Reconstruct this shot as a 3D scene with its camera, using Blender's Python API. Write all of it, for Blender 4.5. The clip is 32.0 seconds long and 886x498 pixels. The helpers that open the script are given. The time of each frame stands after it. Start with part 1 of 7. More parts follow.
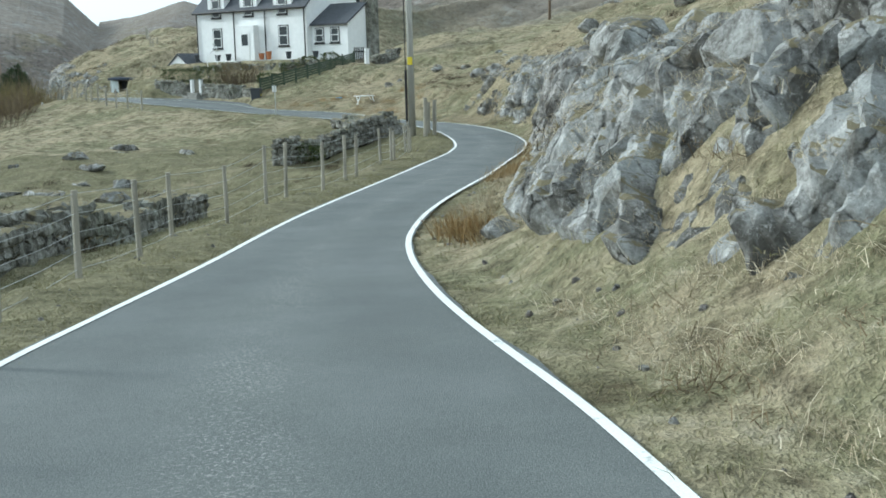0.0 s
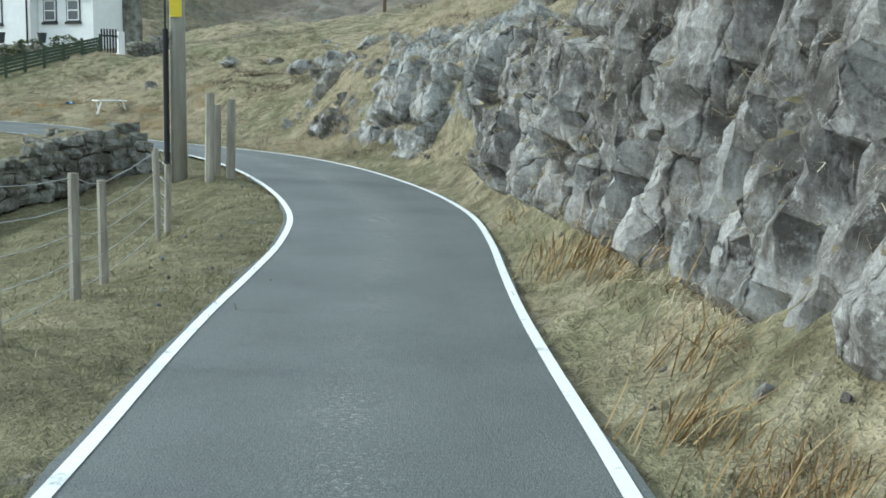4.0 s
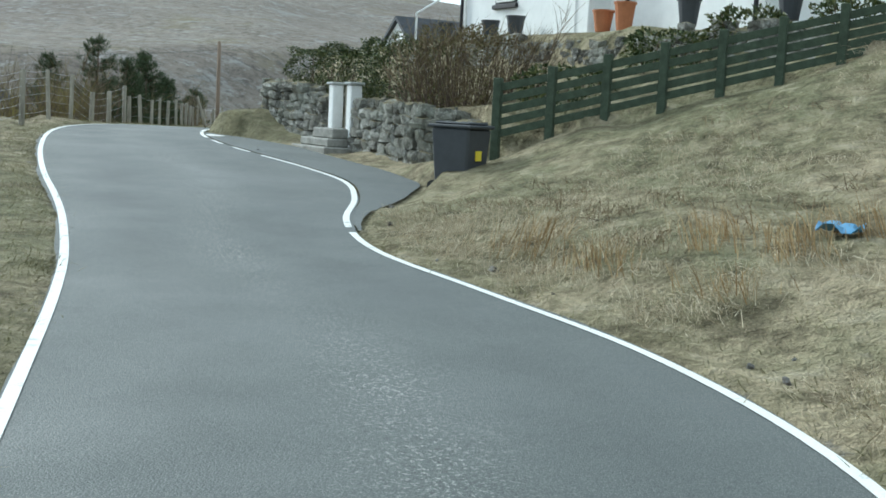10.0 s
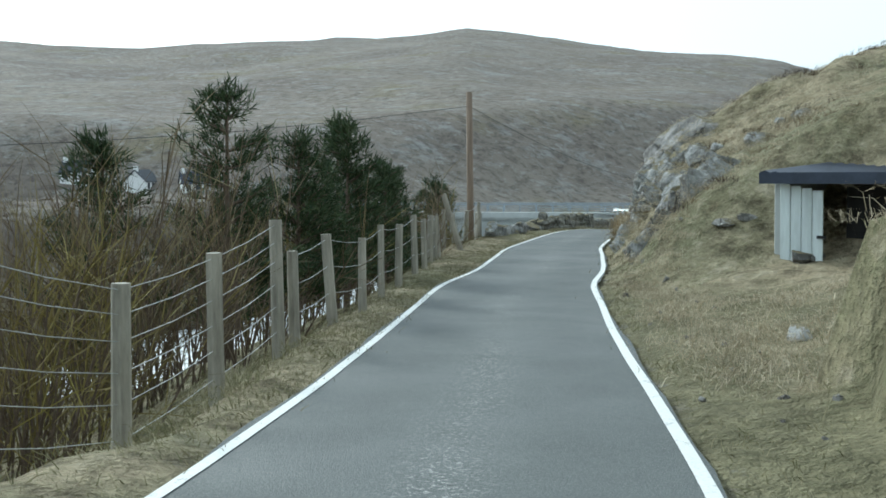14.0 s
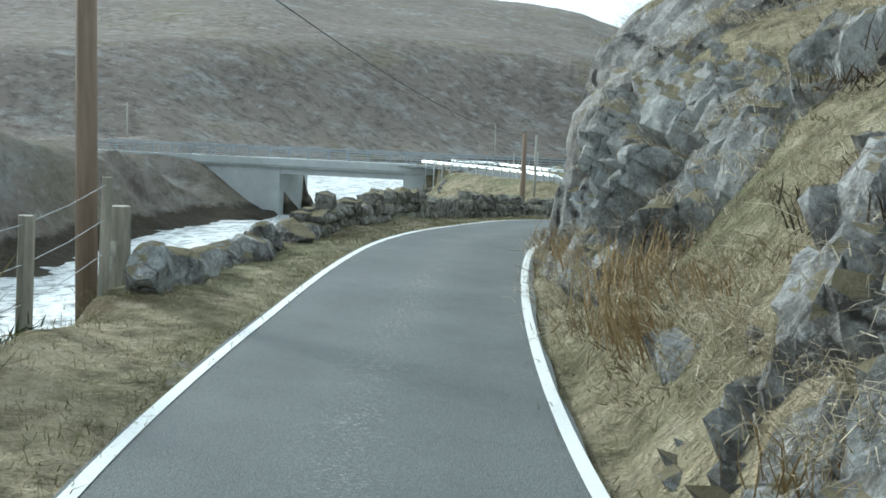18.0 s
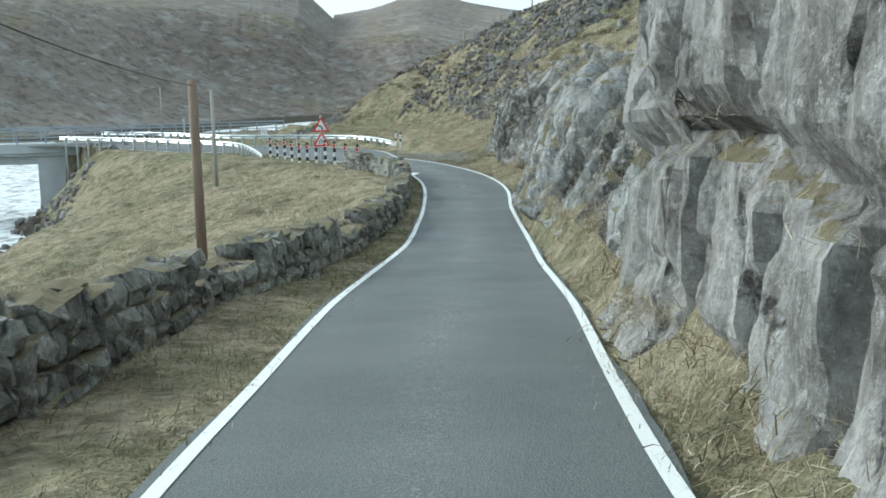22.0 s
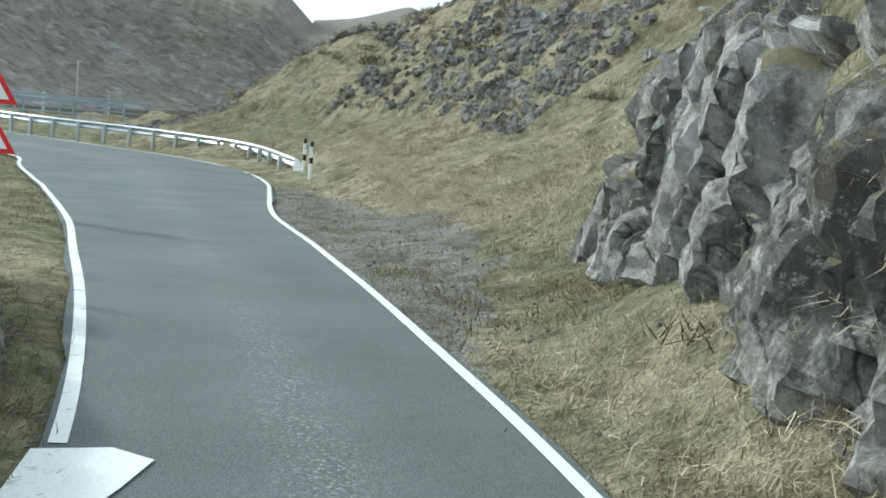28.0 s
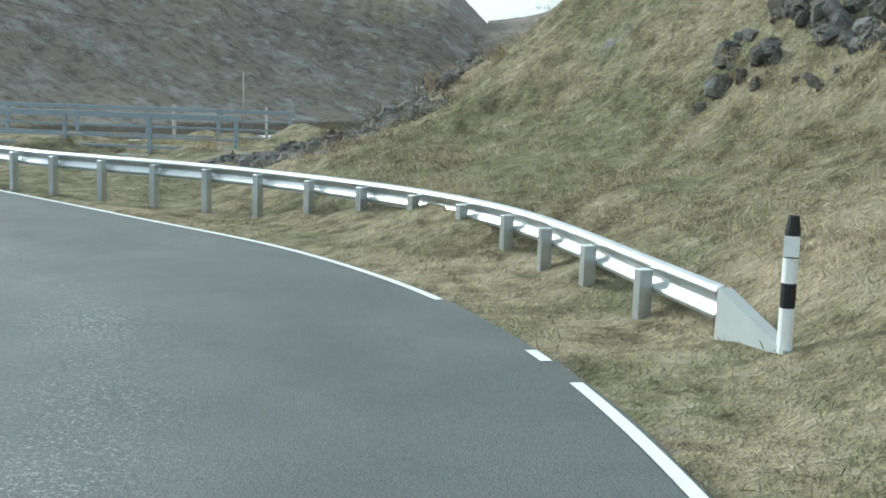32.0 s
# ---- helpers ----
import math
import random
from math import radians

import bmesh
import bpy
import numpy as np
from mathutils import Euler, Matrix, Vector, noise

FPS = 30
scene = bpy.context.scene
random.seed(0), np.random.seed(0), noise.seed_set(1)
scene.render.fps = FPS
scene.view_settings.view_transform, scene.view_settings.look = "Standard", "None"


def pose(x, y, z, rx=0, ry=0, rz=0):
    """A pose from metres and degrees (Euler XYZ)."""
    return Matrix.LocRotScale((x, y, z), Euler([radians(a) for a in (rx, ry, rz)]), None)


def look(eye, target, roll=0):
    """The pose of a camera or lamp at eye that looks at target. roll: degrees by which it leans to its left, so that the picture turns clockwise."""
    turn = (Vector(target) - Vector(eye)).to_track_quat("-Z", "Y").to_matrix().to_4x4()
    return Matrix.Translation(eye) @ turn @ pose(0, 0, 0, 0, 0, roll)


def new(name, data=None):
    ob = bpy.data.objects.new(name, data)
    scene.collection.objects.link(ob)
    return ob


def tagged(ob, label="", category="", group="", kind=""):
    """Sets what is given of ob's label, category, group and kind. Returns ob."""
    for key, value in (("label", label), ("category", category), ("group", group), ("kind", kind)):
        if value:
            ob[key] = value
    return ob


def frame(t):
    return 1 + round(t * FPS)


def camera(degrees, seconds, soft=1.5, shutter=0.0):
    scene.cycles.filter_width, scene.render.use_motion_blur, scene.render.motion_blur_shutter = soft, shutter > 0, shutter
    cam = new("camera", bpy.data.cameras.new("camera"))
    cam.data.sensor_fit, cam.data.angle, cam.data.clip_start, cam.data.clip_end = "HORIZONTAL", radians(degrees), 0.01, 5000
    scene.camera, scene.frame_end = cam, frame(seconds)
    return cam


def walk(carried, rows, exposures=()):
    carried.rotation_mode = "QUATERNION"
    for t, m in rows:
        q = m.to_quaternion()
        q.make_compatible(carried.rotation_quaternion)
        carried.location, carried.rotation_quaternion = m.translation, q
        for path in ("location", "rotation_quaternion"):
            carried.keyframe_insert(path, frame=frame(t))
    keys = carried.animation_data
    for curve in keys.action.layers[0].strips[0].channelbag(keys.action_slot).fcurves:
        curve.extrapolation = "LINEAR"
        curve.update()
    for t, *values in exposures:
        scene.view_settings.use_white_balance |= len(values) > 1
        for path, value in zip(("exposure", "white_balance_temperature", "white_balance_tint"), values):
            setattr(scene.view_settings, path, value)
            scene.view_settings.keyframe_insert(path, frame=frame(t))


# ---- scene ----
cam = camera(42.26, 32.0, soft=1.7)
PATH = [
    (0.0, pose(0.000, -0.000, 1.650, 81.03, 1.49, -0.00)),
    (0.5, pose(-0.397, 2.936, 1.530, 81.83, 1.47, 1.63)),
    (1.0, pose(-0.862, 5.878, 1.404, 81.23, 1.13, 3.83)),
    (1.5, pose(-1.290, 8.837, 1.266, 80.51, -0.34, 3.54)),
    (2.0, pose(-1.572, 11.916, 1.116, 80.43, -1.88, 0.56)),
    (2.5, pose(-1.588, 15.069, 0.963, 81.04, -2.64, -3.65)),
    (3.0, pose(-1.342, 18.368, 0.825, 81.83, -1.64, -6.73)),
    (3.5, pose(-0.912, 21.650, 0.710, 81.84, -0.20, -8.92)),
    (4.0, pose(-0.416, 24.946, 0.606, 82.24, -0.90, -10.50)),
    (4.5, pose(0.094, 28.240, 0.524, 82.85, -2.76, -11.39)),
    (5.0, pose(0.567, 31.517, 0.474, 83.49, -4.79, -11.51)),
    (5.5, pose(0.950, 34.758, 0.457, 83.97, -6.00, -10.77)),
    (6.0, pose(1.190, 37.941, 0.475, 84.11, -5.41, -9.08)),
    (6.5, pose(1.293, 40.981, 0.509, 84.44, -4.74, -6.41)),
    (7.0, pose(1.076, 44.081, 0.546, 84.47, -3.91, -2.15)),
    (7.5, pose(0.635, 47.142, 0.571, 84.28, -4.45, 3.54)),
    (8.0, pose(-0.062, 50.153, 0.591, 84.03, -5.67, 9.10)),
    (8.5, pose(-0.991, 53.090, 0.606, 83.29, -6.10, 13.16)),
    (9.0, pose(-2.136, 55.984, 0.634, 82.65, -5.80, 17.64)),
    (9.5, pose(-3.502, 58.781, 0.684, 82.71, -4.24, 22.07)),
    (10.0, pose(-5.139, 61.562, 0.755, 83.36, -2.90, 27.03)),
    (10.5, pose(-7.020, 64.196, 0.831, 84.49, -2.24, 31.57)),
    (11.0, pose(-9.070, 66.687, 0.913, 85.56, -3.14, 35.56)),
    (11.5, pose(-11.193, 69.041, 1.006, 85.61, -3.35, 38.95)),
    (12.0, pose(-13.487, 71.334, 1.123, 85.82, -3.55, 41.26)),
    (12.5, pose(-15.690, 73.549, 1.253, 86.19, -3.32, 41.82)),
    (13.0, pose(-17.783, 75.846, 1.383, 86.58, -2.08, 41.30)),
    (13.5, pose(-19.763, 78.151, 1.511, 87.00, -0.70, 39.95)),
    (14.0, pose(-21.708, 80.490, 1.616, 86.02, 0.68, 37.04)),
    (14.5, pose(-23.465, 82.789, 1.660, 84.33, 0.95, 33.60)),
    (15.0, pose(-25.037, 85.182, 1.648, 83.35, 1.25, 30.98)),
    (15.5, pose(-26.491, 87.633, 1.599, 82.92, 1.43, 29.11)),
    (16.0, pose(-27.890, 90.102, 1.531, 82.85, 1.37, 27.91)),
    (16.5, pose(-29.295, 92.549, 1.462, 82.97, 0.93, 27.31)),
    (17.0, pose(-30.769, 94.935, 1.410, 83.11, -0.02, 27.24)),
    (17.5, pose(-32.083, 97.238, 1.367, 82.90, -1.99, 27.47)),
    (18.0, pose(-33.410, 99.474, 1.324, 83.28, -2.04, 26.95)),
    (18.5, pose(-34.632, 101.638, 1.267, 82.64, -0.60, 26.37)),
    (19.0, pose(-35.884, 103.847, 1.197, 82.08, 0.12, 25.55)),
    (19.5, pose(-37.013, 106.104, 1.120, 82.04, 0.09, 24.33)),
    (20.0, pose(-38.090, 108.455, 1.055, 82.40, 0.48, 22.47)),
    (20.5, pose(-39.080, 110.885, 0.995, 82.26, 1.20, 19.74)),
    (21.0, pose(-39.986, 113.392, 0.927, 82.01, 1.88, 16.25)),
    (21.5, pose(-40.726, 115.946, 0.829, 81.46, 2.04, 13.45)),
    (22.0, pose(-41.404, 118.549, 0.701, 81.27, 1.58, 10.71)),
    (22.5, pose(-42.010, 121.201, 0.574, 81.02, 0.79, 8.27)),
    (23.0, pose(-42.568, 123.828, 0.422, 80.74, -0.64, 6.29)),
    (23.5, pose(-43.057, 126.434, 0.244, 80.68, -2.79, 5.25)),
    (24.0, pose(-43.483, 129.043, 0.057, 80.60, -4.86, 4.61)),
    (24.5, pose(-43.852, 131.622, -0.142, 79.74, -5.30, 4.86)),
    (25.0, pose(-44.224, 134.255, -0.338, 79.84, -5.22, 4.88)),
    (25.5, pose(-44.618, 136.972, -0.516, 80.52, -4.89, 4.83)),
    (26.0, pose(-45.054, 139.805, -0.657, 81.38, -4.56, 4.88)),
    (26.5, pose(-45.574, 142.756, -0.770, 82.03, -4.49, 5.20)),
    (27.0, pose(-46.219, 145.827, -0.860, 82.10, -4.94, 5.95)),
    (27.5, pose(-46.867, 148.756, -0.930, 82.45, -5.64, 7.23)),
    (28.0, pose(-47.585, 151.629, -1.002, 82.47, -5.18, 9.54)),
    (28.5, pose(-48.432, 154.426, -1.085, 82.41, -4.38, 12.11)),
    (29.0, pose(-49.395, 157.166, -1.176, 82.71, -4.00, 15.18)),
    (29.5, pose(-50.445, 159.846, -1.278, 81.83, -3.77, 18.61)),
    (30.0, pose(-51.549, 162.456, -1.382, 81.52, -3.42, 19.92)),
    (30.5, pose(-52.539, 164.997, -1.475, 81.45, -3.05, 19.61)),
    (31.0, pose(-53.550, 167.478, -1.545, 81.86, -2.83, 18.64)),
    (31.5, pose(-54.507, 169.915, -1.600, 81.59, -2.75, 18.09)),
    (32.0, pose(-55.506, 172.401, -1.641, 81.93, -1.86, 18.16)),
]
walk(cam, PATH, exposures=[(0.0, 0.34, 5700, -2), (6.0, 0.38, 5700, -2), (10.0, 0.32, 5700, -2), (12.0, 0.25, 5700, -2), (14.0, 0.18, 5700, -2), (17.0, 0.38, 5700, -2), (19.0, 0.24, 5700, -2), (21.0, 0.24, 5700, -2), (22.5, 0.34, 5700, -2), (24.0, 0.44, 5750, -2), (28.0, 0.38, 5800, -2), (32.0, 0.27, 5800, -2)])

# ---- world and sun: thin bright overcast, sun behind haze in the north-west ----
SUN_AZ, SUN_EL = 72.0, 27.0
world = bpy.data.worlds.new("world")
scene.world = world
world.use_nodes = True
wn, wl = world.node_tree.nodes, world.node_tree.links
sky = wn.new("ShaderNodeTexSky")
sky.sky_type, sky.sun_disc = "NISHITA", False
sky.sun_elevation, sky.sun_rotation = radians(SUN_EL), radians(-SUN_AZ)
sky.air_density, sky.dust_density, sky.ozone_density = 1.0, 4.0, 1.0
pale = wn.new("ShaderNodeHueSaturation")
pale.inputs["Saturation"].default_value = 0.22
wl.new(sky.outputs["Color"], pale.inputs["Color"])
veil = wn.new("ShaderNodeMix")
veil.data_type = "RGBA"
veil.inputs["Factor"].default_value = 0.55
veil.inputs["B"].default_value = (9.5, 10.2, 10.8, 1)
wl.new(pale.outputs["Color"], veil.inputs["A"])
wl.new(veil.outputs["Result"], wn["Background"].inputs["Color"])
wn["Background"].inputs["Strength"].default_value = 0.13
sun = new("sun", bpy.data.lights.new("sun", "SUN"))
sun.data.energy, sun.data.angle, sun.data.color = 2.3, radians(7), (1.0, 0.95, 0.88)
a, e = radians(SUN_AZ), radians(SUN_EL)
sun.matrix_world = look((0, 0, 0), (math.sin(a) * math.cos(e), -math.cos(a) * math.cos(e), -math.sin(e)))
sun.location = (0, 0, 60)


# ---- materials ----
def mat(name, rough=0.9, metal=0.0, spec=0.3):
    m = bpy.data.materials.new(name)
    m.use_nodes = True
    b = m.node_tree.nodes["Principled BSDF"]
    b.inputs["Roughness"].default_value, b.inputs["Metallic"].default_value = rough, metal
    b.inputs["Specular IOR Level"].default_value = spec
    return m


class Nodes:
    """A short way to write node trees."""

    def __init__(self, m):
        self.t = m.node_tree
        self.b = self.t.nodes["Principled BSDF"]
        self.pos = self.t.nodes.new("ShaderNodeNewGeometry").outputs["Position"]

    def add(self, kind, **inputs):
        n = self.t.nodes.new(kind)
        for k, v in inputs.items():
            self.put(n.inputs[k.replace("_", " ")], v)
        return n

    def put(self, socket, v):
        if isinstance(v, bpy.types.NodeSocket):
            self.t.links.new(v, socket)
        else:
            socket.default_value = v

    def noise(self, scale, detail=4.0, rough=0.6, stretch=None, vec=None, distort=0.0):
        v = vec or self.pos
        if stretch:
            mp = self.add("ShaderNodeMapping", Vector=v, Scale=stretch)
            v = mp.outputs["Vector"]
        n = self.add("ShaderNodeTexNoise", Vector=v, Scale=scale, Detail=detail, Roughness=rough, Distortion=distort)
        return n.outputs["Fac"]

    def voronoi(self, scale, stretch=None, feature="F1", out="Distance", rand=1.0):
        v = self.pos
        if stretch:
            v = self.add("ShaderNodeMapping", Vector=v, Scale=stretch).outputs["Vector"]
        n = self.add("ShaderNodeTexVoronoi", Vector=v, Scale=scale, Randomness=rand)
        n.feature = feature
        return n.outputs[out]

    def ramp(self, fac, stops):
        n = self.add("ShaderNodeValToRGB", Fac=fac)
        els = n.color_ramp.elements
        while len(els) < len(stops):
            els.new(0.5)
        for el, (p, c) in zip(els, stops):
            el.position = p
            el.color = (*c, 1) if not isinstance(c, (int, float)) else (c, c, c, 1)
        return n.outputs["Color"]

    def mix(self, fac, a, b, mode="MIX"):
        n = self.t.nodes.new("ShaderNodeMix")
        n.data_type, n.blend_type = "RGBA", mode
        for s, v in (("Factor", fac), ("A", a), ("B", b)):
            if isinstance(v, tuple) and len(v) == 3:
                v = (*v, 1)
            if s == "Factor":
                self.put(n.inputs["Factor"], v)
            else:
                self.put([i for i in n.inputs if i.name == s and i.type == "RGBA"][0], v)
        return [o for o in n.outputs if o.type == "RGBA"][0]

    def math(self, op, a, b=0.0):
        n = self.t.nodes.new("ShaderNodeMath")
        n.operation = op
        self.put(n.inputs[0], a)
        self.put(n.inputs[1], b)
        return n.outputs[0]

    def color(self, c):
        self.put(self.b.inputs["Base Color"], c if isinstance(c, bpy.types.NodeSocket) else (*c, 1))

    def bump(self, height, dist=0.02, strength=0.6, normal=None):
        n = self.add("ShaderNodeBump", Height=height, Distance=dist, Strength=strength)
        if normal:
            self.put(n.inputs["Normal"], normal)
        self.put(self.b.inputs["Normal"], n.outputs["Normal"])
        return n.outputs["Normal"]


def slope_of(n):
    """How level a surface lies: 1 flat, 0 upright."""
    g = n.t.nodes.new("ShaderNodeNewGeometry")
    s = n.add("ShaderNodeSeparateXYZ", Vector=g.outputs["Normal"])
    return s.outputs["Z"]


def make_turf(name, straw, green, brown, stony=0.0):
    m = mat(name, 0.95, spec=0.15)
    n = Nodes(m)
    big, mid = n.noise(0.13, 4), n.noise(0.9, 5, 0.65)
    fine = n.noise(9.0, 5, 0.75)
    blade = n.noise(26.0, 3, 0.7, stretch=(1, 1, 0.35))
    c = n.mix(n.ramp(n.math("ADD", n.math("MULTIPLY", big, 0.55), n.math("MULTIPLY", mid, 0.45)), [(0.42, 0.0), (0.56, 1.0)]), straw, green)
    c = n.mix(n.ramp(n.noise(0.35, 5, 0.7), [(0.52, 0.0), (0.68, 0.85)]), c, brown)
    c = n.mix(n.ramp(fine, [(0.3, 0.75), (0.62, 0.0)]), c, n.mix(0.6, c, (0.03, 0.025, 0.012)))
    c = n.mix(n.ramp(blade, [(0.5, 0.0), (0.75, 0.55)]), c, n.mix(0.55, c, (0.62, 0.55, 0.36)))
    if stony:
        c = n.mix(n.ramp(n.noise(0.5, 6, 0.7, distort=1.0), [(0.60 - 0.05 * stony, 0.0), (0.66, 0.9)]), c, n.mix(mid, (0.2, 0.2, 0.2), (0.34, 0.35, 0.35)))
    n.color(c)
    n.bump(n.math("ADD", fine, n.math("MULTIPLY", blade, 0.7)), 0.09, 0.9)
    return m


def make_rock(name, base, dark, pale, tint, strata=(1.0, 1.0, 0.25), crack=1.4, mossy=0.0):
    m = mat(name, 0.9, spec=0.2)
    n = Nodes(m)
    big = n.noise(0.5, 5, 0.65)
    seam = n.noise(3.0, 8, 0.75, stretch=strata)
    grain = n.noise(26.0, 5, 0.8)
    c = n.mix(n.ramp(big, [(0.35, 0.0), (0.65, 1.0)]), base, tint)
    c = n.mix(n.ramp(seam, [(0.36, 0.9), (0.50, 0.0)]), c, dark)
    c = n.mix(n.ramp(n.noise(0.8, 7, 0.75), [(0.42, 0.9), (0.54, 0.0)]), c, n.mix(0.5, dark, (0.05, 0.048, 0.042)))
    c = n.mix(n.ramp(seam, [(0.53, 0.0), (0.68, 0.7)]), c, pale)
    c = n.mix(n.ramp(n.noise(4.5, 7, 0.85), [(0.56, 0.0), (0.64, 0.7)]), c, pale)
    c = n.mix(n.ramp(n.noise(1.1, 6, 0.75), [(0.57, 0.0), (0.68, 0.65)]), c, (0.13, 0.105, 0.065))
    # joints: edges of stretched cells, bent by noise
    warp = n.add("ShaderNodeVectorMath", )
    warp.operation = "MULTIPLY_ADD"
    nz = n.add("ShaderNodeTexNoise", Vector=n.pos, Scale=1.7, Detail=4.0)
    n.put(warp.inputs[0], nz.outputs["Color"])
    warp.inputs[1].default_value = (0.45, 0.45, 0.45)
    n.put(warp.inputs[2], n.pos)
    mp = n.add("ShaderNodeMapping", Vector=warp.outputs["Vector"], Scale=strata)
    vo = n.add("ShaderNodeTexVoronoi", Vector=mp.outputs["Vector"], Scale=crack)
    vo.feature = "DISTANCE_TO_EDGE"
    edge = vo.outputs["Distance"]
    wide = n.math("ADD", edge, n.math("MULTIPLY", n.math("SUBTRACT", n.noise(5.0, 5, 0.7), 0.42), 0.10))
    c = n.mix(n.ramp(wide, [(0.004, 0.9), (0.022, 0.0)]), c, (0.03, 0.028, 0.024))
    c = n.mix(n.ramp(n.noise(11.0, 6, 0.85), [(0.60, 0.0), (0.67, 0.6)]), c, n.mix(0.5, pale, (0.72, 0.73, 0.70)))
    c = n.mix(n.ramp(n.noise(8.0, 6, 0.85), [(0.36, 0.8), (0.45, 0.0)]), c, dark)
    c = n.mix(n.ramp(grain, [(0.3, 0.55), (0.58, 0.0)]), c, n.mix(0.65, c, (0.03, 0.03, 0.03)))
    if mossy:
        up = n.math("ADD", slope_of(n), n.math("MULTIPLY", n.math("SUBTRACT", n.noise(2.2, 6, 0.7), 0.5), 1.6))
        turf = n.mix(n.noise(7.0, 5, 0.75), (0.08, 0.065, 0.035), (0.30, 0.26, 0.15))
        c = n.mix(n.ramp(up, [(0.93 - 0.3 * mossy, 0.0), (1.0 - 0.3 * mossy, 0.9)]), c, turf)
    n.color(c)
    h = n.math("ADD", n.math("MULTIPLY", seam, 0.9), n.math("MULTIPLY", grain, 0.25))
    h = n.math("ADD", h, n.math("MULTIPLY", n.ramp(wide, [(0.0, 0.0), (0.05, 1.0)]), 0.35))
    n.bump(h, 0.10, 0.9)
    return m


M_TURF = make_turf("turf", (0.29, 0.235, 0.12), (0.155, 0.16, 0.062), (0.135, 0.098, 0.055))
M_VERGE = make_turf("verge_grass", (0.27, 0.235, 0.12), (0.13, 0.15, 0.05), (0.16, 0.12, 0.07))
M_ROCK = make_rock("grey_gneiss", (0.44, 0.43, 0.405), (0.13, 0.122, 0.105), (0.68, 0.675, 0.65), (0.33, 0.345, 0.335), (1.0, 1.0, 0.6), 1.1, 0.4)
M_SLAB = make_rock("upright_strata", (0.43, 0.405, 0.375), (0.125, 0.112, 0.097), (0.66, 0.65, 0.62), (0.32, 0.325, 0.31), (1.0, 1.0, 0.3), 1.5, 0.35)
M_CLIFF = make_rock("cliff_gneiss", (0.43, 0.41, 0.385), (0.23, 0.215, 0.195), (0.60, 0.585, 0.55), (0.34, 0.335, 0.315), (1.0, 1.0, 0.28), 0.55, 0.5)
M_SCREE = make_rock("dark_scree", (0.34, 0.33, 0.31), (0.16, 0.135, 0.12), (0.38, 0.38, 0.36), (0.15, 0.16, 0.15), (1, 1, 1), 1.2, 0.0)
M_CRAG = make_rock("weathered_crag", (0.42, 0.405, 0.375), (0.13, 0.12, 0.102), (0.62, 0.615, 0.58), (0.31, 0.325, 0.315), (1.0, 1.0, 0.4), 0.9, 0.5)
M_STONE = make_rock("wall_stone", (0.36, 0.35, 0.32), (0.14, 0.135, 0.11), (0.58, 0.58, 0.53), (0.24, 0.25, 0.20), (1, 1, 1), 0.8, 0.35)


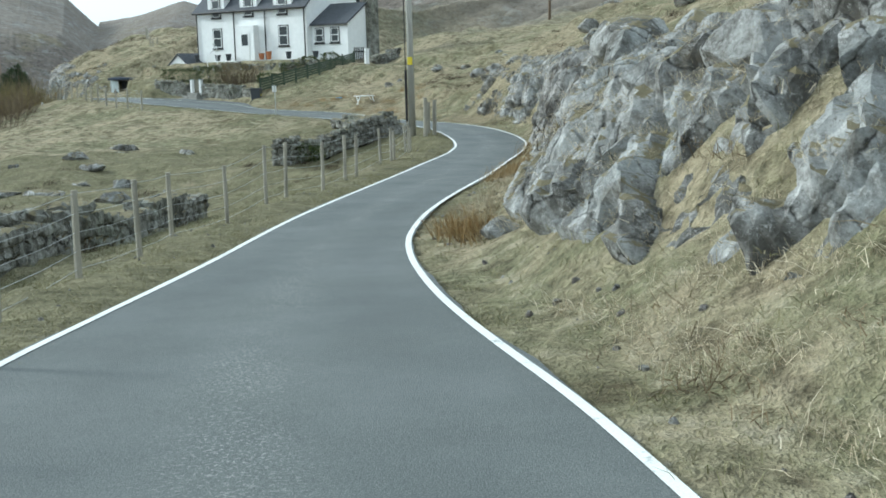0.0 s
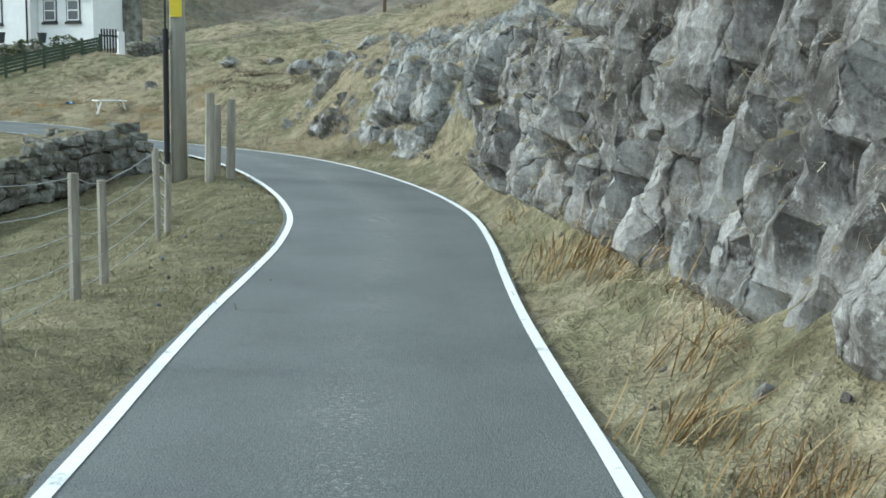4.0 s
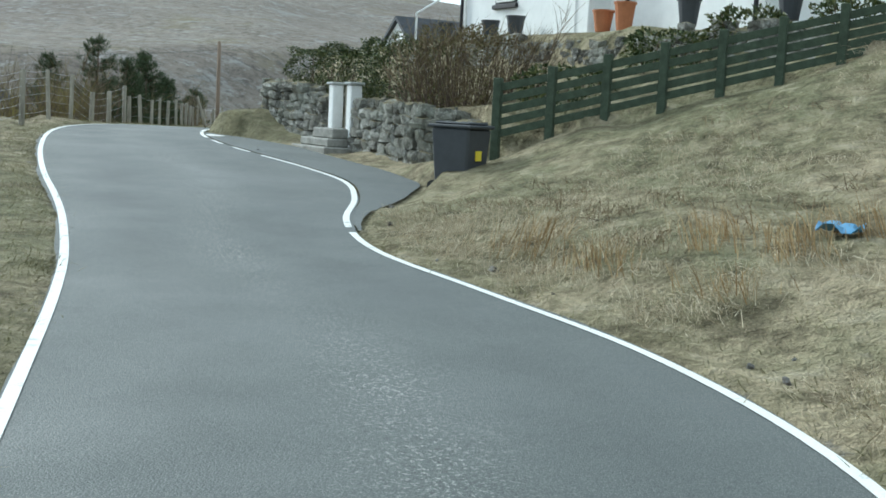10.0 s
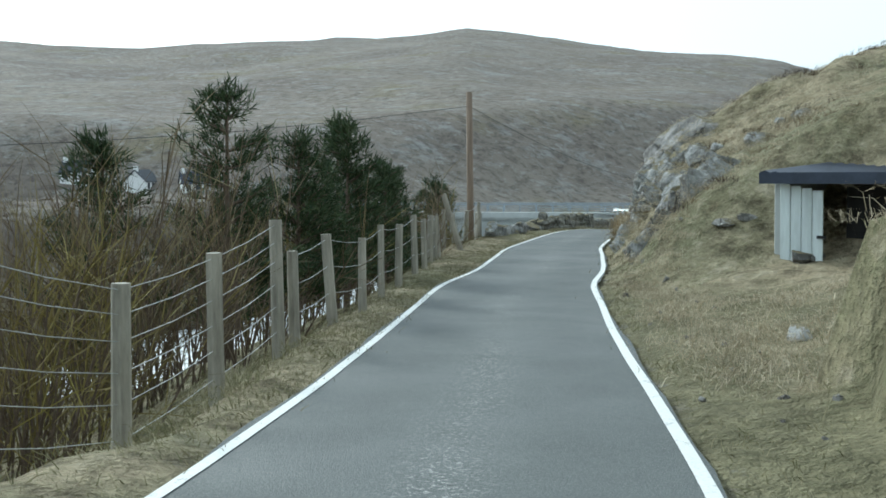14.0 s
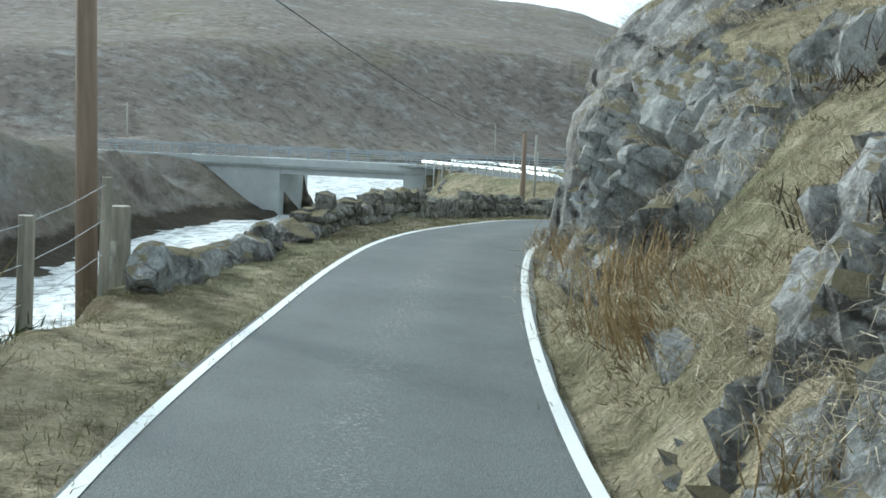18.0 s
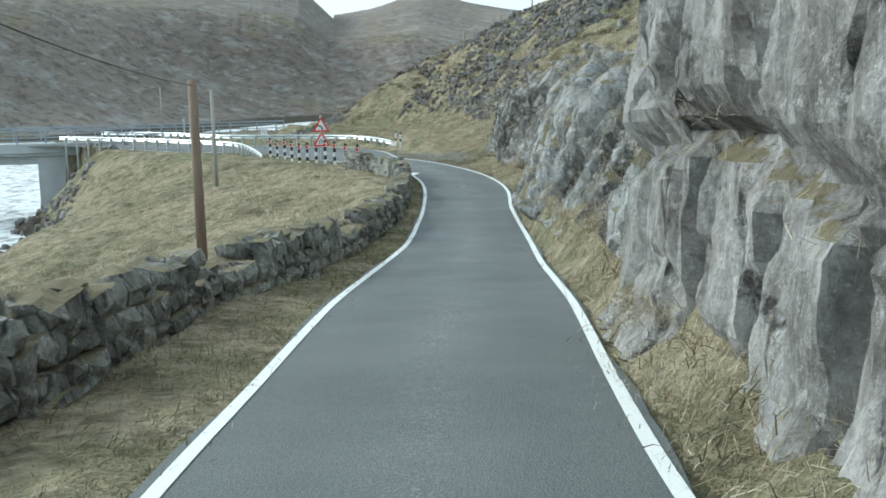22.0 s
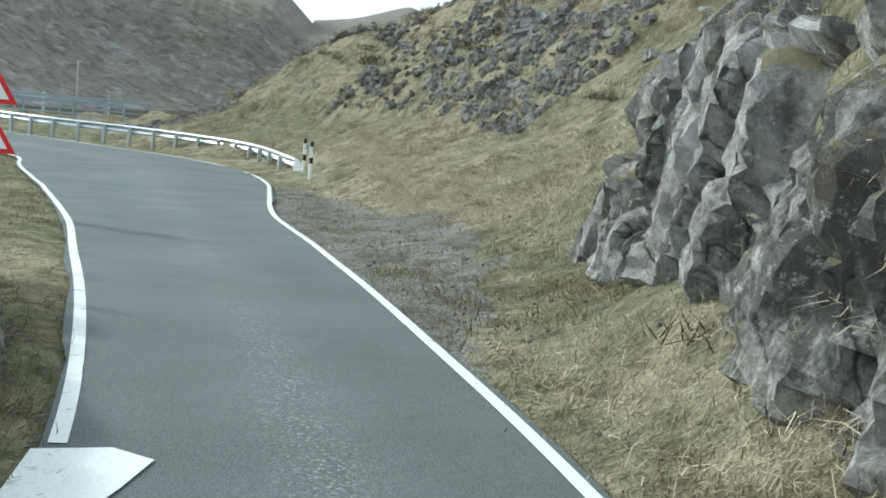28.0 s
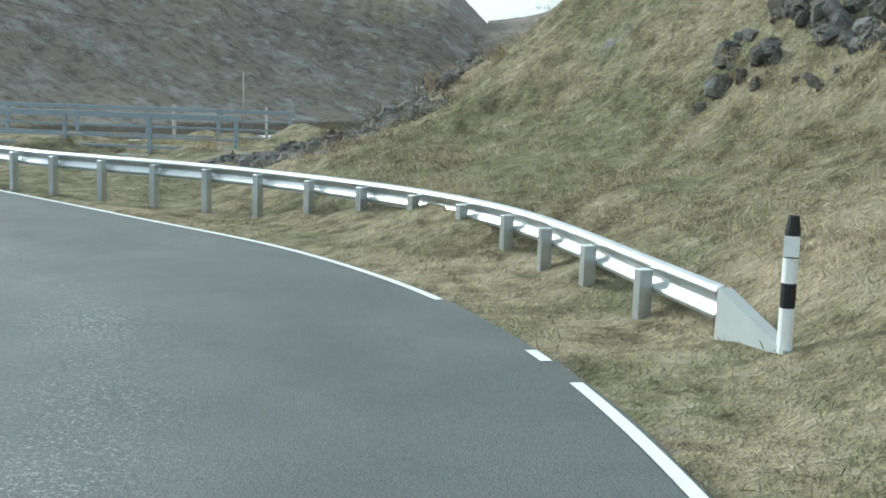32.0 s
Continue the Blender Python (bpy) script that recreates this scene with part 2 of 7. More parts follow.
def make_moor():
    """Open ground of the whole place: grass near the road, heather, rock and dead bracken towards the hills."""
    m = mat("moor", 0.95, spec=0.12)
    n = Nodes(m)
    big, mid = n.noise(0.16, 4), n.noise(0.8, 5, 0.65)
    fine, blade = n.noise(7.0, 5, 0.75), n.noise(22.0, 3, 0.7, stretch=(1, 1, 0.4))
    turf = n.mix(n.ramp(n.math("ADD", n.math("MULTIPLY", big, 0.5), n.math("MULTIPLY", mid, 0.5)), [(0.43, 0.0), (0.57, 1.0)]), (0.40, 0.34, 0.225), (0.22, 0.215, 0.125))
    turf = n.mix(n.ramp(n.noise(0.4, 5, 0.7), [(0.54, 0.0), (0.68, 0.8)]), turf, (0.14, 0.10, 0.058))
    clump = n.noise(2.6, 5, 0.7)
    # dark gaps between the clumps: tussock shading painted into the turf colour
    turf = n.mix(n.ramp(clump, [(0.36, 0.7), (0.52, 0.0)]), turf, (0.06, 0.048, 0.03))
    turf = n.mix(n.ramp(clump, [(0.54, 0.0), (0.68, 0.6)]), turf, (0.48, 0.425, 0.315))
    turf = n.mix(n.ramp(fine, [(0.3, 0.7), (0.62, 0.0)]), turf, n.mix(0.6, turf, (0.03, 0.025, 0.012)))
    turf = n.mix(n.ramp(blade, [(0.5, 0.0), (0.75, 0.5)]), turf, n.mix(0.5, turf, (0.6, 0.53, 0.34)))
    lush = n.t.nodes.new("ShaderNodeAttribute")
    lush.attribute_name = "lush"
    moss = n.mix(n.ramp(n.noise(1.5, 5, 0.7), [(0.38, 0.0), (0.62, 1.0)]), (0.15, 0.14, 0.082), (0.26, 0.24, 0.145))
    moss = n.mix(n.ramp(fine, [(0.32, 0.8), (0.6, 0.0)]), moss, n.mix(0.65, moss, (0.03, 0.028, 0.012)))
    patchy = n.math("ADD", lush.outputs["Fac"], n.math("MULTIPLY", n.math("SUBTRACT", n.noise(0.7, 5, 0.7), 0.5), 1.4))
    turf = n.mix(n.ramp(patchy, [(0.35, 0.0), (0.7, 0.9)]), turf, moss)
    grit = n.t.nodes.new("ShaderNodeAttribute")
    grit.attribute_name = "gravel"
    chip = n.mix(n.ramp(n.noise(30.0, 4, 0.8), [(0.38, 0.0), (0.62, 1.0)]), (0.11, 0.095, 0.075), (0.33, 0.325, 0.30))
    chip = n.mix(n.ramp(n.noise(1.6, 5, 0.7), [(0.45, 0.0), (0.62, 0.75)]), chip, (0.105, 0.085, 0.06))
    strewn = n.math("ADD", grit.outputs["Fac"], n.math("MULTIPLY", n.math("SUBTRACT", n.noise(1.9, 6, 0.75), 0.5), 1.5))
    turf = n.mix(n.ramp(strewn, [(0.38, 0.0), (0.62, 1.0)]), turf, chip)
    steep = n.math("SUBTRACT", 1.0, slope_of(n))
    bare = n.math("ADD", n.math("MULTIPLY", steep, 0.9), n.math("MULTIPLY", n.math("SUBTRACT", n.noise(0.9, 6, 0.7), 0.5), 2.0))
    stone = n.mix(n.ramp(n.noise(2.5, 7, 0.8), [(0.35, 0.0), (0.62, 1.0)]), (0.10, 0.095, 0.085), (0.34, 0.34, 0.32))
    near = n.mix(n.ramp(bare, [(0.60, 0.0), (0.68, 1.0)]), turf, stone)
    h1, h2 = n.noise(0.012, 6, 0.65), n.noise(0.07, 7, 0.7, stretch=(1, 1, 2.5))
    # far colours are lightened: haze over the hills put into the base colour
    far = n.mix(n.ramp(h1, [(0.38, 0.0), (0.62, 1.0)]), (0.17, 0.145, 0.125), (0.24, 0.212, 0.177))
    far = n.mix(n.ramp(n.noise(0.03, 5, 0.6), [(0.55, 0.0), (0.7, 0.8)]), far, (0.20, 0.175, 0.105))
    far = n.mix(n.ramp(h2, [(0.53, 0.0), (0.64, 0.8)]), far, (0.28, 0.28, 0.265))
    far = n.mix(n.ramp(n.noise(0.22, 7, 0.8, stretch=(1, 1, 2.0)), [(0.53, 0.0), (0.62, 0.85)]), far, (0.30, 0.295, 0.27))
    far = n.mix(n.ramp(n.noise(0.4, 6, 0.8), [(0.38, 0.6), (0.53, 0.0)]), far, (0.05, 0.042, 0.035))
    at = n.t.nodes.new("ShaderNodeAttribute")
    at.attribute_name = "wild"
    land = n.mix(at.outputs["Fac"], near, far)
    # wrack and wet stones under the tide mark
    z = n.add("ShaderNodeSeparateXYZ", Vector=n.pos).outputs["Z"]
    tide = n.math("ADD", z, n.math("MULTIPLY", n.noise(0.5, 5, 0.7), 1.6))
    wrack = n.mix(n.noise(2.0, 6, 0.8), (0.02, 0.017, 0.012), (0.11, 0.095, 0.07))
    tide = n.add("ShaderNodeMapRange", Value=tide, From_Min=-7.1, From_Max=-6.7, To_Min=1.0, To_Max=0.0).outputs["Result"]
    n.color(n.mix(tide, land, wrack))
    n.bump(n.math("ADD", n.math("ADD", fine, n.math("MULTIPLY", blade, 0.6)), n.math("ADD", n.math("MULTIPLY", h2, 6.0), n.math("MULTIPLY", clump, 3.0))), 0.10, 0.9)
    return m


def make_asphalt():
    m = mat("asphalt", 0.8, spec=0.35)
    n = Nodes(m)
    grit = n.voronoi(95.0)
    c = n.mix(n.ramp(n.noise(0.55, 5, 0.6), [(0.35, 0.0), (0.65, 1.0)]), (0.086, 0.097, 0.094), (0.113, 0.124, 0.119))
    c = n.mix(n.ramp(grit, [(0.15, 0.6), (0.5, 0.0)]), c, (0.235, 0.24, 0.225))
    c = n.mix(n.ramp(n.noise(60.0, 3, 0.7), [(0.35, 0.55), (0.55, 0.0)]), c, (0.05, 0.056, 0.058))
    c = n.mix(n.ramp(n.noise(1.7, 6, 0.75, distort=0.8), [(0.62, 0.0), (0.72, 0.5)]), c, (0.06, 0.066, 0.068))
    c = n.mix(n.ramp(n.noise(3.3, 6, 0.8), [(0.66, 0.0), (0.74, 0.35)]), c, (0.24, 0.24, 0.22))
    # loose chippings along the crown, darker wheel tracks
    lane = n.t.nodes.new("ShaderNodeAttribute")
    lane.attribute_name = "across"
    crown = n.math("MULTIPLY", n.ramp(lane.outputs["Fac"], [(0.36, 0.0), (0.5, 1.0), (0.64, 0.0)]), n.ramp(n.noise(0.35, 4, 0.6), [(0.4, 0.25), (0.6, 1.0)]))
    chips = n.ramp(n.noise(38.0, 4, 0.75), [(0.54, 0.0), (0.62, 0.9)])
    c = n.mix(n.math("MULTIPLY", crown, chips), c, (0.42, 0.42, 0.39))
    c = n.mix(n.math("MULTIPLY", crown, n.ramp(n.noise(33.0, 4, 0.75), [(0.36, 0.9), (0.46, 0.0)])), c, (0.045, 0.048, 0.046))
    wheel = n.ramp(lane.outputs["Fac"], [(0.12, 0.0), (0.24, 0.35), (0.36, 0.0), (0.64, 0.0), (0.76, 0.35), (0.88, 0.0)])
    c = n.mix(wheel, c, n.mix(0.35, c, (0.05, 0.054, 0.054)))
    n.color(c)
    n.put(n.b.inputs["Roughness"], n.ramp(n.noise(0.8, 4), [(0.3, 0.62), (0.7, 0.85)]))
    n.bump(n.math("ADD", grit, n.noise(30.0, 3)), 0.006, 0.6)
    return m


def make_paint():
    m = mat("white_road_paint", 0.7)
    n = Nodes(m)
    worn = n.noise(5.0, 7, 0.8)
    c = n.mix(n.ramp(worn, [(0.30, 1.0), (0.42, 0.0)]), (0.72, 0.73, 0.70), (0.2, 0.21, 0.205))
    c = n.mix(n.ramp(n.noise(55.0, 3, 0.7), [(0.3, 0.45), (0.55, 0.0)]), c, (0.45, 0.46, 0.44))
    n.color(c)
    return m


def plain(name, c, rough=0.7, metal=0.0, var=0.25, scale=6.0, grain=0.0, spec=0.3, stretch=None):
    m = mat(name, rough, metal, spec)
    n = Nodes(m)
    f = n.noise(scale, 6, 0.7, stretch=stretch)
    lo, hi = tuple(x * (1 - var) for x in c), tuple(min(1.0, x * (1 + var)) for x in c)
    n.color(n.mix(n.ramp(f, [(0.3, 0.0), (0.7, 1.0)]), lo, hi))
    if grain:
        n.bump(n.noise(scale * 4, 5, 0.7, stretch=stretch), grain, 0.6)
    return m


M_MOOR, M_ASPHALT, M_PAINT = make_moor(), make_asphalt(), make_paint()
M_STEP = plain("worn_step_stone", (0.27, 0.265, 0.24), 0.92, var=0.35, scale=4.0, grain=0.015)
M_HARL = plain("white_harling", (0.80, 0.81, 0.80), 0.9, var=0.06, scale=3.0, grain=0.006)
M_SLATE = plain("dark_slate", (0.055, 0.06, 0.07), 0.6, var=0.4, scale=5.0, grain=0.01)
M_BLACKTRIM = plain("black_paint", (0.02, 0.02, 0.022), 0.5, var=0.2)
M_WOODPOST = plain("weathered_post", (0.30, 0.28, 0.23), 0.9, var=0.4, scale=9.0, grain=0.01, stretch=(1, 1, 0.15))
M_POLE = plain("creosoted_pole", (0.20, 0.15, 0.11), 0.85, var=0.35, scale=8.0, grain=0.01, stretch=(1, 1, 0.1))
M_POLEGREY = plain("grey_pole", (0.34, 0.33, 0.29), 0.85, var=0.25, scale=8.0, grain=0.01, stretch=(1, 1, 0.1))
M_WIRE = plain("galvanised_wire", (0.42, 0.43, 0.42), 0.5, 0.6, var=0.2)
M_CABLE = plain("black_cable", (0.03, 0.03, 0.03), 0.6, var=0.2)
M_CONCRETE = plain("bridge_concrete", (0.40, 0.42, 0.41), 0.9, var=0.14, scale=0.7, grain=0.01)
M_STEEL = plain("galvanised_steel", (0.55, 0.58, 0.58), 0.38, 0.85, var=0.15, scale=2.5)
M_RAILPAINT = plain("blue_grey_rail", (0.28, 0.33, 0.37), 0.55, 0.3, var=0.15)
M_GREENWOOD = plain("green_stained_wood", (0.055, 0.075, 0.05), 0.85, var=0.35, scale=7.0, grain=0.01)
M_BIN = plain("grey_plastic", (0.055, 0.06, 0.066), 0.55, var=0.12)
M_WHITE = plain("white_paint", (0.78, 0.79, 0.78), 0.6, var=0.06)
M_RED = plain("red_reflective", (0.60, 0.025, 0.03), 0.45, var=0.1)
M_GLASS = plain("dark_window", (0.05, 0.06, 0.065), 0.08, var=0.3, spec=0.8)
M_SHEDBOARD = plain("peeling_pale_boards", (0.58, 0.64, 0.64), 0.85, var=0.22, scale=6.0, grain=0.01, stretch=(1, 1, 0.12))
M_TIN = plain("blue_black_sheet", (0.05, 0.06, 0.085), 0.45, 0.3, var=0.3, scale=3.0)
# near-black colour that stands in for shade in hollows
M_SHADE = plain("painted_shade", (0.02, 0.02, 0.02), 0.95, var=0.3)
M_TERRACOTTA = plain("terracotta", (0.42, 0.17, 0.08), 0.85, var=0.15)
M_YELLOW = plain("yellow_plate", (0.75, 0.60, 0.05), 0.5, var=0.05)
M_NET = plain("green_netting", (0.03, 0.075, 0.065), 0.8, var=0.3)


# ---- the lane: its line on the plan (x, y, height of the road) ----
LANE_CRAGS = [
    (3.18, -23.49, 0.908),
    (1.59, -11.74, 0.428),
    (0.00, -0.00, -0.051),
    (-0.40, 2.94, -0.163),
    (-0.86, 5.88, -0.277),
    (-1.29, 8.84, -0.400),
    (-1.57, 11.92, -0.524),
    (-1.59, 15.07, -0.644),
    (-1.34, 18.37, -0.741),
    (-0.91, 21.65, -0.820),
    (-0.42, 24.95, -0.903),
    (0.09, 28.24, -0.983),
    (0.57, 31.52, -1.054),
    (0.95, 34.76, -1.098),
    (1.19, 37.94, -1.095),
    (1.29, 40.98, -1.049),
    (1.08, 44.08, -0.968),
    (0.64, 47.14, -0.893),
    (-0.06, 50.15, -0.859),
    (-0.99, 53.09, -0.868),
]
LANE_BEND = [
    (-2.14, 55.98, -0.895),
    (-3.50, 58.78, -0.906),
    (-5.14, 61.56, -0.868),
    (-7.02, 64.20, -0.815),
    (-9.07, 66.69, -0.745),
    (-11.19, 69.04, -0.649),
    (-13.49, 71.33, -0.502),
    (-15.69, 73.55, -0.349),
    (-17.78, 75.85, -0.198),
    (-19.76, 78.15, -0.051),
    (-21.71, 80.49, 0.070),
    (-23.46, 82.79, 0.121),
    (-25.04, 85.18, 0.112),
    (-26.49, 87.63, 0.064),
    (-27.89, 90.10, -0.003),
    (-29.30, 92.55, -0.067),
    (-30.77, 94.93, -0.117),
    (-32.08, 97.24, -0.161),
    (-33.41, 99.47, -0.206),
]
LANE_CLIFF = [
    (-34.63, 101.64, -0.257),
    (-35.88, 103.85, -0.311),
    (-37.01, 106.10, -0.358),
    (-38.09, 108.46, -0.389),
    (-39.08, 110.88, -0.411),
    (-39.99, 113.39, -0.457),
    (-40.73, 115.95, -0.546),
    (-41.40, 118.55, -0.689),
    (-42.01, 121.20, -0.842),
    (-42.57, 123.83, -1.022),
    (-43.06, 126.43, -1.227),
    (-43.48, 129.04, -1.441),
    (-43.85, 131.62, -1.664),
    (-44.22, 134.25, -1.879),
    (-44.62, 136.97, -2.076),
    (-45.05, 139.81, -2.234),
    (-45.57, 142.76, -2.356),
    (-46.22, 145.83, -2.442),
    (-46.87, 148.76, -2.489),
]
LANE_BRIDGE = [
    (-47.58, 151.63, -2.524),
    (-48.43, 154.43, -2.556),
    (-49.39, 157.17, -2.593),
    (-50.45, 159.85, -2.660),
    (-51.55, 162.46, -2.750),
    (-52.54, 165.00, -2.858),
    (-53.55, 167.48, -2.964),
    (-54.51, 169.92, -3.064),
    (-55.51, 172.40, -3.154),
    (-58.20, 178.40, -3.317),
    (-61.00, 181.60, -3.384),
    (-64.70, 183.90, -3.439),
    (-71.50, 187.60, -3.490),
    (-78.50, 191.40, -3.530),
    (-85.00, 193.30, -3.550),
    (-96.00, 192.00, -3.580),
    (-130.00, 184.00, -3.430),
    (-175.00, 174.00, -3.030),
]
LANE = LANE_CRAGS + LANE_BEND + LANE_CLIFF + LANE_BRIDGE
# offsets of the two painted edge lines from the lane, every two metres
RIGHT_SOUTH = [1.56, 1.62, 1.69, 1.71, 1.57, 1.41, 1.32, 1.15, 1.00, 0.94, 0.87, 0.86, 0.87, 0.90, 0.93, 0.94, 0.93, 0.98, 1.13, 1.36, 1.55, 1.62, 1.64, 1.53, 1.44, 1.36, 1.26, 1.17, 1.18, 1.16, 1.07, 1.17, 1.71, 2.48, 2.95, 2.85, 2.36, 1.65, 1.95, 2.72, 3.08, 2.59, 1.97, 1.38, 1.05, 1.01, 1.07, 1.13, 1.03, 0.91]
RIGHT_NORTH = [0.79, 0.75, 0.71, 0.75, 0.91, 1.00, 0.98, 0.97, 0.95, 0.93, 0.93, 0.89, 0.85, 0.81, 0.81, 0.93, 0.99, 0.97, 1.03, 1.13, 1.22, 1.26, 1.20, 1.12, 1.10, 1.11, 1.06, 1.03, 1.05, 1.10, 1.29, 1.42, 1.48, 1.46, 1.46, 1.35, 1.24, 1.21, 1.20, 1.15, 1.01, 0.94, 1.01, 1.11, 1.29, 1.47, 1.47, 1.44, 1.48, 1.49]
LEFT_SOUTH = [-2.31, -2.17, -1.71, -1.39, -1.20, -1.19, -1.23, -1.25, -1.28, -1.31, -1.36, -1.40, -1.43, -1.47, -1.44, -1.26, -1.04, -0.90, -0.91, -0.90, -0.94, -0.97, -0.96, -0.94, -0.94, -0.93, -0.95, -0.95, -0.98, -1.00, -1.03, -1.06, -1.09, -1.06, -1.03, -1.03, -1.14, -1.37, -1.56, -1.74, -1.90, -1.95, -1.90, -1.61, -1.37, -1.32, -1.37, -1.45]
LEFT_NORTH = [-1.53, -1.56, -1.48, -1.29, -1.22, -1.24, -1.29, -1.28, -1.28, -1.21, -1.26, -1.28, -1.31, -1.30, -1.21, -1.17, -1.14, -1.07, -0.98, -0.99, -1.03, -1.01, -1.00, -0.97, -0.91, -0.97, -1.00, -0.97, -0.91, -0.86, -0.81, -0.77, -0.76, -0.73, -0.79, -0.96, -1.12, -1.30, -1.52, -1.79, -2.09, -2.47, -2.83, -3.19, -3.63, -3.95, -3.93, -3.86]


def spline(knots, step=0.25):
    p = np.array(knots, float)
    p = np.vstack([2 * p[0] - p[1], p, 2 * p[-1] - p[-2]])
    out, marks = [], []
    for i in range(1, len(p) - 2):
        n = max(2, int(np.linalg.norm(p[i + 1] - p[i]) / step))
        t = np.linspace(0, 1, n, endpoint=False)[:, None]
        a, b, c, d = p[i - 1], p[i], p[i + 1], p[i + 2]
        marks.append(sum(len(o) for o in out))
        out.append(0.5 * (2 * b + (c - a) * t + (2 * a - 5 * b + 4 * c - d) * t * t + (3 * b - a - 3 * c + d) * t ** 3))
    return np.vstack(out), marks


LINE, _marks = spline(LANE)
ARC = np.concatenate([[0], np.cumsum(np.linalg.norm(np.diff(LINE[:, :2], axis=0), axis=1))])
ARC -= ARC[_marks[2]]
TAN = np.gradient(LINE[:, :2], axis=0)
TAN /= np.linalg.norm(TAN, axis=1)[:, None]


def at(s, d=0.0, h=0.0):
    """The place s metres along the lane, d to its right, h above the road."""
    x, y, z = (np.interp(s, ARC, LINE[:, k]) for k in range(3))
    tx, ty = np.interp(s, ARC, TAN[:, 0]), np.interp(s, ARC, TAN[:, 1])
    k = 1 / math.hypot(tx, ty)
    return Vector((x + d * ty * k, y - d * tx * k, z + h))


def at_many(s, d, h=0.0):
    """The same for arrays."""
    s, d = np.asarray(s, float), np.asarray(d, float)
    x, y, z, tx, ty = (np.interp(s, ARC, c) for c in (LINE[:, 0], LINE[:, 1], LINE[:, 2], TAN[:, 0], TAN[:, 1]))
    k = 1 / np.hypot(tx, ty)
    return np.stack([x + d * ty * k, y - d * tx * k, z + h], -1)


def heading(s):
    return math.atan2(np.interp(s, ARC, TAN[:, 1]), np.interp(s, ARC, TAN[:, 0]))


def eased(offsets):
    """A steady hand-painted curve through the offsets, every quarter metre."""
    v = np.array(offsets)
    v[1:-1] = 0.22 * v[:-2] + 0.56 * v[1:-1] + 0.22 * v[2:]
    return spline([(k * 2.0, x) for k, x in enumerate(v)], 0.25)[0]


LEFT_EDGE, RIGHT_EDGE = eased(LEFT_SOUTH + LEFT_NORTH), eased(RIGHT_SOUTH + RIGHT_NORTH)


def left_line(s):
    return np.interp(s, LEFT_EDGE[:, 0] + 6, LEFT_EDGE[:, 1]) + 2.16 * np.clip((s - 208) / 9, 0, 1)


def right_line(s):
    return np.interp(s, RIGHT_EDGE[:, 0], RIGHT_EDGE[:, 1])


def lane_place(x, y):
    """For arrays of places: s, d and the road's height at the nearest point of the lane."""
    x, y = np.asarray(x, float).ravel(), np.asarray(y, float).ravel()
    s, d, z = np.empty(len(x)), np.empty(len(x)), np.empty(len(x))
    lx, ly = LINE[::2, 0], LINE[::2, 1]
    for i in range(0, len(x), 4000):
        X, Y = x[i:i + 4000], y[i:i + 4000]
        j = np.argmin((X[:, None] - lx) ** 2 + (Y[:, None] - ly) ** 2, axis=1) * 2
        tx, ty = TAN[j, 0], TAN[j, 1]
        ax, ay = X - LINE[j, 0], Y - LINE[j, 1]
        s[i:i + 4000] = ARC[j] + ax * tx + ay * ty
        d[i:i + 4000] = ax * ty - ay * tx
        far = np.abs(d[i:i + 4000]) < 1e-9
        d[i:i + 4000] = np.where(far, 0, d[i:i + 4000])
        full = np.hypot(ax, ay)
        d[i:i + 4000] = np.sign(d[i:i + 4000]) * np.maximum(np.abs(d[i:i + 4000]), full * 0.999)
        z[i:i + 4000] = np.interp(s[i:i + 4000], ARC, LINE[:, 2])
    return s, d, z


_rng = np.random.default_rng(5)
_LAT = _rng.random((256, 256))


def vnoise(x, y):
    xi, yi = np.floor(x).astype(int), np.floor(y).astype(int)
    u, v = x - xi, y - yi
    u, v = u * u * (3 - 2 * u), v * v * (3 - 2 * v)
    f = lambda i, j: _LAT[(xi + i) & 255, (yi + j) & 255]
    return (f(0, 0) * (1 - u) + f(1, 0) * u) * (1 - v) + (f(0, 1) * (1 - u) + f(1, 1) * u) * v


def fbm(x, y, scale, octaves=4, gain=0.5):
    out, amp, tot = 0, 1.0, 0
    for k in range(octaves):
        out = out + amp * (vnoise(x / scale + 17.3 * k, y / scale + 5.1 * k) - 0.5)
        tot += amp
        amp, scale = amp * gain, scale / 2.03
    return out / tot * 2


# the right-hand bank, along s: verge, toe (out, up), brow of the face (out, up), slope above and where it levels out
BANK_CRAGS = [
    (-40, 0.5, 1.7, 0.5, 3.2, 1.5, 0.5, 9),
    (4, 0.6, 1.86, 0.49, 3.06, 1.44, 0.5, 9),
    (10, 0.5, 1.39, 0.76, 2.49, 1.91, 0.5, 9),
    (16, 0.5, 1.56, 0.6, 2.46, 1.75, 0.5, 9),
    (20, 0.5, 1.56, 0.5, 2.36, 1.7, 0.38, 8),
    (25, 0.5, 1.65, 0.36, 2.85, 2.36, 0.35, 8),
    (28, 0.4, 1.46, 0.7, 2.46, 2.15, 0.5, 8),
    (31, 0.4, 1.17, 0.82, 1.87, 2.62, 0.5, 8),
    (35, 0.3, 0.99, 0.85, 1.44, 2.65, 0.6, 8),
    (38, 0.3, 0.72, 0.77, 1.07, 2.67, 0.6, 8),
    (41, 0.3, 0.55, 0.76, 1.05, 2.21, 0.6, 8),
    (44, 0.3, 0.94, 0.77, 1.24, 2.17, 0.6, 8),
]
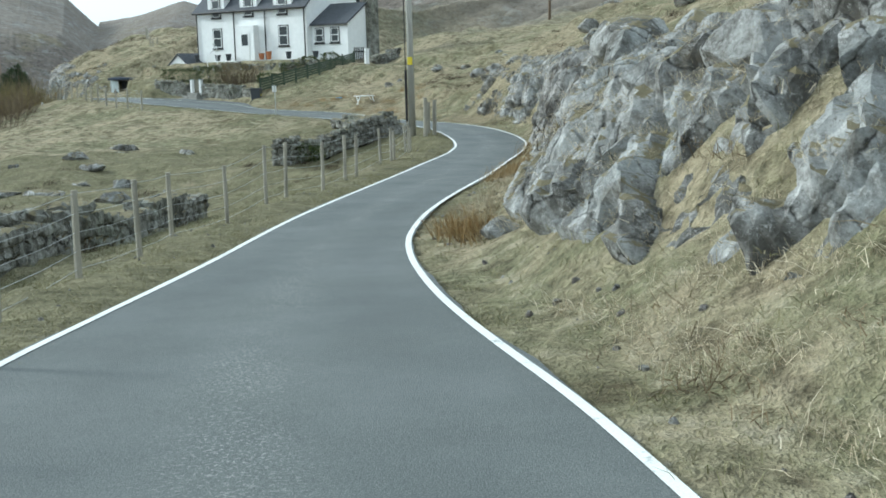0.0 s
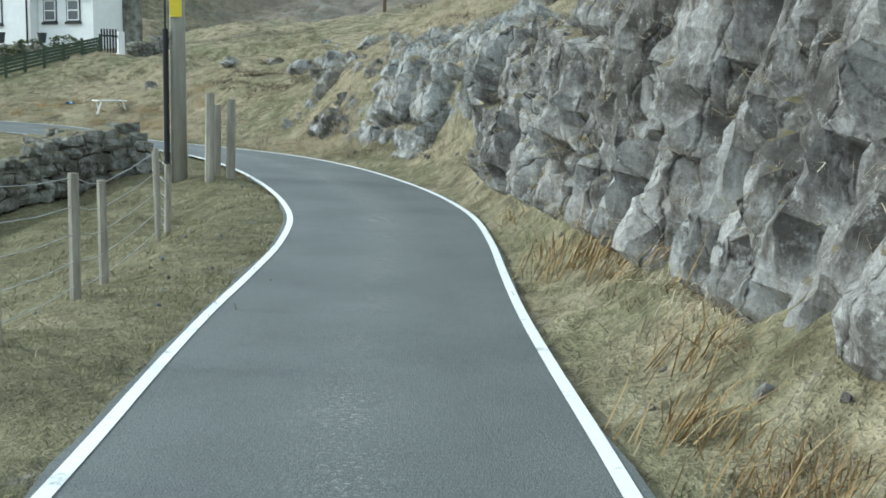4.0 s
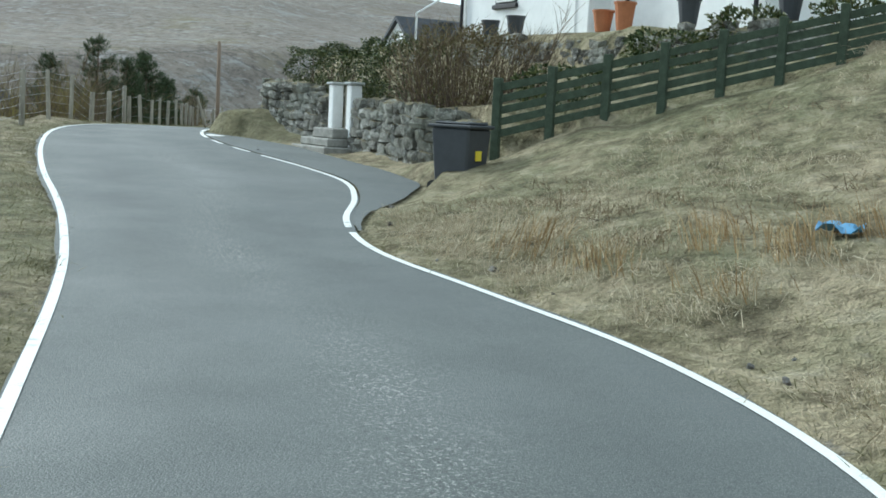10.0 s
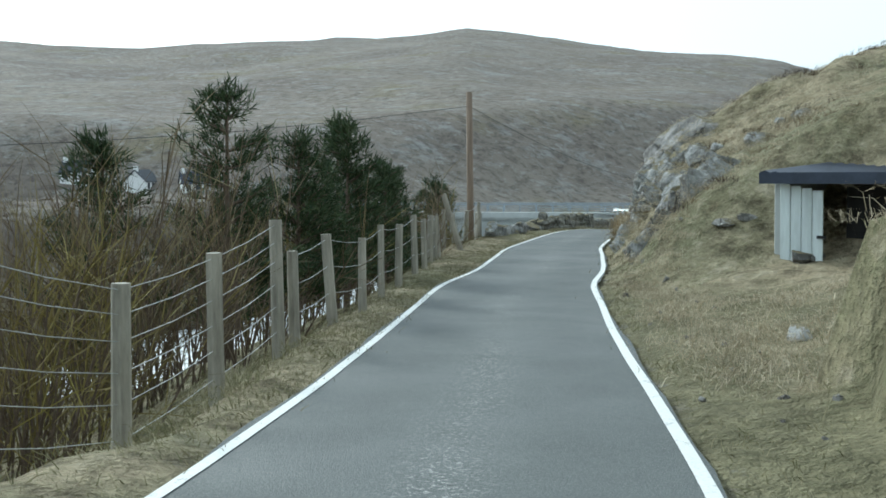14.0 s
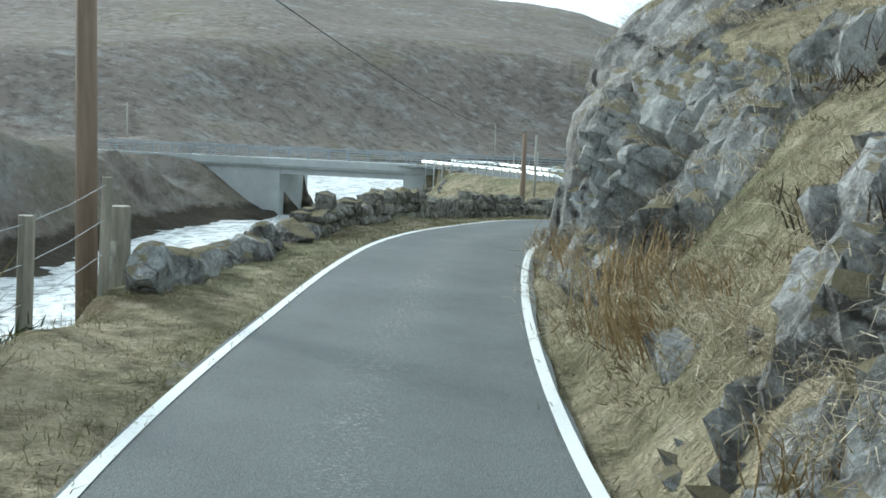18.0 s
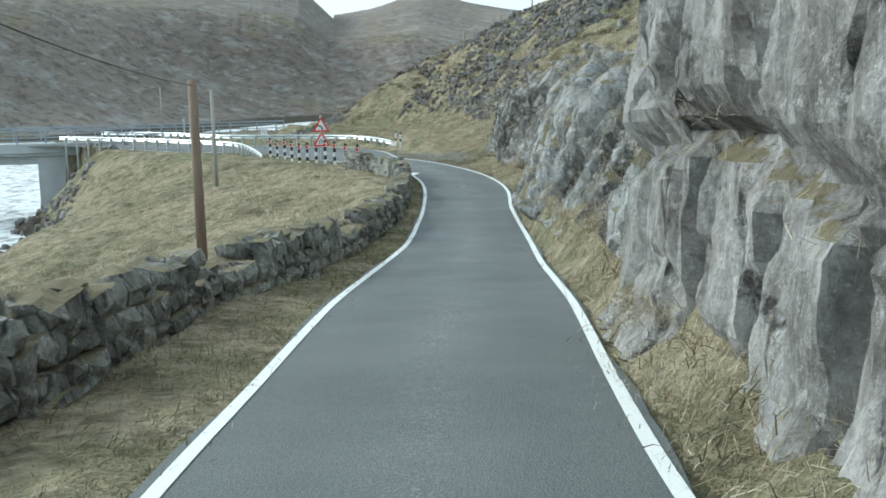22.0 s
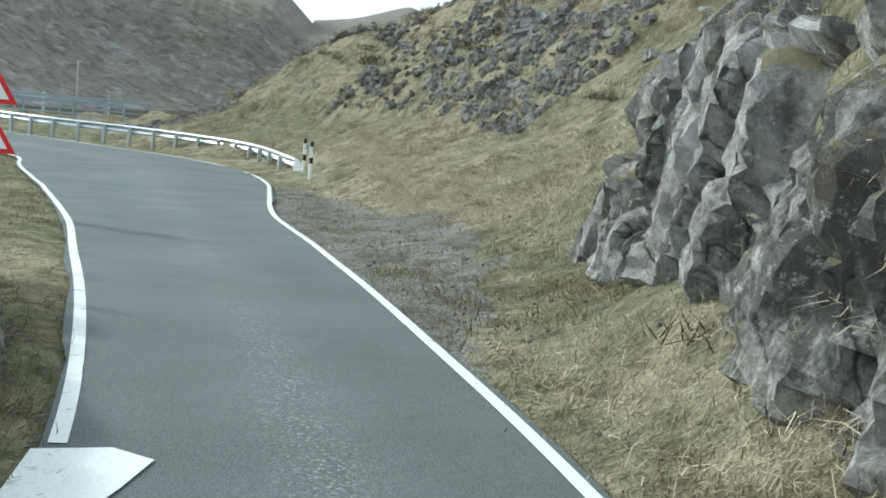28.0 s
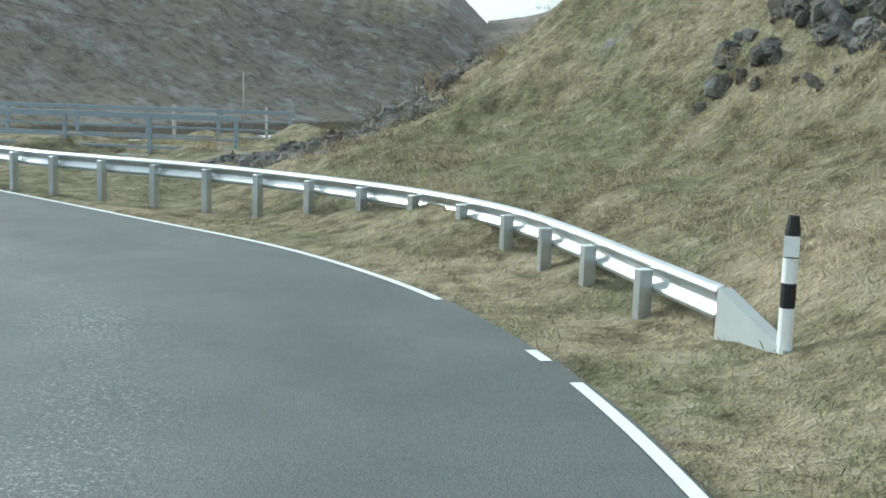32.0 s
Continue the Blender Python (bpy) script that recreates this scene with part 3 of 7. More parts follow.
BANK_FIELD = [
    (48, 0.3, 1.28, 0.71, 1.63, 2.06, 0.6, 7),
    (50.5, 0.3, 1.38, 0.6, 1.98, 2.05, 0.6, 8),
    (53, 0.3, 1.79, 0.46, 2.79, 2.01, 0.6, 9),
    (55, 0.3, 1.85, 0.55, 3.15, 2.15, 0.65, 9),
    (57.5, 0.3, 2.09, 0.59, 3.29, 1.39, 0.5, 9),
    (61, 0.3, 2.34, 0.4, 3.34, 1.15, 0.33, 9),
    (66, 0.3, 2.46, 0.49, 3.96, 1.14, 0.34, 9),
    (74, 0.3, 2.31, 0.44, 5.11, 1.24, 0.28, 9),
    (80, 0.8, 1.87, 0.14, 4.07, 0.64, 0.28, 6),
    (84, 1.2, 2.09, 0.12, 3.79, 0.52, 0.27, 7),
    (90, 0.5, 1.69, 0.19, 3.09, 0.59, 0.3, 2.5),
    (96, 0.3, 1.41, 0.29, 3.01, 0.85, 0.36, 1.2),
]
BANK_KNOLL = [
    (101, 0.8, 2.01, 0.13, 3.21, 0.38, 0.4, 3.5),
    (104, 0.6, 1.62, 0.33, 3.12, 0.58, 0.6, 6),
    (106, 0.3, 1.05, 0.93, 1.75, 1.53, 0.62, 6),
    (110, 0.2, 0.76, 0.73, 1.06, 1.28, 0.6, 6),
    (114, 0.2, 0.76, 0.87, 1.11, 1.32, 0.55, 6),
    (117.5, 0.2, 0.77, 0.84, 1.72, 1.64, 0.62, 6),
    (120.5, 0.2, 0.76, 0.65, 1.46, 1.6, 0.8, 6),
    (122, 0.2, 0.6, 0.68, 1, 1.78, 0.75, 5.5),
    (124, 0.2, 0.51, 0.65, 0.79, 2.35, 0.7, 5),
    (128, 0.25, 0.63, 0.52, 1.03, 3.02, 0.6, 5),
    (132, 0.25, 0.67, 0.44, 1.32, 2.74, 0.6, 5),
    (136, 0.25, 0.7, 0.49, 1, 2.89, 0.6, 5),
]
BANK_CLIFF = [
    (138, 0.25, 0.47, 0.61, 0.59, 2.81, 0.6, 5),
    (140.5, 0.25, 0.41, 0.63, 0.61, 2.53, 0.6, 5),
    (143, 0.3, 0.68, 0.61, 1.43, 1.76, 0.7, 5),
    (146, 0.3, 0.66, 0.78, 1.61, 1.78, 0.7, 5),
    (148, 0.2, 0.52, 0.8, 1.32, 2.1, 0.75, 5.5),
    (151, 0.2, 0.38, 0.87, 1.18, 2.17, 0.8, 6),
    (155, 0.2, 0.39, 0.83, 1.19, 2.43, 0.9, 6),
    (159, 0.2, 0.56, 0.93, 1.26, 2.43, 0.9, 6),
    (163, 0.2, 0.68, 0.9, 1.38, 2.65, 0.9, 6),
    (166, 0.3, 1.03, 0.66, 1.48, 2.66, 0.8, 6),
    (169, 0.3, 1.06, 0.6, 1.36, 2.4, 0.7, 7),
    (172.5, 0.5, 1.79, 0.84, 1.99, 2.14, 0.7, 8),
]
BANK_GLEN = [
    (175, 0.6, 2.12, 0.42, 2.62, 1.92, 0.65, 9),
    (178, 0.8, 2.17, 0.18, 3.67, 0.73, 0.55, 12),
    (184, 1.2, 2.68, 0.3, 4.68, 0.95, 0.7, 16),
    (188, 1, 2.99, 0.73, 4.99, 1.63, 1, 16),
    (191.5, 0.6, 2.46, 0.72, 4.26, 1.77, 1, 15),
    (196, 0.4, 3.3, 1.07, 4.2, 1.52, 1.3, 9),
    (199, 0.4, 3.5, 0.99, 4.3, 1.39, 1.1, 6),
    (204, 1.2, 3.7, 0.3, 5, 0.8, 0.6, 6),
    (212, 2, 9, 0.3, 11, 0.4, 0.1, 3),
    (235, 1, 3, -1, 5, -1.6, -0.4, -7),
]
RIGHT_BANK = BANK_CRAGS + BANK_FIELD + BANK_KNOLL + BANK_CLIFF + BANK_GLEN
# where bare rock stands in front of the soil: along s, depth
ROCKY = ((6, 0.0), (9, 0.15), (27, 0.2), (30, 0.25), (50, 0.25), (56, 0.0), (105, 0.0), (108, 0.12), (119, 0.15), (122, 0.25), (141, 0.25), (144, 0.12), (148, 0.25), (174, 0.25), (177, 0.0))
# the left-hand side: along s, verge width, width and height of the bank, slope beyond it, and where it levels out
LEFT_BANK = [
    (-40, 0.8, 1.6, -0.5, -0.2, -1.4), (10, 0.9, 1.5, -0.5, -0.25, -1.4), (30, 0.9, 1.5, -0.4, -0.25, -1.3), (42, 0.8, 1.0, -0.3, -0.2, -1.0),
    (50, 0.5, 1.0, -0.2, -0.15, -0.8), (60, 1.5, 2.0, -0.2, -0.12, -1.0), (72, 2.6, 2.0, -0.1, -0.12, -2.0), (80, 2.0, 1.5, -0.1, -0.25, -3.0),
    (91, 1.3, 1.2, -0.1, -0.3, -3.8), (95.5, 0.35, 0.9, -0.5, -0.35, -4.0), (108, 0.9, 1.0, -0.6, -0.5, -5.5), (114, 1.2, 0.9, -0.8, -0.8, -6.5), (120, 1.45, 0.8, -1.2, -0.9, -7.0),
]
LEFT_BANK_NORTH = [
    (130, 1.5, 0.8, -1.4, -0.7, -6.5), (140, 1.1, 0.8, -0.85, -0.45, -5.8), (150, 1.1, 0.8, -0.35, -0.35, -6.0), (160, 1.1, 0.8, -0.3, -0.3, -5.0), (170, 2.4, 2.0, -0.3, -0.3, -5.0),
    (185, 3.0, 2.0, -0.3, -0.35, -5.0), (200, 1.0, 2.0, -0.4, -0.45, -5.5), (235, 1.0, 3.0, -1.5, -0.4, -7),
]


def bank(e, s, keys):
    ks = [k[0] for k in keys]
    w, b, h, m, cap = (np.interp(s, ks, [k[i] for k in keys]) for i in range(1, 6))
    t = np.clip((e - w) / b, 0, 1)
    t = t * t * (3 - 2 * t)
    x = np.maximum(0, e - w - b)
    return h * t + cap * (1 - np.exp(-np.abs(m / cap) * x))


def right_section(s):
    ks = [k[0] for k in RIGHT_BANK]
    w, te, th, fe, fh, m, cap = (np.interp(s, ks, [k[i] for k in RIGHT_BANK]) for i in range(1, 8))
    rec = np.interp(s, [a for a, _ in ROCKY], [b for _, b in ROCKY])
    return [w, te, np.maximum(th - 1.1 * rec, np.minimum(th, 0.3)), fe, fh, m, cap]


def face_bank(e, s):
    """Height of the right-hand bank: verge, toe, face and the slope above; the soil of a rocky face stands back."""
    w, te, th, fe, fh, m, cap = right_section(s)
    rec = np.interp(s, [a for a, _ in ROCKY], [b for _, b in ROCKY])
    e = np.where(e > te, te + np.maximum(0, e - te - rec), e)
    t = np.clip((e - w) / (te - w), 0, 1)
    f = np.clip((e - te) / (fe - te), 0, 1)
    x = np.maximum(0, e - fe)
    return th * t * t * (2 - t) + (fh - th) * f + cap * (1 - np.exp(-np.abs(m / cap) * x))


def ridge_angle(az):
    """How high the hills stand over the horizon, in degrees, by bearing to the left of north."""
    return np.interp(az, [-180, -60, -20, 0, 5, 9, 11.4, 14, 15.8, 17.3, 20, 25, 30, 36, 45, 52, 62, 75, 110, 180],
                     [3, 3.5, 3.0, 2.4, 2.5, 3.2, 3.9, 3.1, 2.7, 4.2, 5.1, 5.9, 6.5, 7.3, 6.7, 6.2, 6.4, 5.5, 3, 3])


CHANNEL = [(-68, 122), (-72.5, 140), (-78, 158), (-84.5, 175), (-90.3, 190.8), (-97, 210), (-105, 235), (-110, 270), (-95, 340)]
WATER_Z = -8.8
GARDEN = [(-12.2, 77.35), (-13.6, 78.95), (-14.35, 79.1), (-15.35, 79.85), (-16.85, 80.95), (-18.1, 81.85), (-19.6, 82.65), (-20.9, 83.4), (-24, 88), (-20, 92), (-8, 84), (-4.5, 79.5), (-6, 78.7)]
APRON = ((75.2, 2.0), (76.5, 2.4), (78, 3.3), (80, 4.1), (82, 3.9), (84, 3.35), (86.2, 2.84), (88, 2.0), (89.5, 1.2))
BRIDGE_A, BRIDGE_B = (-83.6, 192.3), (-96.3, 189.4)


def channel_distance(x, y):
    best, side = np.full(x.shape, 1e9), np.zeros(x.shape)
    for (ax, ay), (bx, by) in zip(CHANNEL[:-1], CHANNEL[1:]):
        ux, uy = bx - ax, by - ay
        t = np.clip(((x - ax) * ux + (y - ay) * uy) / (ux * ux + uy * uy), 0, 1)
        half = 6.0 + 14.0 * np.clip((ay + t * uy - 196) / 50, 0, 1)
        c = np.hypot(x - ax - t * ux, y - ay - t * uy) - half
        side = np.where(c < best, np.sign(ux * (y - ay) - uy * (x - ax)), side)
        best = np.minimum(best, c)
    return best, side


def inside_garden(x, y):
    hit = np.zeros(x.shape, bool)
    for (ax, ay), (bx, by) in zip(GARDEN, GARDEN[1:] + GARDEN[:1]):
        cross = ((ay > y) != (by > y)) & (x < (bx - ax) * (y - ay) / (by - ay + 1e-12) + ax)
        hit ^= cross
    return hit


def ground_height(x, y, rough=True):
    x, y = np.asarray(x, float), np.asarray(y, float)
    shape = x.shape
    x, y = x.ravel(), y.ravel()
    s, d, zr = lane_place(x, y)
    right = face_bank(d - right_line(s), s)
    left = bank(left_line(s) - d, s, LEFT_BANK + LEFT_BANK_NORTH)
    e = np.where(d > 0, d - right_line(s), left_line(s) - d)
    z = zr + np.where(d > 0, right, left)
    # the terrace of the house
    u = (x + 13.2) * -0.83 + (y - 85.2) * 0.56
    v = (x + 13.2) * -0.56 + (y - 85.2) * -0.83
    t = np.clip((10.5 - np.abs(u)) / 3.0, 0, 1) * np.clip((2.4 - v) / 0.5, 0, 1) * np.clip((v + 14) / 5, 0, 1)
    z = z * (1 - t) + 2.48 * t
    # rough ground falling from the board fence
    fx, fy = x + 12.2, y - 77.2
    fk = np.clip((fx * 6.2 + fy * 1.4) / 40.4, 0, 1)
    fd = np.hypot(fx - 6.2 * fk, fy - 1.4 * fk)
    fw = np.exp(-(fd / 2.2) ** 2) * (s > 60) * (s < 82)
    z = z * (1 - fw) + (0.1 + 2.1 * fk) * fw
    # the garden behind the roadside wall
    g = inside_garden(x, y) * 1.0
    z = np.where((g > 0) & (v > 1.9), np.where(v < 2.3, 2.3, 0.9 + 0.85 * np.clip((5.0 - v) / 2.7, 0, 1)), z)
    mound = 0.55 * np.exp(-((x + 20.9) ** 2 + (y - 82.4) ** 2) / 1.3)
    z = np.where(g > 0, z, z + mound)
    apron = (d > 0) & (s > 75.2) & (s < 89.5) & (d < np.interp(s, [a for a, _ in APRON], [b for _, b in APRON]) + 0.2)
    # the far hills
    cx, cy = x + 42.0, y - 110.0
    r, az = np.hypot(cx, cy), np.degrees(np.arctan2(-cx, cy))
    reach = np.where((az > 15.8) & (az < 80), 850.0, 1000.0)
    top = np.tan(np.radians(ridge_angle(az))) * reach + 1.0
    rise = np.clip((r - 95) / (reach - 95), 0, 1)
    hill = -3.0 + (top + 3) * (0.25 * rise + 0.75 * rise ** 1.25) * np.where(r > reach, np.clip(1.35 - 0.35 * r / reach, 0.3, 1), 1.0)
    knoll = 1.5 * np.exp(-((r - 190) / 55) ** 2) * np.clip((az - 21) / 7, 0, 1) * np.clip((95 - az) / 20, 0, 1)
    hill = hill + knoll + fbm(x, y, 150, 3) * np.clip((r - 150) / 200, 0, 1) * 9 + fbm(x, y, 60, 2) * np.clip((r - 110) / 100, 0, 1) * 2.2
    upland = np.where(d > 0, 22.0 * np.clip((np.abs(d) - 12) / 50, 0, 1) * np.clip((208 - s) / 10, 0, 1), 0)
    hill = np.maximum(hill, hill * 0.4 + upland + 2.0 * (upland > 0))
    w = np.clip((np.abs(d) - 26) / 60, 0, 1)
    w = w * w * (3 - 2 * w)
    z = z * (1 - w) + hill * w
    # the tidal channel and its banks
    c, side = channel_distance(x, y)
    far_land = (side > 0) & (s > 100) & (y < 260)
    land = -1.0 - 2.3 * np.clip((y - 152) / 26, 0, 1) + fbm(x, y, 12, 4) * 1.1
    lw = far_land * np.clip((c - 4) / 4, 0, 1) * np.clip((e - 2.5) / 7, 0, 1) * np.clip((90 - c) / 60, 0, 1)
    z = z * (1 - lw) + np.maximum(z, land) * lw
    bed = WATER_Z - 0.7 + np.where(side > 0, 1.0 * np.clip((c + 1) / 7.0, 0, 1), 0.9 * np.clip((c + 1) / 3, 0, 1))
    ease = np.where(side > 0, 60.0 * np.clip((y - 200) / 35, 0, 1), 40.0 * np.clip((y - 225) / 35, 0, 1))
    k = np.clip((np.where(side > 0, 12.5 + 3.0 * fbm(x, y, 5.0, 3), 7.0) + ease - c) / (np.where(side > 0, 6.5, 6.0) + ease), 0, 1)
    k = k * k * (3 - 2 * k)
    along = ((x - BRIDGE_A[0]) * (BRIDGE_B[0] - BRIDGE_A[0]) + (y - BRIDGE_A[1]) * (BRIDGE_B[1] - BRIDGE_A[1])) / 13.03
    under = (along > 0.9) & (along < 12.9) & (y > 170)
    beyond = (side > 0) & (y > 175)
    k = np.where(under, k, np.where(beyond, k * np.clip((e - 1.0) / 7.0, 0, 1), k * np.clip((e - 2.0) / 4.0, 0, 1)))
    z = np.where(z > bed, z * (1 - k) + bed * k, z)
    # slopes running down before the wing walls
    away = 0.2226 * (x - BRIDGE_A[0]) - 0.975 * (y - BRIDGE_A[1]) - 0.1
    front = (away > -1.2) & (y > 165) & ((e > 0.35) | (s > 219)) & (d < -0.2)
    keep = np.clip(away - 6.0, 0, 99) * 0.7 + np.clip(3.5 - e, 0, 9) * 1.2 * (s < 200)
    z = np.where(front & (along > 12.5) & (along < 24), np.minimum(z, WATER_Z + 0.4 + keep + np.clip(along - 15.0, 0, 99) * 0.7), z)
    z = np.where(front & (along < 1.0) & (along > -16), np.minimum(z, WATER_Z + 0.4 + keep + np.clip(-0.5 - along, 0, 99) * 0.62), z)
    if rough:
        a = np.clip((e - 0.15) / 1.2, 0, 1)
        z = z + a * (fbm(x, y, 2.6, 3) * 0.16 + fbm(x, y, 1.0, 2) * 0.17) * (1 - 0.6 * t)
        b = np.clip((e - 1.2) / 3.0, 0, 1) * (1 - fw) * (1 - t) * (1 - np.clip(g * 2, 0, 1))
        z = z + b * fbm(x, y, 7.0, 4) * 0.45
        # ledges of bare rock on the steep side
        q = fbm(x, y, 3.2, 3)
        z = z + b * (d > 0) * np.clip((q - 0.18) * 4, 0, 1) * 0.35 * np.clip(1 - (r - 150) / 100, 0, 1)
    z = np.where(apron, zr - 0.025, z)
    inside = (d > left_line(s) - 0.17 + 1.5 * np.clip((s - 216) / 4, 0, 1)) & (d < right_line(s) + 0.17) & ~under
    e = np.where(under | (s > 214), 9.0, e)
    z = np.where(inside, zr - 0.06, np.where(e < 0.35, np.minimum(z, zr - 0.02 + (e - 0.17) * 0.25), z))
    return z.reshape(shape), s.reshape(shape), d.reshape(shape), r.reshape(shape)


def ground_at(x, y):
    return float(ground_height(np.array([x]), np.array([y]))[0][0])


def on_ground(s, d, sink=0.03):
    p = at(s, d)
    return Vector((p.x, p.y, ground_at(p.x, p.y) - sink))


def mesh_object(name, verts, faces, material, parent=None, smooth=False, label=""):
    me = bpy.data.meshes.new(name)
    me.from_pydata([tuple(v) for v in verts] if not isinstance(verts, np.ndarray) else verts.tolist(), [], faces if isinstance(faces, list) else faces.tolist())
    me.materials.append(material)
    if smooth:
        me.polygons.foreach_set("use_smooth", [True] * len(me.polygons))
    me.update()
    ob = new(name, me)
    if parent:
        ob.parent = parent
    if label:
        tagged(ob, label)
    return ob


def part(name, bm, material, parent=None, label="", smooth=False):
    me = bpy.data.meshes.new(name)
    bm.to_mesh(me)
    bm.free()
    me.materials.append(material)
    if smooth:
        me.polygons.foreach_set("use_smooth", [True] * len(me.polygons))
    ob = new(name, me)
    if parent:
        ob.parent = parent
    if label:
        tagged(ob, label)
    return ob


def thing(name, place, label, category, group="", yaw=0.0):
    ob = new(name)
    ob.empty_display_size = 0.2
    ob.matrix_world = Matrix.Translation(place) @ Matrix.Rotation(yaw, 4, "Z")
    return tagged(ob, label, category, group)


def box(bm, lo, hi, bevel=0.0, m=None):
    """A bevelled box between two corners."""
    c = [(a + b) / 2 for a, b in zip(lo, hi)]
    mm = Matrix.Translation(c) @ Matrix.Diagonal((*[b - a for a, b in zip(lo, hi)], 1))
    r = bmesh.ops.create_cube(bm, size=1, matrix=mm)
    if bevel:
        ed = list({e for v in r["verts"] for e in v.link_edges})
        r2 = bmesh.ops.bevel(bm, geom=ed, offset=bevel, segments=1, affect="EDGES")
        vs = {v for f in r2["faces"] for v in f.verts} | {v for v in r["verts"] if v.is_valid}
    else:
        vs = set(r["verts"])
    if m:
        bmesh.ops.transform(bm, matrix=m, verts=[v for v in vs if v.is_valid])
    return bm


def tube(bm, a, b, r1, r2=None, n=8, caps=True):
    a, b = Vector(a), Vector(b)
    q = (b - a).to_track_quat("Z", "Y").to_matrix().to_4x4()
    m = Matrix.Translation((a + b) / 2) @ q
    bmesh.ops.create_cone(bm, cap_ends=caps, segments=n, radius1=r1, radius2=r1 if r2 is None else r2, depth=(b - a).length, matrix=m)
    return bm


def cable(name, pts, r, material, parent=None):
    cu = bpy.data.curves.new(name, "CURVE")
    cu.dimensions, cu.bevel_depth, cu.bevel_resolution = "3D", r, 1
    sp = cu.splines.new("POLY")
    sp.points.add(len(pts) - 1)
    for q, p in zip(sp.points, pts):
        q.co = (*p, 1)
    cu.materials.append(material)
    ob = new(name, cu)
    if parent:
        ob.parent = parent
    return ob


# ---- ground: one sheet to the horizon ----
def spread(a, b, step, out, grow=1.22):
    v = list(np.arange(a, b + step, step))
    k = step
    while v[-1] < b + out:
        k *= grow
        v.append(v[-1] + k)
    k, lo = step, [v[0]]
    while lo[-1] > a - out:
        k *= grow
        lo.append(lo[-1] - k)
    return np.array(lo[:0:-1] + v)


U, V = spread(-12, 212, 0.34, 1500, 1.055), spread(-15, 34, 0.32, 1500, 1.055)
gu, gv = np.meshgrid(U, V, indexing="ij")
gx, gy = -0.32 * gu + 0.947 * gv, 0.947 * gu + 0.32 * gv
gz, gs, gd, gr = ground_height(gx, gy)
nv = len(V)
ii = (np.arange(len(U) - 1)[:, None] * nv + np.arange(nv - 1)[None, :]).ravel()
ground = mesh_object("ground", np.stack([gx, gy, gz], -1).reshape(-1, 3), np.stack([ii, ii + nv, ii + nv + 1, ii + 1], 1)[:, ::-1], M_MOOR, smooth=True)
wild = np.clip((np.abs(gd) - 24 - 10 * fbm(gx, gy, 40, 2)) / 25, 0, 1)
_c, _side = channel_distance(gx.ravel(), gy.ravel())
wild = np.maximum(wild, ((_side > 0) & (gs.ravel() > 100)).reshape(gx.shape) * np.clip(0.8 + fbm(gx, gy, 30, 2), 0, 1))
ground.data.attributes.new("wild", "FLOAT", "POINT").data.foreach_set("value", wild.ravel().astype(np.float32))
_e = np.where(gd > 0, gd - right_line(gs), left_line(gs) - gd)
lush = 0.45 * np.clip((1.0 - _e) / 0.6, 0, 1) + np.where(gd < 0, np.clip((62 - gs) / 6, 0, 1) * 0.72, np.clip((gs - 84) / 4, 0, 1) * np.clip((106 - gs) / 4, 0, 1) * np.clip((4 - _e) / 2, 0, 1) * 0.6)
ground.data.attributes.new("lush", "FLOAT", "POINT").data.foreach_set("value", np.clip(lush, 0, 1).ravel().astype(np.float32))
gravel = np.where(gd > 0, np.clip((3.1 - 2.2 * np.abs(gs - 181) / 10 - _e) / 1.2, 0, 1) * np.clip((gs - 171) / 3, 0, 1) * np.clip((192 - gs) / 3, 0, 1), 0) + 0.35 * np.clip((0.4 - _e) / 0.2, 0, 1)
ground.data.attributes.new("gravel", "FLOAT", "POINT").data.foreach_set("value", np.clip(gravel, 0, 1).ravel().astype(np.float32))
tagged(ground, "rough moorland with straw grass, heather and bare rock", "ground", kind="structure")

# ---- water of the tidal channel ----
M_WATER = mat("tidal_water", 0.40, spec=0.8)
_n = Nodes(M_WATER)
# near-white patches paint the glitter of sun and sky on the ripples
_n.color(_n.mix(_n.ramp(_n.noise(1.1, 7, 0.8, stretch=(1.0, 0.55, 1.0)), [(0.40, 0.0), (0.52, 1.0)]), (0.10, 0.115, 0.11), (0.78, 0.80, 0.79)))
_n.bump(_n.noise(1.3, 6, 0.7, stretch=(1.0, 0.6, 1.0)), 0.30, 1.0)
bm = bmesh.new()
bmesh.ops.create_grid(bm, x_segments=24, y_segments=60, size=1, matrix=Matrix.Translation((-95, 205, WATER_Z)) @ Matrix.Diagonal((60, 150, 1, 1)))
tagged(part("water", bm, M_WATER), "rippled tidal water in a channel, glitter painted into its colour", "water", kind="structure")


# ---- road, edge lines and markings ----
def strip(name, s0, s1, inner, outer, lift, material, step=0.5, across=1, camber=0.0):
    ss = np.arange(s0, s1 + step / 2, step)
    verts, faces = [], []
    for s in ss:
        a, b = inner(s), outer(s)
        for k in range(across + 1):
            d = a + (b - a) * k / across
            verts.append(at(s, d, lift))
    w = across + 1
    for i in range(len(ss) - 1):
        for k in range(across):
            q = i * w + k
            faces.append((q, q + 1, q + w + 1, q + w))
    ob = mesh_object(name, verts, faces, material, smooth=True)
    if across == 6:
        ob.data.attributes.new("across", "FLOAT", "POINT").data.foreach_set("value", np.tile(np.linspace(0, 1, w), len(ss)).astype(np.float32))
    return ob


def road_edge(side):
    def edge(s):
        k = 0.07 + 0.07 * (fbm(np.array([s * 1.0]), np.array([7.0 * side]), 1.3, 3)[0])
        return (left_line(s) - k) if side < 0 else (right_line(s) + k)
    return edge


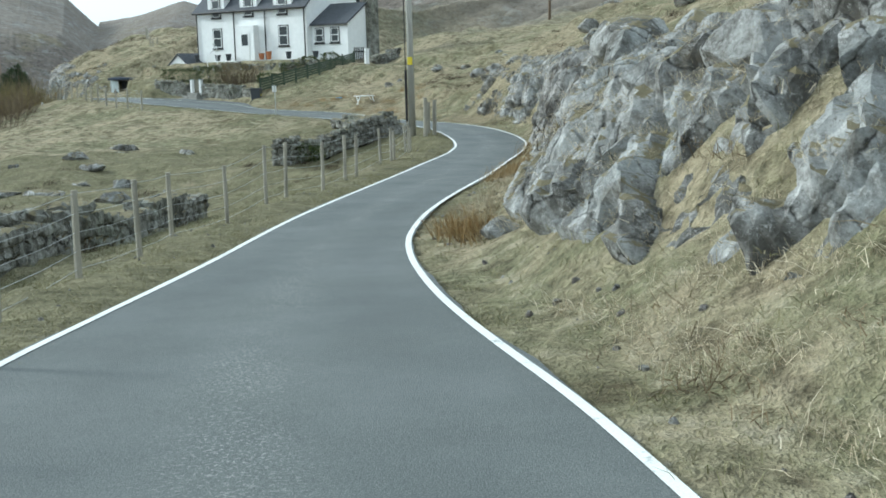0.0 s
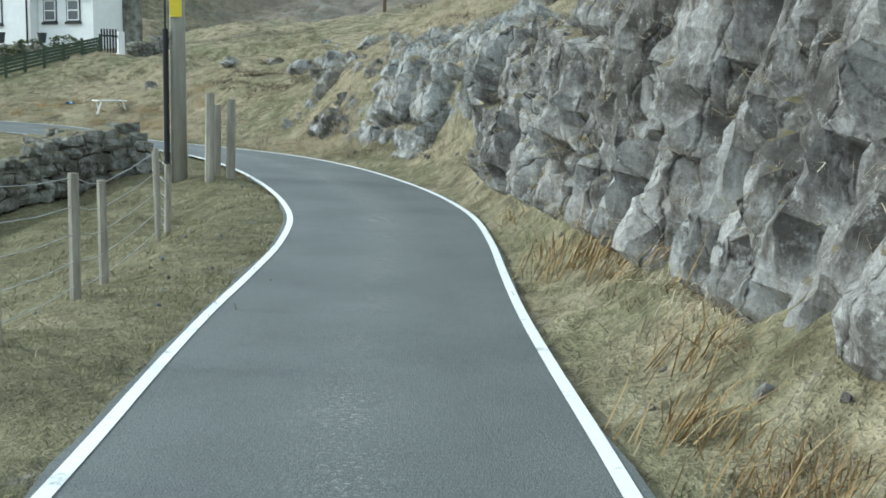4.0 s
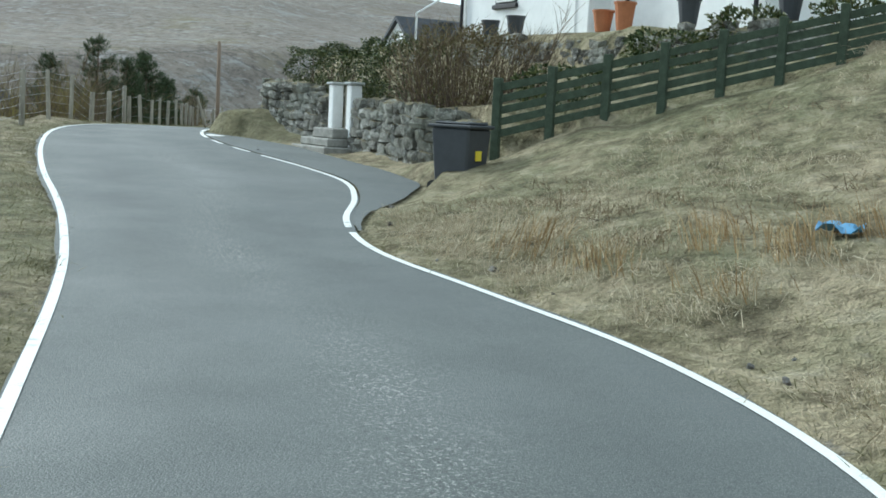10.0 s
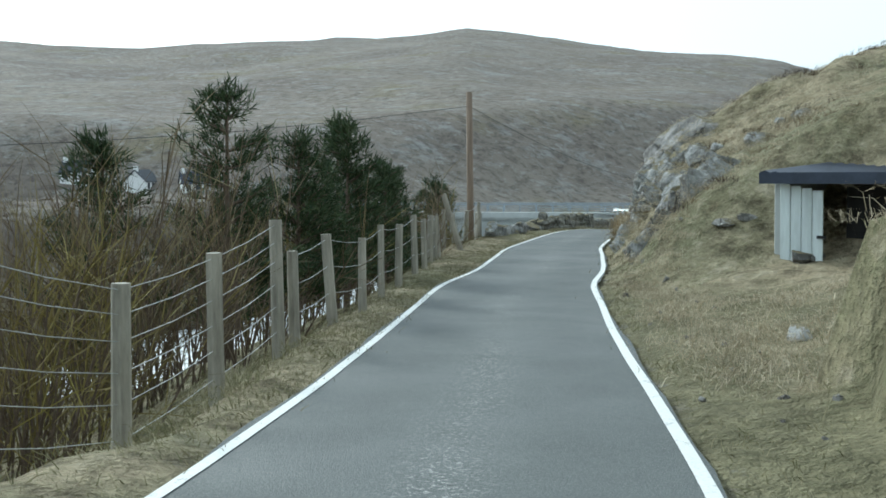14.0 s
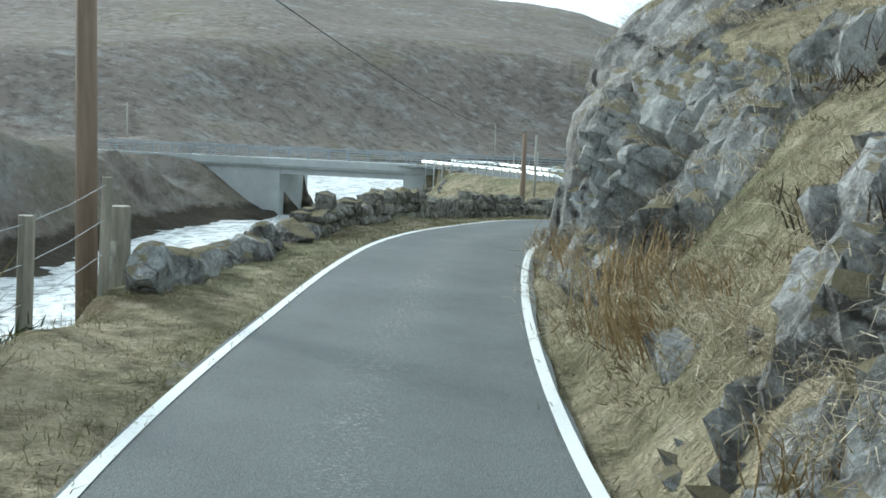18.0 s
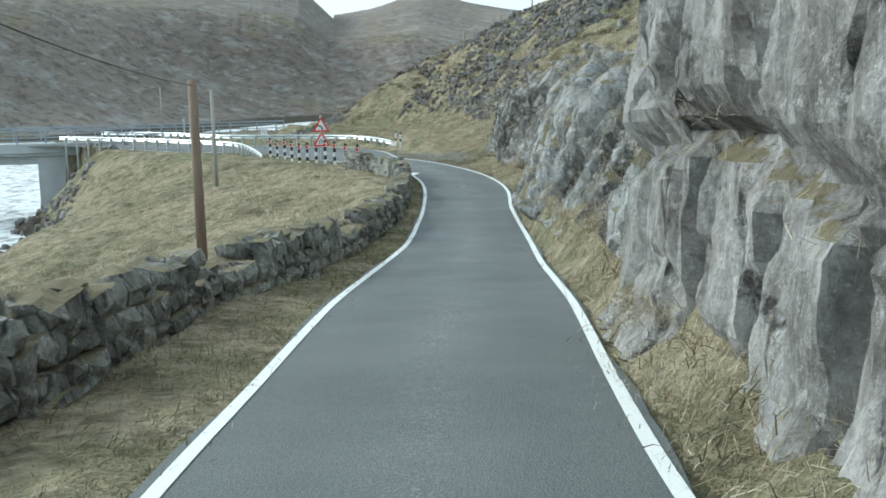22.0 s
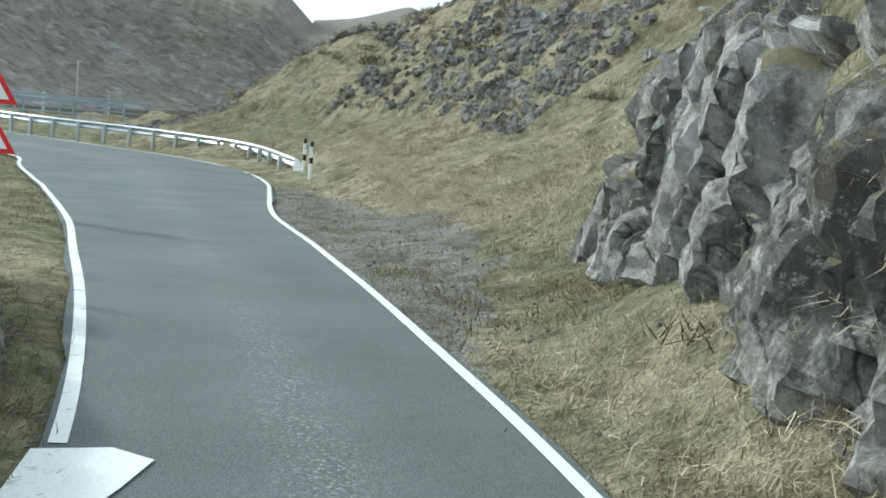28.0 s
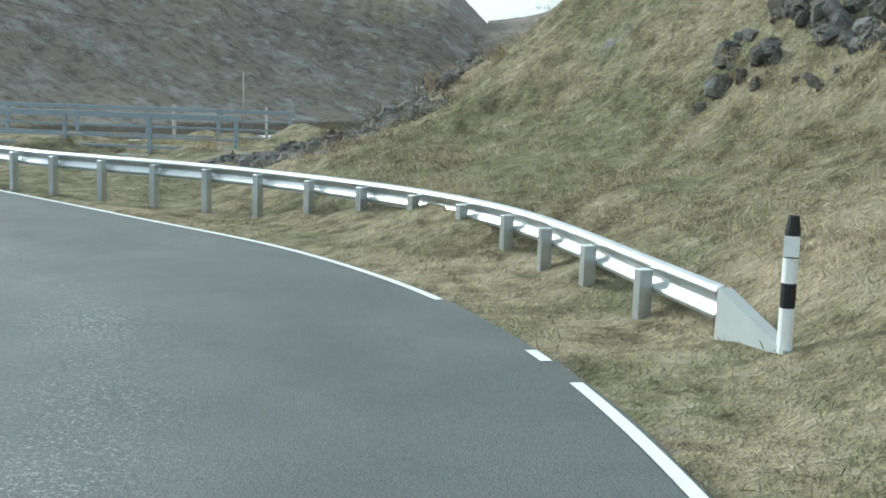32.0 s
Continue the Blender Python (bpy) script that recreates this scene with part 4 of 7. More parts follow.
END_S = float(ARC[-1]) - 4
road = strip("road", -8, END_S, road_edge(-1), road_edge(1), 0.0, M_ASPHALT, across=6)
tagged(road, "narrow grey single-track asphalt road, patched and worn", "road", kind="structure")
LW = 0.04
tagged(strip("edge_line", -8, 168.6, lambda s: left_line(s) - LW, lambda s: left_line(s) + LW, 0.006, M_PAINT, 0.4), "worn white painted edge line on asphalt", "road marking", "edge lines", "structure")
tagged(strip("edge_line", 169.9, END_S, lambda s: left_line(s) - LW, lambda s: left_line(s) + LW, 0.006, M_PAINT, 0.4), "worn white painted edge line on asphalt", "road marking", "edge lines", "structure")
for a, b in ((-8, 64.3), (64.6, 75.2), (75.45, 83.85), (84.45, 85.3), (86.05, 86.85), (87.6, 193.4), (194.0, 194.3), (196, END_S)):
    tagged(strip("edge_line", a, b, lambda s: right_line(s) - LW, lambda s: right_line(s) + LW, 0.006, M_PAINT, 0.3), "worn white painted edge line on asphalt", "road marking", "edge lines", "structure")


# ---- rock ----
def cellular(p, cell, seed):
    """For points: the id, a value, the place within it and the nearness to the edge of random cells, as blocks of rock break."""
    q = p / np.array(cell)
    base = np.floor(q).astype(int)
    n = len(p)
    best, second = np.full(n, 1e9), np.full(n, 1e9)
    key, off = np.zeros(n, int), np.zeros((n, 3))
    for dx in (-1, 0, 1):
        for dy in (-1, 0, 1):
            for dz in (-1, 0, 1):
                c = base + (dx, dy, dz)
                h = ((c[:, 0] * 73856093) ^ (c[:, 1] * 19349663) ^ (c[:, 2] * 83492791) ^ (seed * 2654435)) & 0x7FFFFFFF
                h = (h * 1103515245 + 12345) & 0x7FFFFFFF
                f = c + np.stack([(h >> k) % 997 / 997.0 for k in (2, 7, 11)], 1)
                dist = ((q - f) ** 2).sum(1)
                up = dist < best
                second = np.where(up, best, np.minimum(second, dist))
                key = np.where(up, h, key)
                off = np.where(up[:, None], q - f, off)
                best = np.where(up, dist, best)
    return key, off, np.sqrt(second) - np.sqrt(best)


def facets(p, cell, seed, tilt):
    """Planes broken along random cells: each block stands out or back and leans its own way."""
    key, off, edge = cellular(p, cell, seed)
    r = [(key >> k) % 499 / 499.0 - 0.5 for k in (3, 8, 13, 17)]
    return r[0] + tilt * (r[1] * off[:, 0] + r[2] * off[:, 1] + 0.5 * r[3] * off[:, 2]), edge, key


def joints(p, size, seed, tilt):
    """The same for jointed rock: blocks between bedding planes and upright cracks."""
    z = p[:, 2] / size[2] + 0.5 * fbm(p[:, 0] + seed, p[:, 1], 3.0 * size[0], 2)
    row = np.floor(z).astype(int)
    x = p[:, 0] / size[0] + (row * 0.618 + seed * 0.37) % 1.0 * 3 + 0.7 * (vnoise(p[:, 0] / size[0] * 0.6 + row * 7.3, row * 1.7 + seed * 1.0) - 0.5)
    colm = np.floor(x).astype(int)
    h = ((row * 73856093) ^ (colm * 19349663) ^ (seed * 2654435)) & 0x7FFFFFFF
    h = (h * 1103515245 + 12345) & 0x7FFFFFFF
    h = (h ^ (h >> 11)) * 48271 & 0x7FFFFFFF
    r = [(h >> k) % 499 / 499.0 - 0.5 for k in (3, 8, 13)]
    u, v = x - colm - 0.5, z - row - 0.5
    return r[0] + tilt * (r[1] * u + r[2] * v), np.minimum(0.5 - np.abs(u), 0.5 - np.abs(v)), h


LEDGES = []


def rock_face(name, s0, s1, above, cover, cell, rough, dip, label, material, seed, proud=0.14, patch=1.6, below=0.25, res=0.085):
    """Bare rock along the bank, from its toe over its brow and up the slope, sinking under the turf where it ends."""
    ss = np.arange(s0, s1 + res, res)
    w, te, th, fe, fh, m, cap = right_section(ss)
    te, th = te - 0.04, np.maximum(th - 0.1, 0.1)
    L = np.hypot(fe - te, fh - th)
    top = float(L.max()) + above
    uu = np.arange(-below, top, res * 0.95)
    S, U = np.meshgrid(ss, uu, indexing="ij")
    col = lambda v: np.repeat(v[:, None], len(uu), 1)
    TE, TH, FE, FH, LL, CAP, MM = (col(v) for v in (te, th, fe, fh, L, cap, m))
    ce, ch = (FE - TE) / LL, (FH - TH) / LL
    cs = 1 / np.sqrt(1 + MM * MM)
    x = np.maximum(0, U - LL) * cs
    E = np.where(U < 0, TE + U * 0.6, np.where(U < LL, TE + U * ce, FE + x))
    H = np.where(U < 0, TH + U * 0.8, np.where(U < LL, TH + U * ch, FH + CAP * (1 - np.exp(-MM / CAP * x))))
    k = np.clip((U - LL + 0.25) / 0.5, 0, 1)
    ne, nh = -(ch * (1 - k) + cs * MM * k), ce * (1 - k) + cs * k
    P = at_many(S.ravel(), (right_line(S) + E).ravel(), H.ravel())
    # places in a frame laid along the bedding
    ca, sa = math.cos(dip), math.sin(dip)
    q = np.stack([S * ca + H * sa, E * 1.0, -S * sa + H * ca], -1).reshape(-1, 3)
    q = q + min(0.2, 0.16 * cell[0]) * np.stack([fbm(q[:, 0] + 9 * j, q[:, 2] - 5 * j, 1.3, 4) for j in range(3)], -1)
    f1, e1, key = joints(q, cell, seed, 0.7)
    f2, e2, _ = joints(q + 3.1, tuple(c * 0.43 for c in cell), seed + 3, 0.9)
    f3, e3, _ = facets(q + 7.7, tuple(c * 0.16 for c in cell), seed + 5, 1.2)
    X, Y = P[:, 0], P[:, 1]
    end = np.minimum(np.clip((S - s0) / 1.3, 0, 1), np.clip((s1 - S) / 1.3, 0, 1)).ravel()
    low, high = np.clip((U + below) / 0.2, 0, 1).ravel(), np.clip((top - U) / 0.8, 0, 1).ravel()
    lift = np.clip((U - LL) / 1.2, 0, 1).ravel()
    grow = fbm(X + P[:, 2] * 0.6, Y - P[:, 2] * 0.5, patch, 3) + 0.25 * fbm(X, Y, 0.5, 2)
    mask = np.clip((grow + (cover * 2 - 1) * 0.8 - 0.45 * lift * (1.2 - cover)) * 3 + 0.5, 0, 1) * end * low * high
    push = proud + rough * (0.9 * f1 + 0.4 * f2 + 0.16 * f3) - (0.08 + 0.45 * rough) * np.clip(0.09 - e1, 0, 0.09) / 0.09 - (0.02 + 0.16 * rough) * np.clip(0.12 - e2, 0, 0.12) / 0.12
    push = push * (0.35 + 0.65 * mask) - 0.7 * (1 - mask) + fbm(q[:, 0], q[:, 2], 0.16, 2) * 0.02
    d = (right_line(S) + E).ravel() + ne.ravel() * push
    P = at_many(S.ravel(), d, (H.ravel() + nh.ravel() * push))
    P[:, 2] += (fbm(X, Y, 2.6, 3) * 0.16 + fbm(X, Y, 1.0, 2) * 0.1) * lift
    n = len(uu)
    grid = P.reshape(len(ss), n, 3)
    nn = np.cross(np.gradient(grid, axis=0), np.gradient(grid, axis=1))
    nn /= np.linalg.norm(nn, axis=2)[..., None] + 1e-9
    flat = (np.abs(nn[..., 2]) > 0.66) & (mask.reshape(len(ss), n) > 0.15) & (U > 0.1)
    LEDGES.append(grid[flat])
    i = (np.arange(len(ss) - 1)[:, None] * n + np.arange(n - 1)[None, :]).ravel()
    quad = np.stack([i, i + n, i + n + 1, i + 1], 1)
    keep = mask[quad].max(1) > 0.02
    quad, owner = quad[keep], key[quad[keep, 0]]
    mid = at((s0 + s1) / 2, right_line((s0 + s1) / 2) + float(te.mean()))
    rock = thing(name, mid, label, "rock")
    ids, inv, count = np.unique(owner, return_inverse=True, return_counts=True)
    big = count > 40
    big[np.argsort(count)[:-70]] = False
    P = P - np.array(mid)
    for g in [j for j in range(len(ids)) if big[j]] + [-1]:
        fq = quad[inv == g] if g >= 0 else quad[~big[inv]]
        if len(fq):
            vs, fi = np.unique(fq, return_inverse=True)
            ob = mesh_object("block" if g >= 0 else "bedrock", P[vs], fi.reshape(fq.shape), material, rock)
            if g < 0:
                tagged(ob, kind="stuff")
    return rock


def boulder_mesh(seed, cuts=16):
    r = random.Random(seed)
    bm = bmesh.new()
    bmesh.ops.create_icosphere(bm, subdivisions=4, radius=1)
    planes = []
    for _ in range(cuts):
        v = Vector((r.gauss(0, 1), r.gauss(0, 1), r.gauss(0, 0.8))).normalized()
        planes.append((v, r.uniform(0.55, 0.92)))
    for v in bm.verts:
        for nrm, k in planes:
            dd = v.co.dot(nrm) - k
            if dd > 0:
                v.co -= nrm * dd
        v.co += v.co.normalized() * (noise.noise(v.co * 3.1 + Vector((seed, 0, 0))) * 0.05 + noise.noise(v.co * 9 + Vector((0, seed, 0))) * 0.02)
    me = bpy.data.meshes.new("boulder")
    bm.to_mesh(me)
    bm.free()
    return me


BOULDERS = [boulder_mesh(k) for k in range(9)]


def boulder(s, d, size, label="grey lichened boulder set in rough grass", turn=0.0, tilt=(0.0, 0.0), k=0, lift=0.0, material=None, name="boulder"):
    p = on_ground(s, d)
    me = BOULDERS[k % 9]
    if not me.materials:
        me.materials.append(M_ROCK)
    ob = new(name, me)
    ob.matrix_world = Matrix.Translation((p.x, p.y, p.z + size[2] * 0.45 + lift)) @ Matrix.Rotation(heading(s) + turn, 4, "Z") @ Euler((tilt[0], tilt[1], 0)).to_matrix().to_4x4() @ Matrix.Diagonal((*size, 1))
    return tagged(ob, label, "boulder")


rock_face("rock_outcrop", 5.5, 14.5, 2.6, 0.78, (1.5, 1.5, 1.0), 0.44, 0.5, "split grey boulder-like outcrop at the verge", M_ROCK, 2)
rock_face("rock_outcrop", 13.5, 21.5, 3.6, 0.72, (2.0, 1.6, 1.2), 0.36, 0.4, "great pale smooth hump of gneiss above the verge", M_ROCK, 22)
rock_face("rock_outcrop", 20.5, 29, 2.6, 0.82, (1.4, 1.2, 0.6), 0.42, 0.25, "broken ledges of fractured pale gneiss on the bank", M_ROCK, 3, below=0.6)
rock_face("rock_outcrop", 28, 37.5, 1.6, 0.86, (0.42, 0.6, 2.8), 0.36, 0.18, "upright slabs of brown-grey strata over dead grass", M_SLAB, 4)
rock_face("rock_outcrop", 36.5, 45.5, 3.2, 0.80, (0.8, 0.9, 1.3), 0.42, 0.3, "overhanging broken grey rock beside the road", M_SLAB, 5)
rock_face("rock_outcrop", 44.5, 52.5, 2.2, 0.84, (1.4, 1.2, 1.3), 0.40, -0.15, "lichened grey rock face on the bend", M_ROCK, 6, below=0.45)
rock_face("rock_outcrop", 51.5, 57, 2.2, 0.68, (0.8, 0.8, 0.7), 0.40, 0.2, "dark cracked rock under heather at the end of the crag", M_CRAG, 24)
rock_face("rock_outcrop", 104.8, 111.5, 1.2, 0.50, (1.3, 1.0, 0.6), 0.30, 0.7, "sloping grey slabs beside the shed", M_ROCK, 25, below=0.8)
rock_face("rock_outcrop", 110.5, 118.5, 0.6, 0.47, (1.1, 0.9, 0.6), 0.30, 0.6, "rock slabs tilting out of the steep grass bank", M_ROCK, 7, below=0.85, patch=1.1)
rock_face("rock_outcrop", 117.5, 124.5, 1.2, 0.72, (0.8, 0.8, 0.8), 0.38, 0.3, "dark heathery crag over the cliff foot", M_CRAG, 26, below=0.5)
rock_face("cliff", 121.5, 131.5, 1.8, 0.95, (1.0, 1.1, 3.2), 0.26, 0.12, "weathered upright grey cliff at the road edge", M_CLIFF, 27, 0.10, below=0.5)
rock_face("cliff", 130.5, 141.8, 1.6, 0.97, (1.3, 1.2, 2.4), 0.24, 0.2, "tall smooth-faced grey gneiss cliff at the road edge", M_CLIFF, 8, 0.10, below=0.55)
rock_face("rock_outcrop", 140.8, 149, 2.6, 0.66, (1.0, 0.9, 1.3), 0.38, 0.7, "tilted pale slabs and ledges in the bank", M_ROCK, 9)
rock_face("rock_outcrop", 147.5, 161.5, 2.0, 0.80, (2.6, 1.8, 1.9), 0.46, 0.45, "massive fractured grey rock face", M_ROCK, 10, below=0.5)
rock_face("rock_outcrop", 160.5, 168.5, 2.4, 0.76, (0.9, 0.9, 2.0), 0.40, 0.25, "dark blocky rock with a white quartz streak", M_SLAB, 11)
rock_face("rock_outcrop", 167.5, 176.2, 1.8, 0.80, (0.6, 0.7, 2.2), 0.36, 0.3, "pale ribbed rock buttress above the gravel pull-in", M_SLAB, 12)


# ---- the white house ----
def frame_house():
    base = Vector((-9.6, 82.8, 2.6))
    yaw = math.atan2(0.56, -0.83)
    h = thing("house", base, "white harled croft house with slate roof and three dormers", "house", yaw=yaw)
    # local x runs along the front towards the far gable, local y towards the road
    L, D, E, R = 11.0, 6.4, 3.6, 6.5
    bm = bmesh.new()
    box(bm, (0, -D, -0.6), (L, 0, E))
    vs = [bm.verts.new(p) for p in ((0, 0, E), (0, -D, E), (0, -D / 2, R), (L, 0, E), (L, -D, E), (L, -D / 2, R))]
    bm.faces.new((vs[0], vs[1], vs[2]))
    bm.faces.new((vs[3], vs[5], vs[4]))
    part("wall", bm, M_HARL, h)
    bm = bmesh.new()
    for sgn in (0, 1):
        y0, y1 = (0.25, -D / 2) if sgn == 0 else (-D - 0.25, -D / 2)
        q = [bm.verts.new(p) for p in ((-0.15, y0, E - 0.1), (L + 0.15, y0, E - 0.1), (L + 0.15, y1, R + 0.12), (-0.15, y1, R + 0.12), (-0.15, y0, E + 0.05), (L + 0.15, y0, E + 0.05), (L + 0.15, y1, R + 0.27), (-0.15, y1, R + 0.27))]
        for f in ((0, 1, 2, 3), (4, 7, 6, 5), (0, 4, 5, 1), (1, 5, 6, 2), (3, 2, 6, 7), (0, 3, 7, 4)):
            bm.faces.new([q[k] for k in f])
    part("roof", bm, M_SLATE, h)
    for x in (0.5, L - 0.5):
        bm = bmesh.new()
        box(bm, (x - 0.4, -D / 2 - 0.5, R - 0.6), (x + 0.4, -D / 2 + 0.5, R + 1.3), 0.03)
        box(bm, (x - 0.46, -D / 2 - 0.56, R + 1.3), (x + 0.46, -D / 2 + 0.56, R + 1.42), 0.02)
        ch = part("chimney", bm, M_HARL, h)
        bm = bmesh.new()
        for y in (-0.22, 0.22):
            tube(bm, (x, -D / 2 + y, R + 1.42), (x, -D / 2 + y, R + 1.85), 0.12, 0.1, 10)
        part("chimney_pot", bm, M_TERRACOTTA, ch)
    def window(x, z, w=0.85, ht=1.35, y=0.0):
        bm = bmesh.new()
        box(bm, (x - w / 2 - 0.07, y - 0.05, z - 0.07), (x + w / 2 + 0.07, y + 0.015, z + ht + 0.07))
        f = part("window", bm, M_BLACKTRIM, h)
        bm = bmesh.new()
        for k in range(2):
            box(bm, (x - w / 2 + 0.06, y + 0.016, z + 0.05 + k * ht / 2), (x + w / 2 - 0.06, y + 0.03, z + ht / 2 - 0.03 + k * ht / 2))
        part("pane", bm, M_GLASS, f)
        bm = bmesh.new()
        for a, b in (((x - w / 2, z), (x - w / 2 + 0.06, z + ht)), ((x + w / 2 - 0.06, z), (x + w / 2, z + ht)), ((x - w / 2, z), (x + w / 2, z + 0.05)), ((x - w / 2, z + ht - 0.05), (x + w / 2, z + ht)), ((x - w / 2, z + ht / 2 - 0.03), (x + w / 2, z + ht / 2 + 0.03))):
            box(bm, (a[0], y + 0.017, a[1]), (b[0], y + 0.045, b[1]))
        part("window_frame", bm, M_WHITE, f)
        bm = bmesh.new()
        box(bm, (x - w / 2 - 0.12, y, z - 0.16), (x + w / 2 + 0.12, y + 0.09, z - 0.06), 0.01)
        part("sill", bm, M_BLACKTRIM, f)
    for x in (2.2, 8.8):
        window(x, 1.0)
    for x in (2.2, 5.5, 8.8):
        bm = bmesh.new()
        w = 0.85
        box(bm, (x - w, -1.7, E - 0.15), (x + w, 0.03, E + 1.05))
        part("dormer", bm, M_HARL, h)
        bm = bmesh.new()
        for k in (-1, 1):
            q = [bm.verts.new(p) for p in ((x + k * (w + 0.12), 0.12, E + 0.95), (x + k * (w + 0.12), -2.2, E + 0.95), (x, -2.2, E + 1.75), (x, 0.12, E + 1.75), (x + k * (w + 0.12), 0.12, E + 1.05), (x + k * (w + 0.12), -2.2, E + 1.05), (x, -2.2, E + 1.85), (x, 0.12, E + 1.85))]
            for f in ((0, 1, 2, 3), (4, 7, 6, 5), (0, 4, 5, 1), (1, 5, 6, 2), (3, 2, 6, 7), (0, 3, 7, 4)):
                bm.faces.new([q[i] for i in f])
        part("dormer_roof", bm, M_SLATE, h)
        bm = bmesh.new()
        q = [bm.verts.new(p) for p in ((x - w, 0.02, E + 1.0), (x + w, 0.02, E + 1.0), (x, 0.02, E + 1.78))]
        bm.faces.new(q)
        part("dormer_gable", bm, M_HARL, h)
        window(x, E - 0.35, 0.8, 1.25, 0.03)
    bm = bmesh.new()
    box(bm, (4.6, -0.2, -0.1), (6.4, 0.55, 2.5), 0.02)
    part("porch", bm, M_HARL, h)
    bm = bmesh.new()
    box(bm, (5.05, 0.5, 0.0), (5.95, 0.58, 2.05), 0.01)
    dd = part("door", bm, M_WHITE, h, "white panelled front door")
    bm = bmesh.new()
    box(bm, (5.2, 0.581, 1.05), (5.8, 0.595, 1.85))
    part("pane", bm, M_GLASS, dd)
    for x in (0.15, 3.9, 7.0, L - 0.15):
        bm = bmesh.new()
        tube(bm, (x, 0.08, 0.0), (x, 0.08, E), 0.045)
        part("drainpipe", bm, M_BLACKTRIM, h)
    bm = bmesh.new()
    tube(bm, (-0.1, 0.28, E - 0.02), (L + 0.1, 0.28, E - 0.02), 0.06)
    part("gutter", bm, M_BLACKTRIM, h)
    # lean-to wing
    W = 3.3
    bm = bmesh.new()
    q = [bm.verts.new(v) for x in (-W, -0.02) for v in ((x, -0.5, -0.6), (x, -2.6, -0.6), (x, -2.6, 3.65), (x, -0.5, 2.35))]
    for f in ((0, 1, 2, 3), (7, 6, 5, 4), (0, 3, 7, 4), (1, 5, 6, 2), (0, 4, 5, 1)):
        bm.faces.new([q[k] for k in f])
    part("wing_wall", bm, M_HARL, h)
    bm = bmesh.new()
    q = [bm.verts.new(v) for v in ((-W - 0.12, -0.3, 2.25), (-0.02, -0.3, 2.25), (-0.02, -2.7, 3.74), (-W - 0.12, -2.7, 3.74), (-W - 0.12, -0.3, 2.37), (-0.02, -0.3, 2.37), (-0.02, -2.7, 3.86), (-W - 0.12, -2.7, 3.86))]
    for f in ((0, 1, 2, 3), (4, 7, 6, 5), (0, 4, 5, 1), (1, 5, 6, 2), (3, 2, 6, 7), (0, 3, 7, 4)):
        bm.faces.new([q[k] for k in f])
    part("wing_roof", bm, M_SLATE, h)
    for x in (-0.75, -2.15):
        window(x, 1.1, 0.7, 0.95, -0.5)
    bm = bmesh.new()
    box(bm, (-W - 0.35, -3.7, -0.6), (-W + 0.3, -2.65, 5.2), 0.05)
    part("stone_gable", bm, M_STONE, h)
    return h


frame_house()


# ---- posts, poles and wires ----
def post(bm, base, h, r, lean=(0, 0)):
    top = Vector(base) + Vector((lean[0], lean[1], h))
    tube(bm, base, top, r, r * 0.92, 7)


def fence(name, label, stations, post_h, r, wires, sheet=False, seed=0, material=None):
    """A post and wire fence through stations (s, d)."""
    rr = random.Random(seed)
    f = thing(name, on_ground(*stations[0]), label, "fence")
    inv = f.matrix_world.inverted()
    tops = []
    for s, d in stations:
        p = on_ground(s, d, 0.2)
        h = post_h * rr.uniform(0.92, 1.08) + 0.2
        bm = bmesh.new()
        lean = (rr.uniform(-0.05, 0.05), rr.uniform(-0.05, 0.05))
        post(bm, (0, 0, 0), h, r * rr.uniform(0.85, 1.2), lean)
        ob = part("post", bm, material or M_WOODPOST, f)
        ob.matrix_parent_inverse = inv
        ob.location = p
        tops.append((p, Vector((lean[0], lean[1], h))))
    for k in wires:
        pts = []
        for (p, u), (q, v) in zip(tops[:-1], tops[1:]):
            a, b = p + u * k, q + v * k
            pts += [a, (a + b) / 2 - Vector((0, 0, 0.02))]
        pts.append(tops[-1][0] + tops[-1][1] * k)
        c = cable("wire", pts, 0.0035, M_WIRE, f)
        c.matrix_parent_inverse = inv
    return f


def pole(place, h, r, label, material, name="utility_pole"):
    p = thing(name, place, label, "utility pole")
    bm = bmesh.new()
    tube(bm, (0, 0, -0.4), (0, 0, h), r, r * 0.8, 12)
    part("shaft", bm, material, p, smooth=True)
    return p


fence("wire_fence", "post and wire fence along the grass verge above a stone wall", [(s, -2.55 + 0.15 * math.sin(s)) for s in np.arange(2.0, 45, 2.15)], 1.05, 0.043, (0.97, 0.78, 0.6, 0.42, 0.25), seed=1)
fence("wire_fence", "tall post and wire fence in front of shrubs", [(78.5, -4.3), (80.5, -4.1), (82.4, -3.9), (84.4, -3.6), (86.3, -3.3), (87.9, -3.05), (89.5, -2.8), (91.6, -2.6), (93.4, -2.5), (95.4, -2.45), (97.2, -2.4), (98.7, -2.3)], 1.2, 0.06, (0.97, 0.86, 0.74, 0.6, 0.46, 0.3), seed=2)
fence("netted_fence", "low fence with green netting and slack wire", [(s, -2.2 - 0.6 * max(0, min(1, (s - 108) / 8))) for s in np.arange(98.9, 121.5, 1.65)], 0.95, 0.055, (0.95, 0.7, 0.45), seed=3)
strut = thing("gate_post", on_ground(45.2, -1.75), "pair of weathered gate posts beside the pole", "post")
for k, (dx, dy) in enumerate(((0, 0), (0.35, 0.5), (0.1, 0.9))):
    bm = bmesh.new()
    tube(bm, (dx, dy, -0.2), (dx + 0.03, dy, 1.5 - 0.1 * k), 0.08, 0.075, 8)
    part("post", bm, M_WOODPOST, strut)

